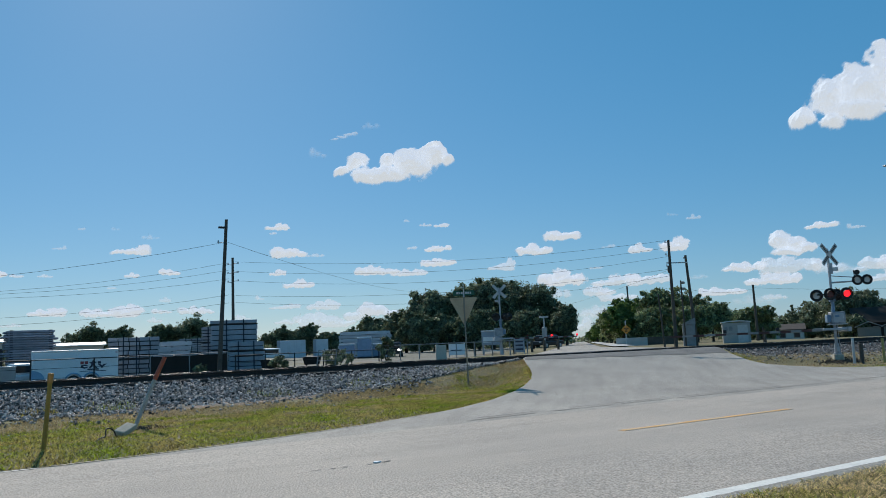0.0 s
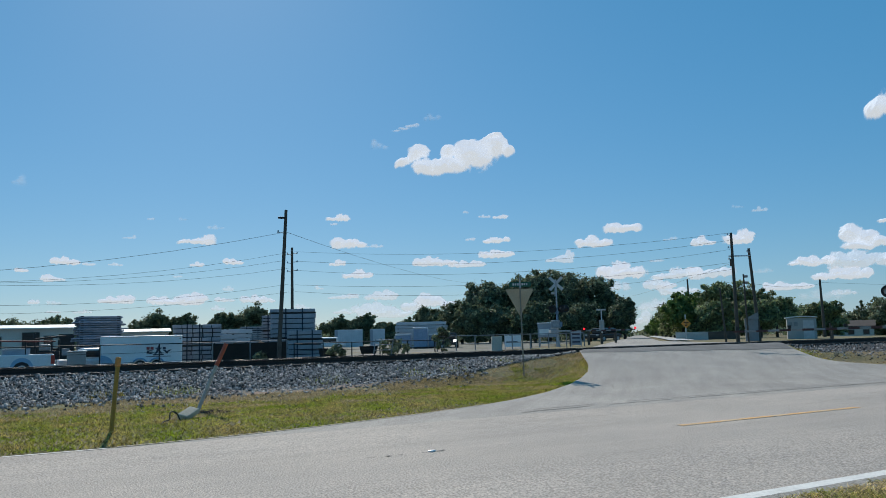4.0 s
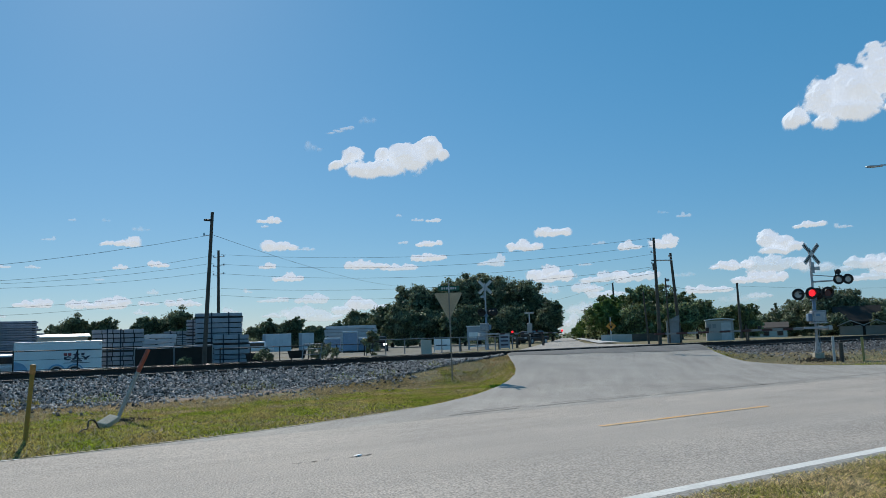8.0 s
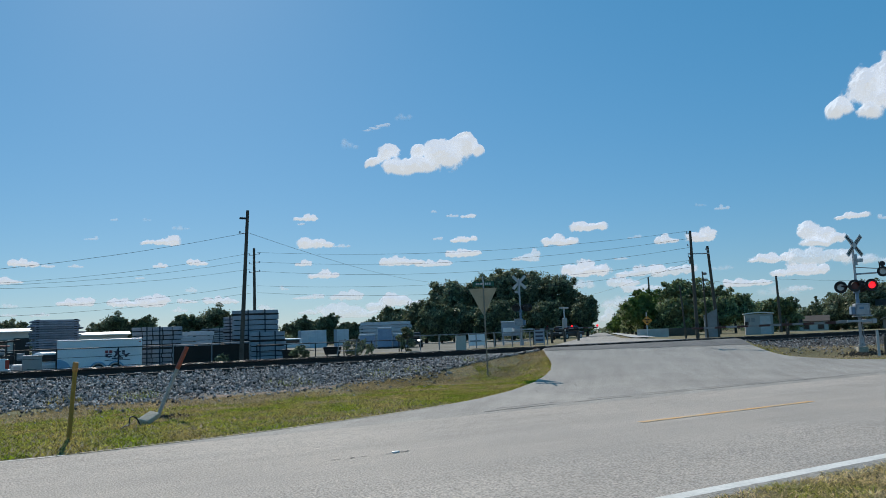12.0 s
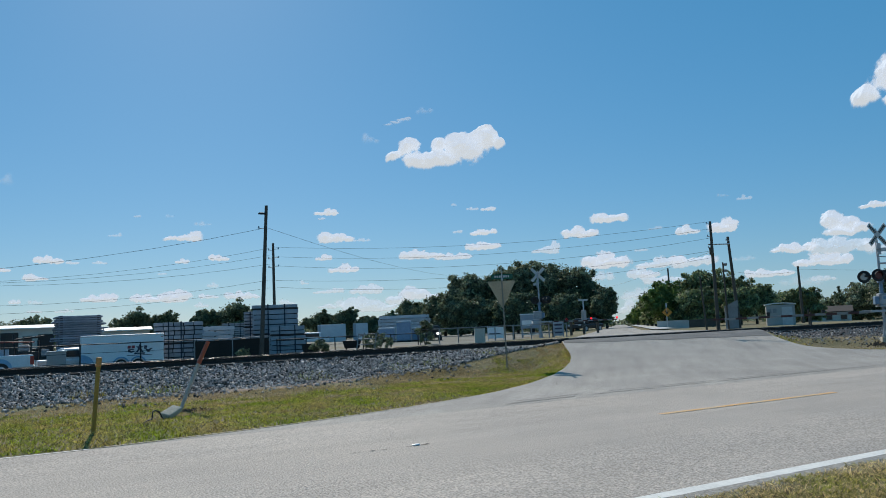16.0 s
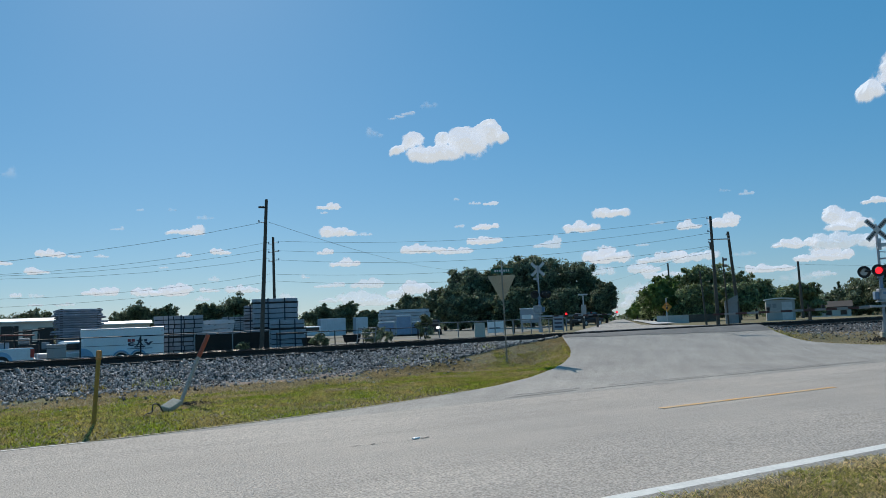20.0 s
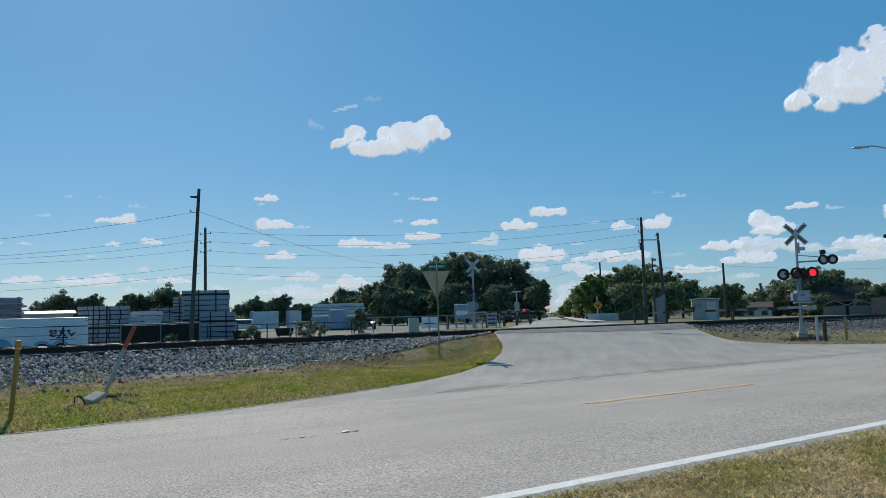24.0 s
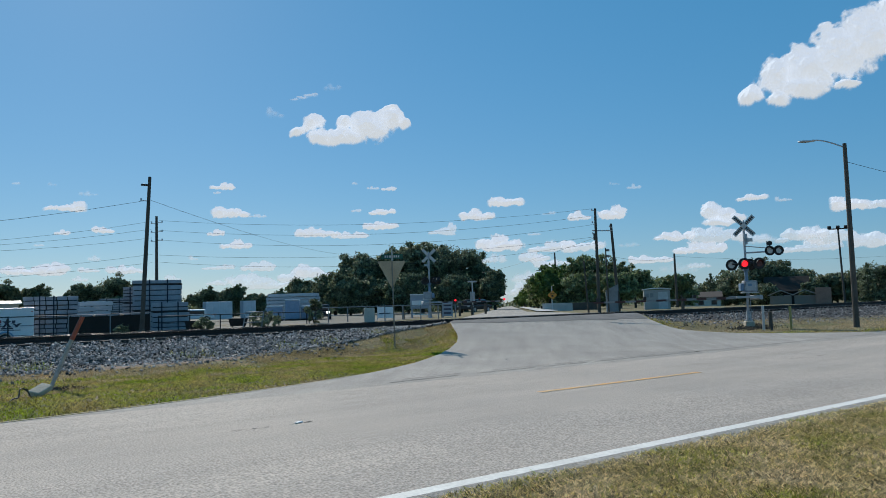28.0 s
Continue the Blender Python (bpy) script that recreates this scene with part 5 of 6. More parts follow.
def vehicle(x, y, z, turn, length, width, height, paint, label, category, boxy=False, light=False):
    v = empty(category.replace(" ", "_"), pose(x, y, z, 0, 0, turn), label, category)
    hl, hw = length / 2, width / 2
    bm = bmesh.new()
    box(bm, -hl, -hw, 0.35, hl, hw, 0.35 + 0.42 * (height - 0.35), 0.1)
    part("body", bm, paint, v)
    bm = bmesh.new()
    if boxy:
        box(bm, -hl + 1.7, -hw, 0.6, hl, hw, height, 0.05)
        part("cargo_box", bm, M_WHITE, v)
        part("cab", boxed(-hl + 0.3, -hw + 0.05, 0.6, -hl + 1.6, hw - 0.05, height * 0.8, 0.12), paint, v)
        part("windscreen", boxed(-hl + 0.25, -hw + 0.15, height * 0.5, -hl + 0.32, hw - 0.15, height * 0.74, 0.01), M_GLASS, v)
    else:
        box(bm, -hl * 0.45, -hw + 0.08, 0.7, hl * 0.6, hw - 0.08, height, 0.18)
        part("cabin", bm, paint, v)
        for s in (-1, 1):
            part("side_window", boxed(-hl * 0.35, s * (hw - 0.085) - 0.012, height * 0.64, hl * 0.5, s * (hw - 0.085) + 0.012, height * 0.9, 0.01), M_GLASS, v)
        part("windscreen", boxed(-hl * 0.45 - 0.012, -hw + 0.25, height * 0.64, -hl * 0.45 + 0.012, hw - 0.25, height * 0.9, 0.01), M_GLASS, v)
    for a in (-0.62, 0.62):
        for s in (-1, 1):
            w = part("wheel", disc(bmesh.new(), pose(a * hl, s * (hw - 0.1), 0.33, 90), 0.33, 0.22), M_BLACK, v)
            part("rim", disc(bmesh.new(), pose(a * hl, s * (hw + 0.015), 0.33, 90), 0.2, 0.02), M_GALV, w)
    for s in (-1, 1):
        part("headlight", boxed(-hl - 0.01, s * hw * 0.7 - 0.14, 0.62, -hl + 0.05, s * hw * 0.7 + 0.14, 0.78, 0.01), M_GLOW_W if light and s < 0 else M_CLEAR, v)
        part("tail_light", boxed(hl - 0.05, s * hw * 0.8 - 0.1, 0.62, hl + 0.01, s * hw * 0.8 + 0.1, 0.85, 0.01), M_RED, v)
    return v


def fence(points, h, label, screen=None, post=2.5, top=M_GALV, level=None, strands=(0.35, 0.68)):
    """A run of posts with a top rail and either wires or a dark screen."""
    x0, y0 = points[0]
    f = empty("fence", pose(x0, y0, 0), label, "fence")
    for (xa, ya), (xb, yb) in zip(points, points[1:]):
        d = math.hypot(xb - xa, yb - ya)
        n = max(1, round(d / post))
        for k in range(n + 1):
            x, y = xa + (xb - xa) * k / n, ya + (yb - ya) * k / n
            z = ground_z(x, y) if level is None else level - h
            part("post", rodded((x - x0, y - y0, z - 0.1), (x - x0, y - y0, z + h), 0.035, 0.035, 8), top, f)
            if k:
                px, py = xa + (xb - xa) * (k - 1) / n, ya + (yb - ya) * (k - 1) / n
                pz = ground_z(px, py) if level is None else level - h
                part("top_rail", rodded((px - x0, py - y0, pz + h - 0.03), (x - x0, y - y0, z + h - 0.03), 0.025, 0.025, 6), top, f)
                if screen:
                    dirv = Vector((x - px, y - py, 0)).normalized()
                    nx, ny = -dirv.y * 0.015, dirv.x * 0.015
                    vs = [(px - x0 + s * nx, py - y0 + s * ny, pz + a) for s in (-1, 1) for a in (0.05, h - 0.1)] + [(x - x0 + s * nx, y - y0 + s * ny, z + a) for s in (-1, 1) for a in (0.05, h - 0.1)]
                    quads("screen", vs, [(0, 1, 5, 4), (2, 6, 7, 3), (1, 3, 7, 5), (0, 4, 6, 2)], screen, f)
                else:
                    for q in strands:
                        part("wire_strand", rodded((px - x0, py - y0, pz + h * q), (x - x0, y - y0, z + h * q), 0.012, 0.012, 5), top, f)
    return f


def gable(name, x, y, z, w, d, h, rise, turn, wall, roof, label, windows=3, category="building"):
    b = empty(name, pose(x, y, z, 0, 0, turn), label, category)
    part("wall", boxed(-w / 2, -d / 2, -0.3, w / 2, d / 2, h, 0), wall, b)
    o = 0.4
    vs = [(-w / 2 - o, -d / 2 - o, h), (w / 2 + o, -d / 2 - o, h), (w / 2 + o, d / 2 + o, h), (-w / 2 - o, d / 2 + o, h), (-w / 2 - o, 0, h + rise), (w / 2 + o, 0, h + rise)]
    vs += [(a, c, e + 0.12) for a, c, e in vs]
    quads("roof", vs, [(0, 1, 5, 4), (2, 3, 4, 5), (6, 10, 11, 7), (8, 11, 10, 9), (0, 6, 7, 1), (2, 8, 9, 3), (1, 7, 11, 5), (5, 11, 8, 2), (0, 4, 10, 6), (4, 3, 9, 10)], roof, b)
    for k in range(windows):
        u = -w / 2 + w * (k + 0.5) / windows
        win = part("window", boxed(u - 0.6, -d / 2 - 0.05, h * 0.35, u + 0.6, -d / 2 + 0.02, h * 0.78, 0.01), M_DIM_FRAME, b)
        part("pane", boxed(u - 0.5, -d / 2 - 0.06, h * 0.38, u + 0.5, -d / 2 - 0.052, h * 0.75, 0), M_GLASS, win)
    return b


def shrub(x, y, h, w, label):
    rng = np.random.default_rng(int(x * 10))
    s = empty("shrub", pose(x, y, ground_z(x, y)), label, "shrub")
    v, f = leaf_cloud(rng, [(0, 0, h * 0.5, w / 2, w / 2, h * 0.5)], 2200, 0.07, 26)
    v[:, 2] = np.maximum(v[:, 2], 0.02)
    bulk("foliage", v, f, M_LEAF, s)
    bm = bmesh.new()
    for k in range(4):
        rod(bm, (0, 0, -0.1), (w * 0.3 * math.cos(k * 1.7), w * 0.3 * math.sin(k * 1.7), h * 0.7), 0.025, 0.01, 6)
    part("stems", bm, M_BARK, s)


def pickup():
    """A work pickup, its bed towards +x."""
    v = empty("pickup_truck", pose(-1.1, 44.4, 0.1, 0, 0, -1), "white work pickup with pale blue wheel arches and ladder rack", "pickup truck")
    part("chassis", boxed(-2.7, -0.7, 0.35, 2.75, 0.7, 0.5, 0.02), M_BLACK, v)
    part("bed", boxed(0.2, -0.98, 0.5, 2.85, 0.98, 1.1, 0.05), M_TRUCK, v)
    part("cab", boxed(-1.5, -0.95, 0.5, 0.15, 0.95, 1.75, 0.16), M_TRUCK, v)
    part("bonnet", boxed(-2.8, -0.95, 0.5, -1.45, 0.95, 1.12, 0.12), M_TRUCK, v)
    for s in (-1, 1):
        part("side_window", boxed(-1.2, s * 0.955 - 0.008, 1.2, 0.0, s * 0.955 + 0.008, 1.6, 0.005), M_GLASS, v)
        part("tail_light", boxed(2.7, s * 0.87 - 0.12, 0.62, 2.88, s * 0.87 + 0.12, 1.05, 0.02), M_RED, v)
        for u in (-2.0, 1.45):
            arch = part("wheel_arch", disc(bmesh.new(), pose(u, s * 0.96, 0.45, 90), 0.5, 0.08), M_BLUE, v, "pale blue wheel arch")
            w = part("wheel", disc(bmesh.new(), pose(u, s * 0.92, 0.37, 90), 0.38, 0.26), M_BLACK, v)
            part("rim", disc(bmesh.new(), pose(u, s * 1.055, 0.37, 90), 0.22, 0.02), M_GALV, w)
        for u in (0.4, 1.6, 2.75):
            part("rack_post", rodded((u, s * 0.9, 1.08), (u, s * 0.9, 1.72), 0.025, 0.025, 8), M_BLACK, v)
        part("rack_rail", rodded((-1.6, s * 0.9, 1.84), (2.9, s * 0.9, 1.72), 0.03, 0.03, 8), M_REDRAIL, v, "rust-red ladder rail")
    for u in np.linspace(-1.2, 2.7, 10):
        part("ladder_rung", rodded((u, -0.9, 1.83 - 0.027 * (u + 1.6)), (u, 0.9, 1.83 - 0.027 * (u + 1.6)), 0.018, 0.018, 6), M_GALV, v)
    part("bumper", boxed(2.84, -0.9, 0.42, 2.95, 0.9, 0.58, 0.02), M_GALV, v)
    part("gear_box", boxed(0.6, -0.6, 1.08, 1.8, 0.6, 1.4, 0.03), M_GREYB, v)


def build_yard():
    build_trailer()
    lumber_stack(4.35, 50.5, 0.1, 2.5, 2.0, 24, 0.132, m=M_LUMBER2, rough=0.22)
    pallet_stack(9.75, 49.3, 0.1, 2.85, 1.4, 2.62, -12, cols=5, straps=(-0.2, 0.05), lh=0.262, loose=0.05)
    pallet_stack(15.75, 46.9, 0.15, 2.15, 1.2, 2.05, -18, cols=1, straps=(-0.22, 0.2), lh=0.295, loose=0.045)
    pallet_stack(15.65, 48.9, 0.15, 2.85, 1.3, 3.45, -18, cols=1, straps=(-0.16, 0.2), lh=0.315, loose=0.045)
    pallet_stack(14.75, 51.4, 0.15, 0.9, 1.2, 3.15, -18, "tall narrow stack of blue-grey boards", cols=1, straps=(0.0,))
    for k, (x, y, w, n) in enumerate(((18.6, 80.0, 2.0, 1.3), (21.0, 79.0, 2.4, 1.6), (16.6, 78.0, 1.6, 1.2))):
        pallet_stack(x, y, ground_z(x, y), w, 1.2, n + 1.0, -15, "pale stack of concrete blocks on pallets", 2)
    lumber_stack(32.0, 63.0, ground_z(32, 63), 4.6, 1.6, 8, 0.29, -29, "long stack of pale white boards in the yard", M_PALE)
    for x, y, w, hh in ((29.5, 58.2, 1.2, 1.75), (30.7, 58.0, 1.0, 1.2), (28.3, 59.0, 1.3, 1.25)):
        w2 = empty("wrapped_pallet", pose(x, y, ground_z(x, y), 0, 0, -30), "pallet of goods wrapped in pale blue plastic", "pallet", "wrapped pallets")
        part("pallet", boxed(-w / 2, -0.5, 0, w / 2, 0.5, 0.13, 0.01), M_TIE, w2)
        part("load", boxed(-w / 2 + 0.03, -0.48, 0.131, w / 2 - 0.03, 0.48, hh - 0.1, 0.05), M_WRAP, w2)
        part("cover", boxed(-w / 2 - 0.01, -0.51, hh - 0.14, w / 2 + 0.01, 0.51, hh, 0.05), M_WRAP2, w2, "pale top cover")
    for x, y, w in ((39.0, 98.0, 3.6), (42.5, 96.6, 1.9)):
        c = empty("container", pose(x, y, 0.5, 0, 0, -22), "pale blue-white corrugated storage container", "container", "containers")
        part("shell", boxed(-w / 2, -1.2, 0.1, w / 2, 1.2, 2.5, 0.02), M_WRAP2, c)
        n = int(w / 0.3)
        for k in range(n):
            u = -w / 2 + w * (k + 0.5) / n
            part("corrugation", boxed(u - 0.07, -1.225, 0.2, u + 0.07, -1.2, 2.4, 0.008), M_WRAP2, c)
        part("base_rail", boxed(-w / 2 - 0.03, -1.25, -0.1, w / 2 + 0.03, 1.25, 0.12, 0.02), M_GALV, c)
        part("door", boxed(-w / 2 - 0.05, -1.25, 0.15, -w / 2 + 0.35, -1.21, 2.45, 0.01), M_GREYB, c)
    pickup()
    for px, py, w, hh, m in ((14.9, 60.5, 2.0, 2.4, M_PALE), (13.3, 57.6, 1.7, 2.1, M_PALE), (12.0, 58.5, 1.5, 1.9, M_LUMBER)):
        lumber_stack(px, py, ground_z(px, py), w, 1.6, round(hh / 0.34), 0.34, -10, "stack of white panels on spacers in the yard", m)
    vehicle(4.0, 46.8, 0.1, 4, 4.2, 1.7, 1.35, M_TRUCK, "white car parked behind the fence", "car")
    g = empty("pipe_frame", pose(*polar(24.1, 44.6), ground_z(*polar(24.1, 44.6)), 0, 0, -26), "pale pipe frame leaning by the yard fence", "pipe frame")
    for u in (-0.55, 0.45):
        part("upright", rodded((u, 0, -0.02), (u + 0.15, 0.25, 1.0), 0.03, 0.03, 8), M_FENCE, g)
    for q in (0.4, 0.7, 0.97):
        part("bar", rodded((-0.55 + 0.15 * q, 0.25 * q, 1.0 * q), (0.45 + 0.15 * q, 0.25 * q, 1.0 * q), 0.025, 0.025, 8), M_FENCE, g)
    g = empty("trencher", pose(*polar(2.0, 48.5), 0.1, 0, 0, -4), "dark utility machine with a lifting frame behind the pickup", "machine")
    part("body", boxed(-0.55, -0.5, 0.45, 0.5, 0.5, 1.25, 0.06), M_BLACK, g)
    part("engine_cover", boxed(-0.5, -0.45, 1.25, 0.05, 0.45, 1.62, 0.08), M_FENCE, g)
    part("seat", boxed(0.12, -0.25, 1.25, 0.5, 0.25, 1.4, 0.04), M_BLACK, g)
    part("seat_back", boxed(0.42, -0.25, 1.38, 0.52, 0.25, 1.85, 0.04), M_BLACK, g)
    for v in (-0.45, 0.45):
        part("upright", rodded((-0.6, v, 0.5), (-0.75, v, 2.25), 0.04, 0.04, 8), M_BLACK, g)
        part("boom", rodded((-0.7, v, 1.9), (0.75, v, 2.05), 0.045, 0.045, 8), M_BLACK, g)
        for u in (-0.4, 0.38):
            w = part("wheel", disc(bmesh.new(), pose(u, v * 1.15, 0.33, 90), 0.34, 0.2), M_BLACK, g)
            part("rim", disc(bmesh.new(), pose(u, v * 1.15 + math.copysign(0.105, v), 0.33, 90), 0.17, 0.02), M_GALV, w)
    part("crossbar", rodded((-0.75, -0.45, 2.22), (-0.75, 0.45, 2.22), 0.04, 0.04, 8), M_BLACK, g)
    part("bucket", boxed(0.62, -0.5, 0.95, 1.0, 0.5, 1.35, 0.04), M_FENCE, g)
    c = empty("tool_box", pose(2.85, 45.2, 0.1, 0, 0, -4), "grey metal equipment box beside the pickup", "equipment box")
    part("body", boxed(-0.45, -0.4, 0.1, 0.45, 0.4, 1.15, 0.04), M_GREYM, c)
    part("lid", boxed(-0.48, -0.43, 1.15, 0.48, 0.43, 1.22, 0.02), M_GALV, c)
    for u in (-0.38, 0.38):
        part("skid", boxed(u - 0.05, -0.4, 0, u + 0.05, 0.4, 0.1, 0.01), M_BLACK, c)
    for x, y, w, hh in ((16.2, 44.3, 0.9, 0.75), (18.6, 43.6, 1.1, 0.6)):
        b = empty("steel_bin", pose(x, y, ground_z(x, y), 0, 0, -25), "black sloping steel bin behind the fence", "bin", "steel bins")
        quads("hopper", [(-w / 2 + 0.12, -0.35, 0.15), (w / 2 - 0.12, -0.35, 0.15), (w / 2 - 0.12, 0.35, 0.15), (-w / 2 + 0.12, 0.35, 0.15), (-w / 2, -0.45, hh), (w / 2, -0.45, hh), (w / 2, 0.45, hh), (-w / 2, 0.45, hh)], [(3, 2, 1, 0), (0, 1, 5, 4), (1, 2, 6, 5), (2, 3, 7, 6), (3, 0, 4, 7), (4, 5, 6, 7)], M_BLACK, b)
        for u in (-1, 1):
            part("leg", boxed(u * w * 0.3 - 0.04, -0.3, 0, u * w * 0.3 + 0.04, 0.3, 0.16, 0.01), M_BLACK, b)
    for k, (x, y, w, hh) in enumerate(((11.2, 46.5, 2.2, 1.55), (12.9, 46.2, 1.6, 1.6))):
        vs, fs = [], []
        for j in range(9):
            for i2 in range(13):
                u, v = i2 / 6 - 1, j / 4 - 1
                r = max(0.0, 1 - u * u) * max(0.0, 1 - v * v)
                vs.append((u * w / 2, v * 0.9, hh * (r ** 0.35) * (0.9 + 0.1 * noise.noise(Vector((u * 3, v * 3, k))))))
        fs = [(j * 13 + i2, j * 13 + i2 + 1, (j + 1) * 13 + i2 + 1, (j + 1) * 13 + i2) for j in range(8) for i2 in range(12)]
        tarp = tagged(quads("tarped_pile", vs, fs, M_SCREEN, smooth=True), "pile of goods under a black tarpaulin", "pile")
        tarp.matrix_basis = pose(x, y, ground_z(x, y), 0, 0, -14)
    vehicle(*polar(20.1, 84), 0.6, -20, 4.0, 1.7, 1.35, M_TRUCK, "white car parked far back in the yard", "car")
    vehicle(*polar(40.0, 84), 0.75, 20, 4.6, 1.8, 1.4, M_DARKCAR, "dark car parked in the shade beside the far road", "car")
    vehicle(31.6, 57.5, 0.6, 62, 4.4, 1.75, 1.35, M_DARKCAR, "dark car with a lit headlight in the yard", "car", light=True)
    c = empty("control_cabinet", pose(34.1, 46.8, 0.62, 0, 0, -37), "grey crossing control cabinet on a frame", "control cabinet")
    part("body", boxed(-0.72, -0.4, 0.75, 0.72, 0.4, 1.75, 0.03), M_GREYB, c)
    part("lid", boxed(-0.76, -0.44, 1.75, 0.76, 0.44, 1.82, 0.02), M_WHITE, c)
    part("sign_panel", boxed(-0.6, -0.415, 0.95, 0.1, -0.405, 1.35, 0.0), M_WHITE, c)
    for u in (-0.62, 0.62):
        for v in (-0.3, 0.3):
            part("leg", boxed(u - 0.06, v - 0.06, -0.2, u + 0.06, v + 0.06, 0.78, 0.01), M_GREYB, c)
    part("shelf", boxed(-0.7, -0.35, 0.3, 0.7, 0.35, 0.36, 0.01), M_WHITE, c)
    fence([(9.7, 44.8), (13.6, 43.7)], 1.5, "yard fence with a black privacy screen", M_SCREEN, 2.0, M_FENCE)
    fence([(-8, 43.0), (9.8, 44.8)], 1.5, "dark chain-link yard fence", None, 3.0, M_BLACK)
    fence([(14.0, 43.6), (21.9, 41.4)], 1.15, "low dark metal yard fence", None, 1.6, M_BLACK, 1.42, (0.3, 0.62))
    fence([(22.0, 41.3), (31.0, 38.8)], 1.02, "galvanized pipe fence beside the crossing", None, 1.15, M_FENCE, 1.63, (0.5,))
    q = tagged(part("utility_box", boxed(-0.28, -0.25, -0.1, 0.28, 0.25, 0.95, 0.02), M_WALL), "beige electrical cabinet beside the track", "electrical cabinet")
    q.matrix_basis = pose(22.5, 35.5, 0.55, 0, 0, -30)
    s = empty("banner_sign", pose(27.5, 41.5, 0.6, 0, 0, -38), "small white roadside banner on posts", "sign")
    part("banner", boxed(-0.5, -0.01, 0.25, 0.5, 0.01, 0.95, 0.005), M_WHITE, s)
    part("lettering_bar", boxed(-0.4, -0.016, 0.5, 0.3, -0.011, 0.58), M_INK, s)
    for u in (-0.5, 0.5):
        part("post", rodded((u, 0.03, -0.1), (u, 0.03, 1.05), 0.03, 0.03, 8), M_GALV, s)
    s = empty("notice_board", pose(31.0, 39.6, 0.7, 0, 0, -38), "white notice board with dark lines beside the crossing", "sign")
    part("board", boxed(-0.33, -0.01, 0.15, 0.33, 0.01, 1.0, 0.005), M_GREYB, s)
    for zz in (0.3, 0.55, 0.78):
        part("lettering_bar", boxed(-0.24, -0.016, zz, 0.24, -0.011, zz + 0.1), M_INK, s)
    for u in (-0.3, 0.3):
        part("post", rodded((u, 0.03, -0.1), (u, 0.03, 0.3), 0.03, 0.03, 8), M_GALV, s)
    s = empty("signal_post", pose(35.3, 42.2, 0.75), "slim white signal post with a crossbar on top", "signal post")
    part("pole", rodded((0, 0, -0.1), (0, 0, 2.4), 0.05, 0.045, 10), M_GALV, s)
    part("housing", boxed(-0.14, -0.12, 0.95, 0.14, 0.12, 1.7, 0.03), M_GREYM, s)
    part("crossbar", boxed(-0.32, -0.05, 2.36, 0.32, 0.05, 2.46, 0.01, m=pose(0, 0, 0, 0, 0, -40)), M_GALV, s)
    for x, y, hh, ww, lab in ((*polar(25.0, 45.5), 0.95, 1.7, "straggly grey-green shrub by the yard fence"), (*polar(28.4, 46.5), 1.4, 1.0, "small bushy palm by the yard fence"), (12.0, 43.4, 0.9, 0.8, "small weed against the screened fence"), (16.3, 43.0, 0.9, 1.0, "straggly green shrub by the yard fence")):
        shrub(x, y, hh, ww, lab)
    for x, y, hh in ((32.9, 42.6, 0.8), (34.2, 42.3, 0.9), (34.9, 41.8, 0.75), (36.3, 42.0, 0.8), (30.2, 43.4, 0.8)):
        b = tagged(part("bollard", rodded((0, 0, -0.2), (0, 0, hh), 0.09, 0.09, 10), M_POLE), "short dark wooden bollard beside the crossing", "bollard", "bollards")
        b.matrix_basis = pose(x, y, ground_z(x, y))
    gable("warehouse", -7.5, 122, 0.2, 29, 16, 3.9, 0.6, -2, M_SHADEWALL, M_ROOF, "long low warehouse with a white metal roof", 5)
    gable("warehouse", 16.5, 125, 0.2, 7.5, 14, 3.3, 0.5, -8, M_SHADEWALL, M_ROOF, "low warehouse with a white metal roof", 2)


def dock_doors():
    for x, w, top, m, lab in ((1.8, 2.0, 3.35, M_SHINGLE, "brown roller door of the warehouse"), (5.9, 1.8, 3.05, M_BLACK, "dark open loading door of the warehouse")):
        d = tagged(part("warehouse_door", boxed(-w / 2, -0.06, -0.2, w / 2, 0.06, top, 0.02), m), lab, "door", "loading doors")
        d.matrix_basis = pose(x, 113.85 - 0.035 * (x + 7.5), 0.3, 0, 0, -2)


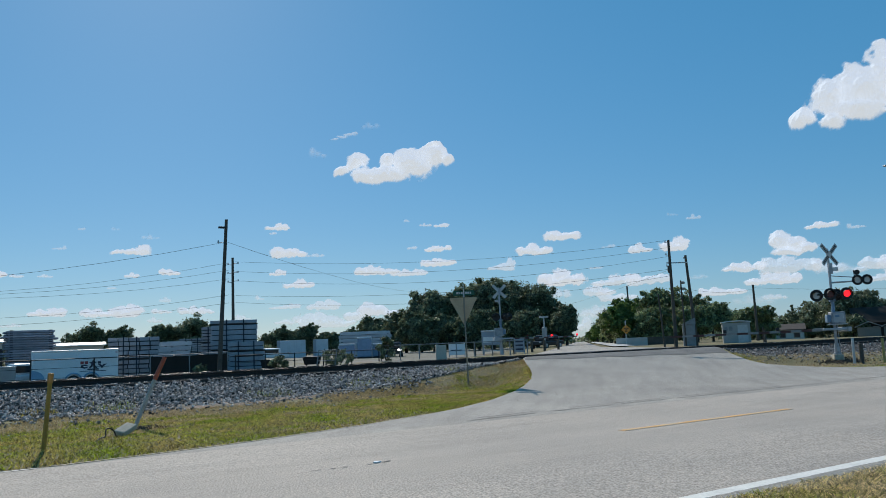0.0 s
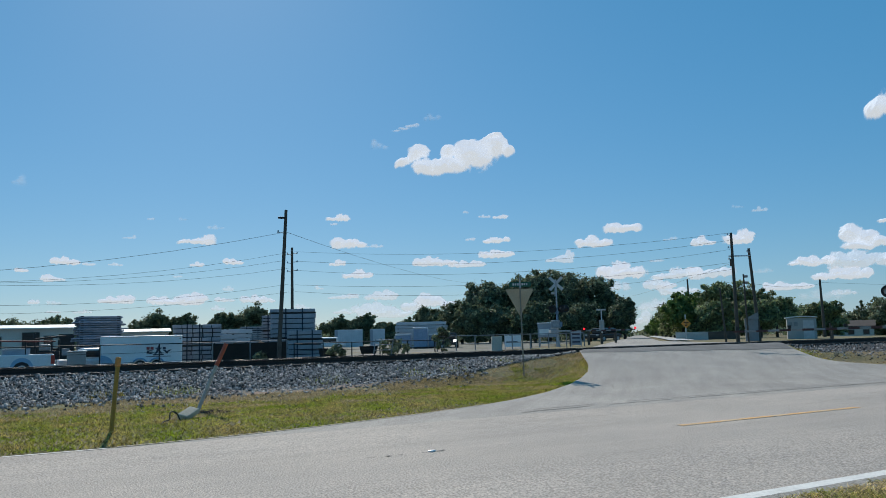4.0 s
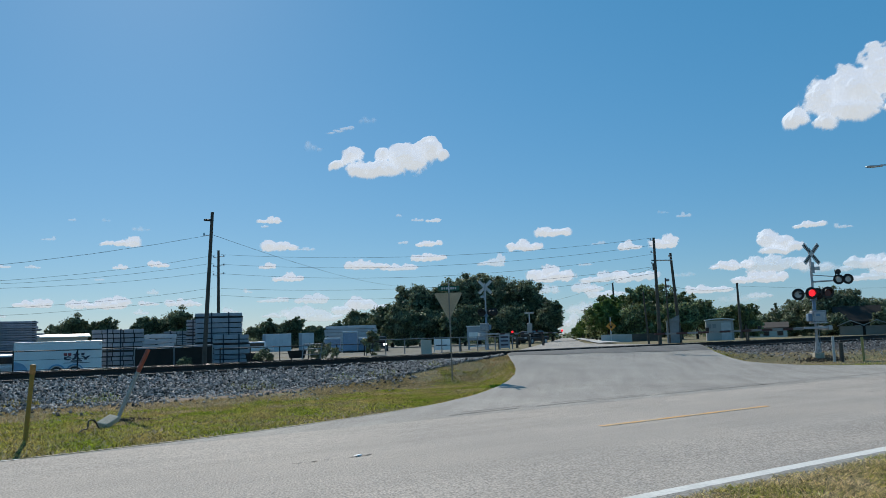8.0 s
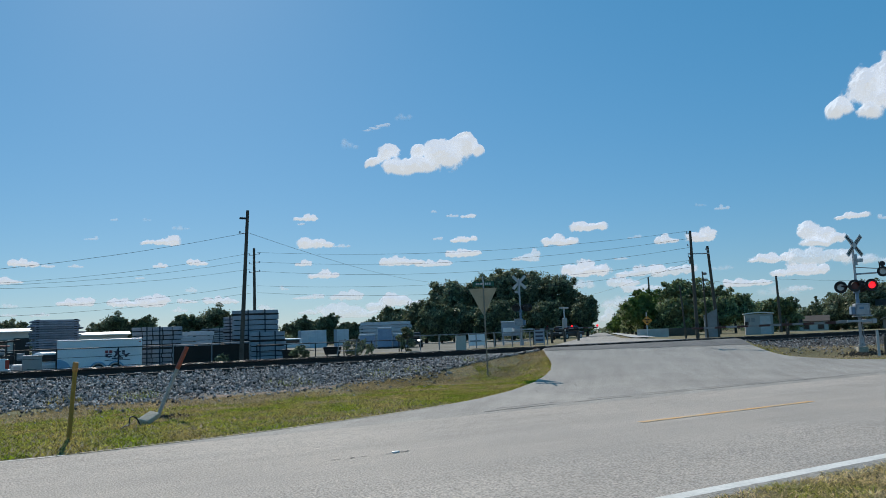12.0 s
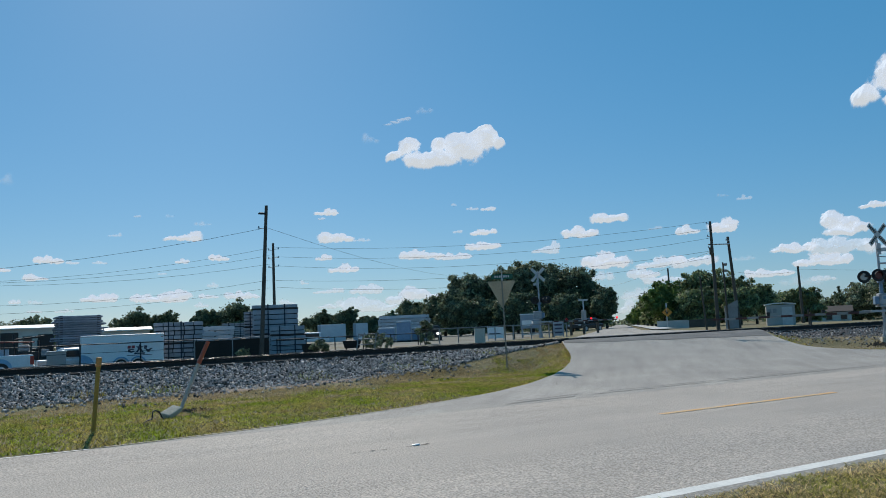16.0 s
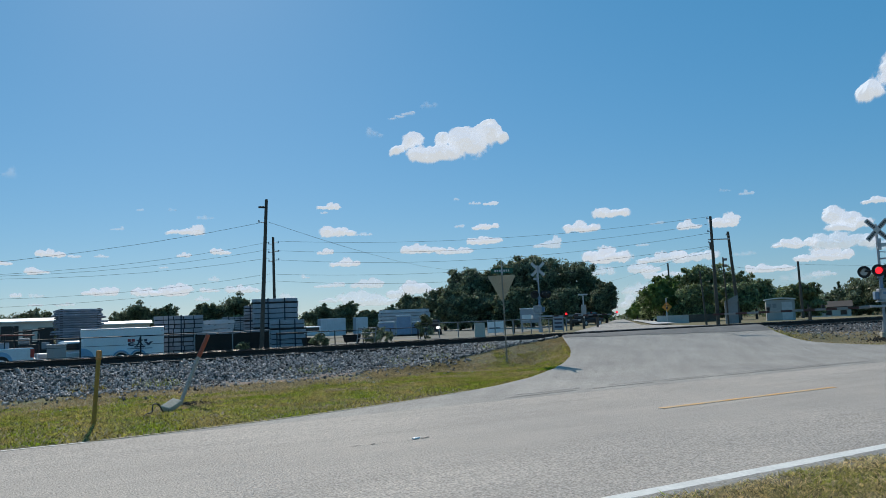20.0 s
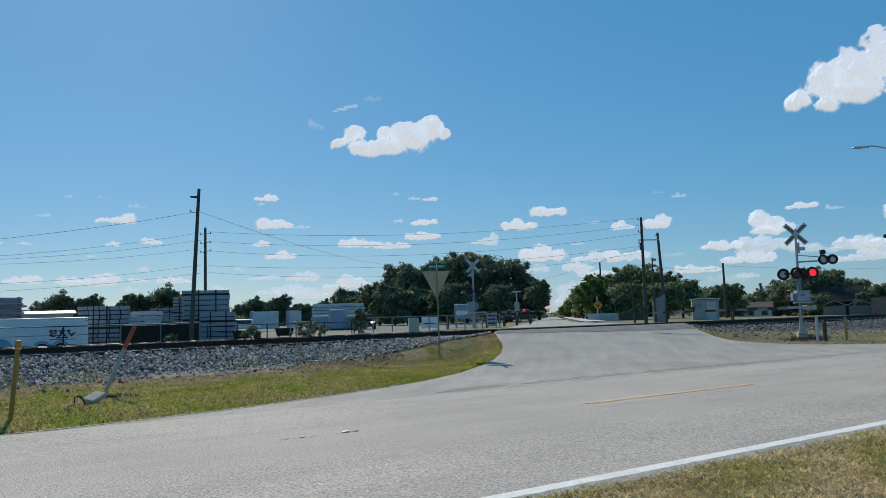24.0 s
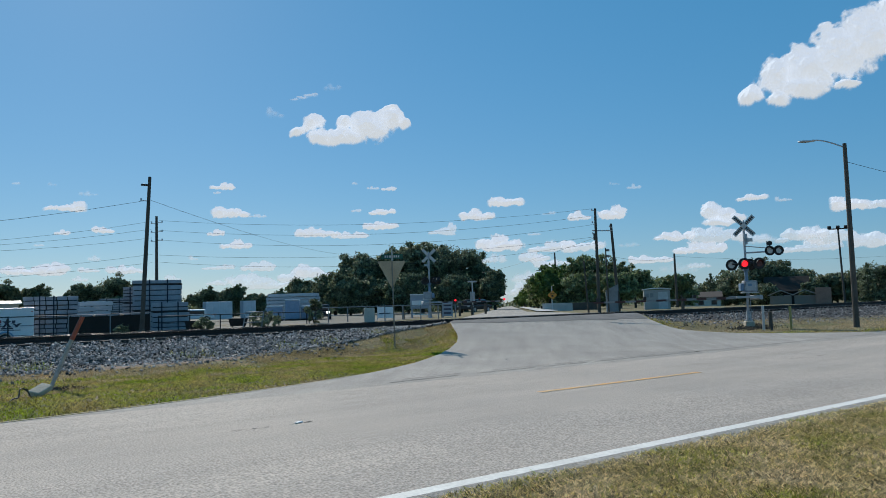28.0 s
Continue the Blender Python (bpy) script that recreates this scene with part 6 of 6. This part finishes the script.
def build_right():
    b = empty("relay_house", pose(57.4, 43.3, 0.45, 0, 0, -50), "grey metal railway signal relay house beside the track", "relay house")
    part("body", boxed(-1.1, -0.9, 0, 1.1, 0.9, 1.95, 0.02), M_GREYM, b)
    vs = [(x, y, z + 0.1 * (1 - (x / 1.2) ** 2)) for x in np.linspace(-1.2, 1.2, 9) for y, z in ((-1.0, 1.95), (1.0, 1.95), (1.0, 2.03), (-1.0, 2.03))]
    quads("roof", vs, [(4 * i + j, 4 * i + (j + 1) % 4, 4 * i + 4 + (j + 1) % 4, 4 * i + 4 + j) for i in range(8) for j in range(4)] + [(3, 2, 1, 0), (32, 33, 34, 35)], M_ROOF, b)
    part("step", boxed(0.1, -1.25, -0.3, 0.9, -0.95, 0.0, 0.02), M_CONCRETE, b)
    part("door_handle", boxed(0.74, -0.955, 0.9, 0.8, -0.931, 1.05, 0.005), M_BLACK, b)
    for u in (-0.85, -0.45):
        part("louvre", boxed(u - 0.15, -0.92, 1.3, u + 0.15, -0.9, 1.65, 0.005), M_FENCE, b)
    part("door", boxed(0.1, -0.93, 0.1, 0.9, -0.9, 1.75, 0.01), M_GALV, b)
    gable("house", *polar(55.9, 170), -0.5, 7.6, 7, 2.3, 1.1, -56, M_PALEWALL, M_SHINGLE, "low pale house with a brown shingle roof", 3, "house")
    gable("house", *polar(61.4, 182), -0.5, 8.0, 8, 3.0, 3.2, -61, M_DARKROOF, M_DARKROOF, "house with a steep dark brown roof", 3, "house")
    for az in (61.0, 62.5):
        gable("carport", *polar(az, 162), -0.5, 6.0, 3.7, 2.2, 0.95, 90 - az, M_DIMWALL, M_GREYROOF, "open-fronted shed with a pale grey gable roof", 0, "shed")
    w = tagged(part("brick_wall", boxed(-1.3, -0.15, -0.2, 1.3, 0.15, 3.5, 0.02), M_BRICK), "red-brown brick wall beside the sheds", "wall")
    w.matrix_basis = pose(*polar(63.6, 158), -0.5, 0, 0, -63)
    for k, (x, yy, w, hh, t, m, lab) in enumerate(((57.5, 55.5, 3.0, 1.0, -46, M_CONCRETE, "low grey concrete block wall beside the far road"), (63.0, 57.0, 3.2, 1.0, -48, M_POLE, "weathered dark wooden fence panel"))):
        w2 = tagged(part("low_wall", boxed(-w / 2, -0.1, -0.3, w / 2, 0.1, hh, 0.02), m), lab, "wall")
        w2.matrix_basis = pose(x, yy, 0.5, 0, 0, t)
    lp = empty("floodlight_pole", pose(56.1, 26.3, 0.5), "slim pole with three floodlights on top", "floodlight pole")
    part("pole", rodded((0, 0, -0.2), (-0.15, 0.1, 5.7), 0.085, 0.055, 10), M_POLE, lp)
    part("crossbar", boxed(-0.6, -0.04, 5.6, 0.6, 0.04, 5.68, 0.01, m=pose(-0.15, 0.1, 0, 0, 0, -64)), M_BLACK, lp)
    for u in (-0.55, 0, 0.5):
        part("floodlight", boxed(-0.12, -0.12, -0.09, 0.12, 0.12, 0.09, 0.03, m=pose(-0.15, 0.1, 5.75, 0, 0, -64) @ pose(u, -0.1, 0, 25)), M_BLACK, lp)
    fl = empty("lamp_pole", pose(45.7, 38.8, 0.6), "slim pole with two stacked lamps", "lamp pole")
    part("pole", rodded((0, 0, -0.2), (-0.1, 0, 4.9), 0.07, 0.05, 10), M_POLE, fl)
    for z in (4.75, 4.3):
        part("lamp", boxed(-0.14, -0.12, -0.08, 0.14, 0.12, 0.08, 0.04, m=pose(0.12, 0, z, 20, 0, -40)), M_FENCE, fl)
    k = empty("equipment_cabinet", pose(47.5, 40.0, 0.6, 0, 0, -48), "tall grey metal equipment cabinet with a sloping roof", "equipment cabinet")
    part("body", boxed(-0.45, -0.4, -0.1, 0.45, 0.4, 1.7, 0.02), M_FENCE, k)
    quads("roof", [(-0.5, -0.45, 1.7), (0.5, -0.45, 1.7), (0.5, 0.45, 1.7), (-0.5, 0.45, 1.7), (-0.5, -0.45, 1.74), (0.5, -0.45, 2.2), (0.5, 0.45, 2.2), (-0.5, 0.45, 1.74)], [(0, 3, 2, 1), (4, 5, 6, 7), (0, 1, 5, 4), (1, 2, 6, 5), (2, 3, 7, 6), (3, 0, 4, 7)], M_FENCE, k)
    for x, y in ((44.8, 40.0),):
        p = wooden_pole(x, y, 0.6, 4.0, 0.08, -0.1, 0.2, M_POLE, "slim wooden post behind the crossing")


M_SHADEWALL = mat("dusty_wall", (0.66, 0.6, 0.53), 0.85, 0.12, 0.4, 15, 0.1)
M_DIMWALL = mat("dim_wall", (0.24, 0.21, 0.18), 0.85, 0.1, 0.5, 15, 0.1)
M_GREYB = mat("pale_blue_grey", (0.34, 0.38, 0.44), 0.5, 0.1, 1, 20, 0.05)
M_PALEWALL = mat("pale_wall", (0.55, 0.53, 0.48), 0.85, 0.1, 0.5, 15, 0.1)
M_GREYROOF = mat("grey_roof", (0.42, 0.42, 0.42), 0.8, 0.15, 0.6, 8, 0.1)
M_GREYM = mat("grey_metal", (0.37, 0.365, 0.355), 0.5, 0.08, 1, 20, 0.05)


# ---- clouds ----
def cloud_material():
    """Bright vapour: sunlit relief, an even emission in place of light scattered inside it, thinning at the rim."""
    m = bpy.data.materials.new("cloud_vapour")
    m.use_nodes = True
    n, l = m.node_tree.nodes, m.node_tree.links
    n.remove(n["Principled BSDF"])
    att, tp, df, em = n.new("ShaderNodeAttribute"), n.new("ShaderNodeBsdfTransparent"), n.new("ShaderNodeBsdfDiffuse"), n.new("ShaderNodeEmission")
    both, mix = n.new("ShaderNodeAddShader"), n.new("ShaderNodeMixShader")
    att.attribute_name = "vapour"
    df.inputs["Color"].default_value = (0.3, 0.355, 0.42, 1)
    em.inputs["Color"].default_value, em.inputs["Strength"].default_value = (0.88, 0.93, 1.0, 1), 0.68
    for a, b in ((df.outputs[0], both.inputs[0]), (em.outputs[0], both.inputs[1]), (att.outputs["Fac"], mix.inputs[0]), (tp.outputs[0], mix.inputs[1]), (both.outputs[0], mix.inputs[2]), (mix.outputs[0], n["Material Output"].inputs[0])):
        l.new(a, b)
    return m


M_CLOUD = cloud_material()
CLOUDS = []
GRAIN = np.random.default_rng(77).random((256, 256))


def billow(x, y, octaves=5, rough=0.55):
    """Layered value noise over two arrays, about 0 to 1."""
    total, amp, norm = 0, 1.0, 0
    for k in range(octaves):
        i, j = np.floor(x).astype(int), np.floor(y).astype(int)
        u, v = x - i, y - j
        u, v = u * u * (3 - 2 * u), v * v * (3 - 2 * v)
        g = [GRAIN[(i + a) & 255, (j + b) & 255] for a in (0, 1) for b in (0, 1)]
        total = total + amp * ((g[0] * (1 - v) + g[1] * v) * (1 - u) + (g[2] * (1 - v) + g[3] * v) * u)
        norm += amp
        x, y, amp = x * 2.03 + 17.3, y * 2.03 + 5.1, amp * rough
    return total / norm


def cloud(az, el, wide, high, seed, thick=1.0, lobes=None):
    """A cloud az degrees right of +y and el degrees up, wide and high in degrees, at the height at which all drift.
    lobes: its billows in degrees from its middle (x, y, half width, half height)."""
    d = min(190 / math.tan(radians(max(el, 0.5))), 4300)
    rng = random.Random(seed)
    if lobes is None:
        n = max(2, min(6, round(0.8 + 0.9 * wide / high)))
        peak = rng.uniform(-0.3, 0.3)
        lobes = [(0, -0.2 * high, 0.5 * wide, 0.3 * high)]
        for k in range(n):
            x = wide * (-0.36 + 0.72 * (k + rng.uniform(-0.3, 0.3)) / max(1, n - 1))
            ry = high * max(0.18, (0.58 - 0.6 * abs(x / wide - peak)) * rng.uniform(0.7, 1.15))
            lobes.append((x, -0.42 * high + 0.75 * ry, max(0.85 * wide / n, 0.9 * ry) * rng.uniform(0.7, 1.1), ry))
    floor_y = min(b - 0.85 * rb for a, b, ra, rb in lobes)
    size = min(2.6, max(0.3, high))
    mx, my = wide / 2 + 0.3 * size + 0.08, high / 2 + 0.3 * size + 0.05
    nx, ny = min(230, max(20, round(2 * mx / 0.032))), min(130, max(14, round(2 * my / 0.032)))
    u, v = np.meshgrid(np.linspace(-1, 1, nx + 1), np.linspace(-1, 1, ny + 1))
    X, Y = u * mx, v * my
    f = 1.5 / size
    ox, oy = seed * 13.7, seed * 5.9
    wx = X + 0.34 * size * (billow(X * f + ox, Y * f + oy) - 0.5)
    wy = Y + 0.30 * size * (billow(X * f + ox + 40, Y * f + oy + 9) - 0.5)
    q = np.max([1 - np.sqrt(((wx - a) / ra) ** 2 + ((wy - b) / rb) ** 2) for a, b, ra, rb in lobes], axis=0)
    fine = billow(X * f * 2.6 + oy, Y * f * 2.6 + ox, 4, 0.6) - 0.5
    q = q - np.maximum(0, (floor_y - Y) / (0.35 * size))
    dens = q + 0.66 * fine - 0.04
    rim = 0.24 + 0.3 * (thick < 0.65) + 0.5 * (thick < 0.4)
    alpha = np.clip(dens / rim, 0, 1)
    alpha = alpha * alpha * (3 - 2 * alpha) * thick * np.clip(6 * (1 - np.maximum(abs(u), abs(v))), 0, 1)
    soft = np.clip(q + 0.25 * fine + 0.12, 0, 1.5)
    lump = (soft ** 0.8) * 0.62 * size + 0.3 * size * fine * np.clip(dens, 0, 0.5)
    deg = d * math.pi / 180
    co = np.stack([X * deg, -lump * deg, Y * deg / math.cos(radians(el)) ** 2], -1).reshape(-1, 3)
    at = np.arange((nx + 1) * (ny + 1)).reshape(ny + 1, nx + 1)
    faces = np.stack([at[:-1, :-1], at[:-1, 1:], at[1:, 1:], at[1:, :-1]], -1).reshape(-1, 4)
    ob = bulk("cloud", co, faces, M_CLOUD)
    ob.data.polygons.foreach_set("use_smooth", [True] * len(ob.data.polygons))
    ob.data.attributes.new("vapour", "FLOAT", "POINT").data.foreach_set("value", alpha.reshape(-1).astype(np.float32))
    tagged(ob, "thin white wisp of cloud in a blue sky" if thick < 0.65 else "white fair-weather cumulus cloud drifting in a blue sky", "cloud", "clouds")
    x, y = polar(az, d)
    z = 1.4 + d * math.tan(radians(el))
    ob.matrix_basis = pose(x, y, z, 0, 0, -az)
    CLOUDS.append((ob, (x, y, z), -az))
    return ob


def build_clouds():
    cloud(29.4, 13.47, 8.7, 3.1, 1, 1, [(-2.74, -0.1, 0.9, 0.75), (-3.85, -0.65, 0.75, 0.42), (-2.0, -0.95, 1.3, 0.6), (-0.5, -0.1, 0.75, 0.7), (-0.6, -0.9, 2.1, 0.62), (1.3, -0.2, 1.95, 1.2), (3.05, 0.3, 1.2, 1.05), (2.9, 0.95, 0.7, 0.4), (3.8, 0.0, 0.65, 0.6)])
    cloud(62.36, 15.49, 12.0, 6.4, 2, 1, [(-3.9, -1.6, 0.95, 0.78), (-2.2, -0.6, 1.45, 1.6), (-0.3, -0.2, 2.1, 1.9), (1.7, 0.5, 2.4, 2.1), (3.7, 1.2, 2.4, 2.3), (5.4, 1.8, 1.8, 1.9), (-2.2, -1.95, 1.1, 0.6), (-0.6, -1.3, 1.9, 0.9), (1.9, -1.5, 0.9, 0.35)])
    cloud(25.85, 15.38, 2.2, 0.7, 3, 0.5, [(-0.7, -0.2, 0.5, 0.09), (-0.2, -0.04, 0.6, 0.1), (0.35, 0.12, 0.6, 0.13), (0.75, 0.25, 0.3, 0.1)])
    cloud(2.65, 5.80, 1.62, 0.63, 11, 1.0)
    cloud(4.05, 5.62, 0.74, 0.26, 12, 0.7)
    cloud(0.16, 5.15, 0.79, 0.32, 13, 1.0)
    cloud(1.98, 4.65, 1.23, 0.51, 14, 0.95)
    cloud(10.95, 7.38, 2.14, 0.78, 15, 1.0)
    cloud(12.19, 8.28, 1.14, 0.47, 16, 0.35)
    cloud(9.91, 8.80, 0.48, 0.35, 17, 0.25)
    cloud(13.48, 5.89, 1.34, 0.64, 18, 1.0)
    cloud(11.05, 5.66, 0.97, 0.39, 19, 0.9)
    cloud(5.55, 5.61, 0.48, 0.26, 20, 0.6)
    cloud(5.97, 5.59, 0.42, 0.23, 21, 0.6)
    cloud(6.59, 7.47, 0.78, 0.27, 22, 0.45)
    cloud(7.84, 8.76, 0.58, 0.23, 23, 0.4)
    cloud(5.87, 3.29, 2.31, 0.75, 24, 0.95)
    cloud(8.68, 3.18, 2.01, 0.69, 25, 0.95)
    cloud(10.49, 3.29, 2.65, 1.01, 26, 0.95)
    cloud(0.93, 3.11, 0.70, 0.36, 27, 0.8)
    cloud(2.15, 3.08, 0.84, 0.36, 28, 0.5)
    cloud(2.11, 2.47, 0.91, 0.29, 29, 0.6)
    cloud(3.84, 2.45, 1.13, 0.30, 30, 0.6)
    cloud(12.96, 3.22, 1.06, 0.47, 31, 0.8)
    cloud(15.26, 3.23, 2.17, 0.72, 32, 0.85)
    cloud(13.17, 3.94, 0.84, 0.36, 33, 0.5)
    cloud(9.77, 4.82, 0.62, 0.23, 34, 0.5)
    cloud(12.47, 2.57, 0.90, 0.39, 35, 0.6)
    cloud(18.32, 2.58, 1.03, 0.44, 36, 0.6)
    cloud(20.92, 9.01, 1.51, 0.61, 37, 1.0)
    cloud(20.56, 8.55, 0.57, 0.24, 38, 0.6)
    cloud(21.63, 7.30, 2.00, 1.23, 39, 1.0)
    cloud(20.85, 5.70, 1.42, 0.45, 40, 0.95)
    cloud(22.38, 4.88, 1.96, 0.70, 41, 1.0)
    cloud(23.56, 6.91, 1.32, 0.33, 42, 0.5)
    cloud(27.92, 5.74, 3.32, 0.87, 43, 0.95)
    cloud(30.22, 5.50, 2.90, 0.66, 44, 0.9)
    cloud(32.53, 6.24, 2.40, 1.03, 45, 1.0)
    cloud(32.47, 7.21, 1.66, 0.74, 46, 1.0)
    cloud(31.64, 8.89, 0.96, 0.29, 47, 0.6)
    cloud(32.84, 8.83, 1.00, 0.37, 48, 0.85)
    cloud(30.31, 9.27, 0.33, 0.33, 49, 0.45)
    cloud(30.62, 7.28, 0.58, 0.37, 50, 0.6)
    cloud(39.56, 6.78, 2.30, 1.02, 51, 1.0)
    cloud(37.23, 5.67, 1.88, 0.82, 52, 0.7)
    cloud(23.97, 3.30, 2.62, 0.78, 53, 0.75)
    cloud(21.28, 3.30, 2.10, 0.41, 54, 0.7)
    cloud(24.12, 2.29, 4.00, 1.31, 55, 0.65)
    cloud(21.44, 2.32, 1.53, 0.81, 56, 0.6)
    cloud(27.90, 3.06, 2.23, 1.52, 57, 0.85)
    cloud(26.55, 2.68, 1.48, 1.32, 58, 0.75)
    cloud(19.46, 3.94, 0.52, 0.32, 59, 0.6)
    cloud(41.60, 7.79, 2.07, 1.17, 60, 1.0)
    cloud(41.48, 4.62, 3.22, 1.41, 61, 1.0)
    cloud(45.26, 4.29, 3.04, 1.07, 62, 0.85)
    cloud(47.12, 6.33, 1.48, 0.71, 63, 0.9)
    cloud(49.52, 6.47, 1.77, 1.05, 64, 1.0)
    cloud(47.51, 4.28, 2.48, 1.34, 65, 0.8)
    cloud(44.00, 3.59, 1.87, 0.96, 66, 0.75)
    cloud(45.17, 3.12, 2.61, 0.95, 67, 0.75)
    cloud(43.45, 2.02, 1.95, 1.12, 68, 0.6)
    cloud(42.54, 1.22, 1.49, 1.20, 69, 0.6)
    cloud(40.75, 3.47, 2.71, 0.81, 70, 0.6)
    cloud(50.91, 8.25, 1.09, 0.35, 71, 0.45)
    cloud(49.43, 8.56, 0.81, 0.27, 72, 0.25)
    cloud(52.38, 3.04, 3.39, 0.76, 73, 0.9)
    cloud(53.74, 4.61, 2.80, 0.91, 74, 0.95)
    cloud(55.70, 3.66, 3.55, 0.96, 75, 0.95)
    cloud(56.57, 4.74, 3.84, 1.77, 76, 0.72)
    cloud(57.07, 5.9, 3.2, 1.9, 94, 0.95, [(-0.75, 0.15, 0.75, 0.75), (0.1, -0.1, 0.9, 0.6), (0.9, -0.35, 0.8, 0.4), (-0.2, -0.55, 1.4, 0.3)])
    cloud(58.91, 6.99, 1.71, 0.68, 77, 0.95)
    cloud(44.92, 6.65, 0.97, 0.28, 78, 0.4)
    cloud(43.92, 5.17, 0.94, 0.32, 79, 0.5)
    cloud(55.66, 2.41, 1.54, 0.48, 80, 0.6)
    cloud(50.78, 4.10, 1.66, 0.50, 81, 0.35)
    cloud(23.83, 14.29, 0.92, 0.97, 82, 0.3)
    cloud(27.81, 16.17, 1.44, 0.72, 83, 0.2)
    cloud(61.99, 4.44, 2.65, 1.42, 84, 0.7)
    cloud(63.52, 4.26, 2.38, 1.85, 85, 0.75)
    cloud(62.70, 3.37, 3.69, 0.89, 86, 0.7)
    cloud(65.08, 6.15, 1.80, 1.38, 87, 1.0)
    cloud(66.40, 5.99, 1.19, 1.00, 88, 0.8)
    cloud(60.85, 6.66, 0.97, 0.38, 89, 0.5)
    cloud(66.44, 3.83, 2.20, 1.65, 90, 0.8)
    cloud(59.69, 4.28, 2.46, 1.45, 91, 0.6)
    cloud(54.23, 2.26, 2.64, 0.79, 92, 0.35)
    cloud(-0.33, 10.96, 0.76, 1.07, 93, 0.25)


build_ground()
build_roads()
build_track()
build_ballast()
build_grass()
build_trees()
build_poles()
SIGNAL_R, TIPS_R, BUCK_R = crossing_signal(32.55, 19.55, 0.36, -42.5, (25.8, 22.7, 1.42), "silver railway crossing signal with crossbuck, red lamps and lowered gate", 1.0, (0.3, 0.65, 0.97))
SIGNAL_F, TIPS_F, BUCK_F = crossing_signal(32.3, 43.2, 0.66, 137.5, (37.1, 40.9, 1.74), "far railway crossing signal with crossbuck and lowered gate", 0.0, (0.255, 0.62, 1.0))
build_signs()
build_yard()
build_right()
dock_doors()
build_clouds()


def lit_lens(parent, m, r):
    """The glowing element of a lamp; it comes forward through the lens while the lamp is lit."""
    ob = part("lit_element", disc(bmesh.new(), pose(0, 0, 0, 90), r, 0.012), M_GLOW, parent, "glowing red lamp element")
    ob.matrix_basis = m
    return ob


BLINK = []
for parent, m, right in LAMPS[:2]:
    BLINK.append((lit_lens(parent, m, 0.145), m, right))
for k, p in enumerate(TIPS_F):
    m = Matrix.Translation(p) @ pose(0, 0, 0, 0, 0, -38)
    if k < 2:
        BLINK.append((lit_lens(SIGNAL_F, m @ pose(0, -0.09, 0), 0.07), m @ pose(0, -0.045, 0), k == 1))
    else:
        lit_lens(SIGNAL_F, m @ pose(0, -0.085, 0), 0.07)


def motions():
    half, first = 0.5398, 0.51       # seconds between changes; the right-hand lamps go out first at this time
    for ob, m, right in BLINK:
        on, off = m @ pose(0, -0.045, 0), m @ pose(0, 0.03, 0)
        rows = []
        t, lit = first - half, not right
        rows = [(0.0, on if right else off)]
        k = 0
        while first + k * half < 27.95:
            t = first + k * half
            before, after = ((on, off) if (k % 2 == 0) == right else (off, on))
            rows += [(t - 0.012, before), (t + 0.012, after)]
            k += 1
        rows.append((28.0, rows[-1][1]))
        walk(ob, rows)
    # the near crossbuck swings slowly on its loose hub
    hub = BUCK_R.matrix_basis.translation
    swing = ((0, -12), (5.5, -14), (11, -11), (13.5, -12), (16, -15), (18, -18), (19.5, -26), (20.3, -42), (21, -52), (24.5, -53), (25.5, -50), (26.5, -43), (28, -51))
    walk(BUCK_R, [(t, Matrix.Translation(hub) @ pose(0, 0, 0, 0, 0, a)) for t, a in swing])
    wind = Vector((25.0, -6.0, 0.0)) / 28.0
    for ob, p, turn in CLOUDS:
        walk(ob, [(t, pose(p[0] + wind.x * t, p[1] + wind.y * t, p[2], 0, 0, turn)) for t in range(0, 29, 7)])


motions()
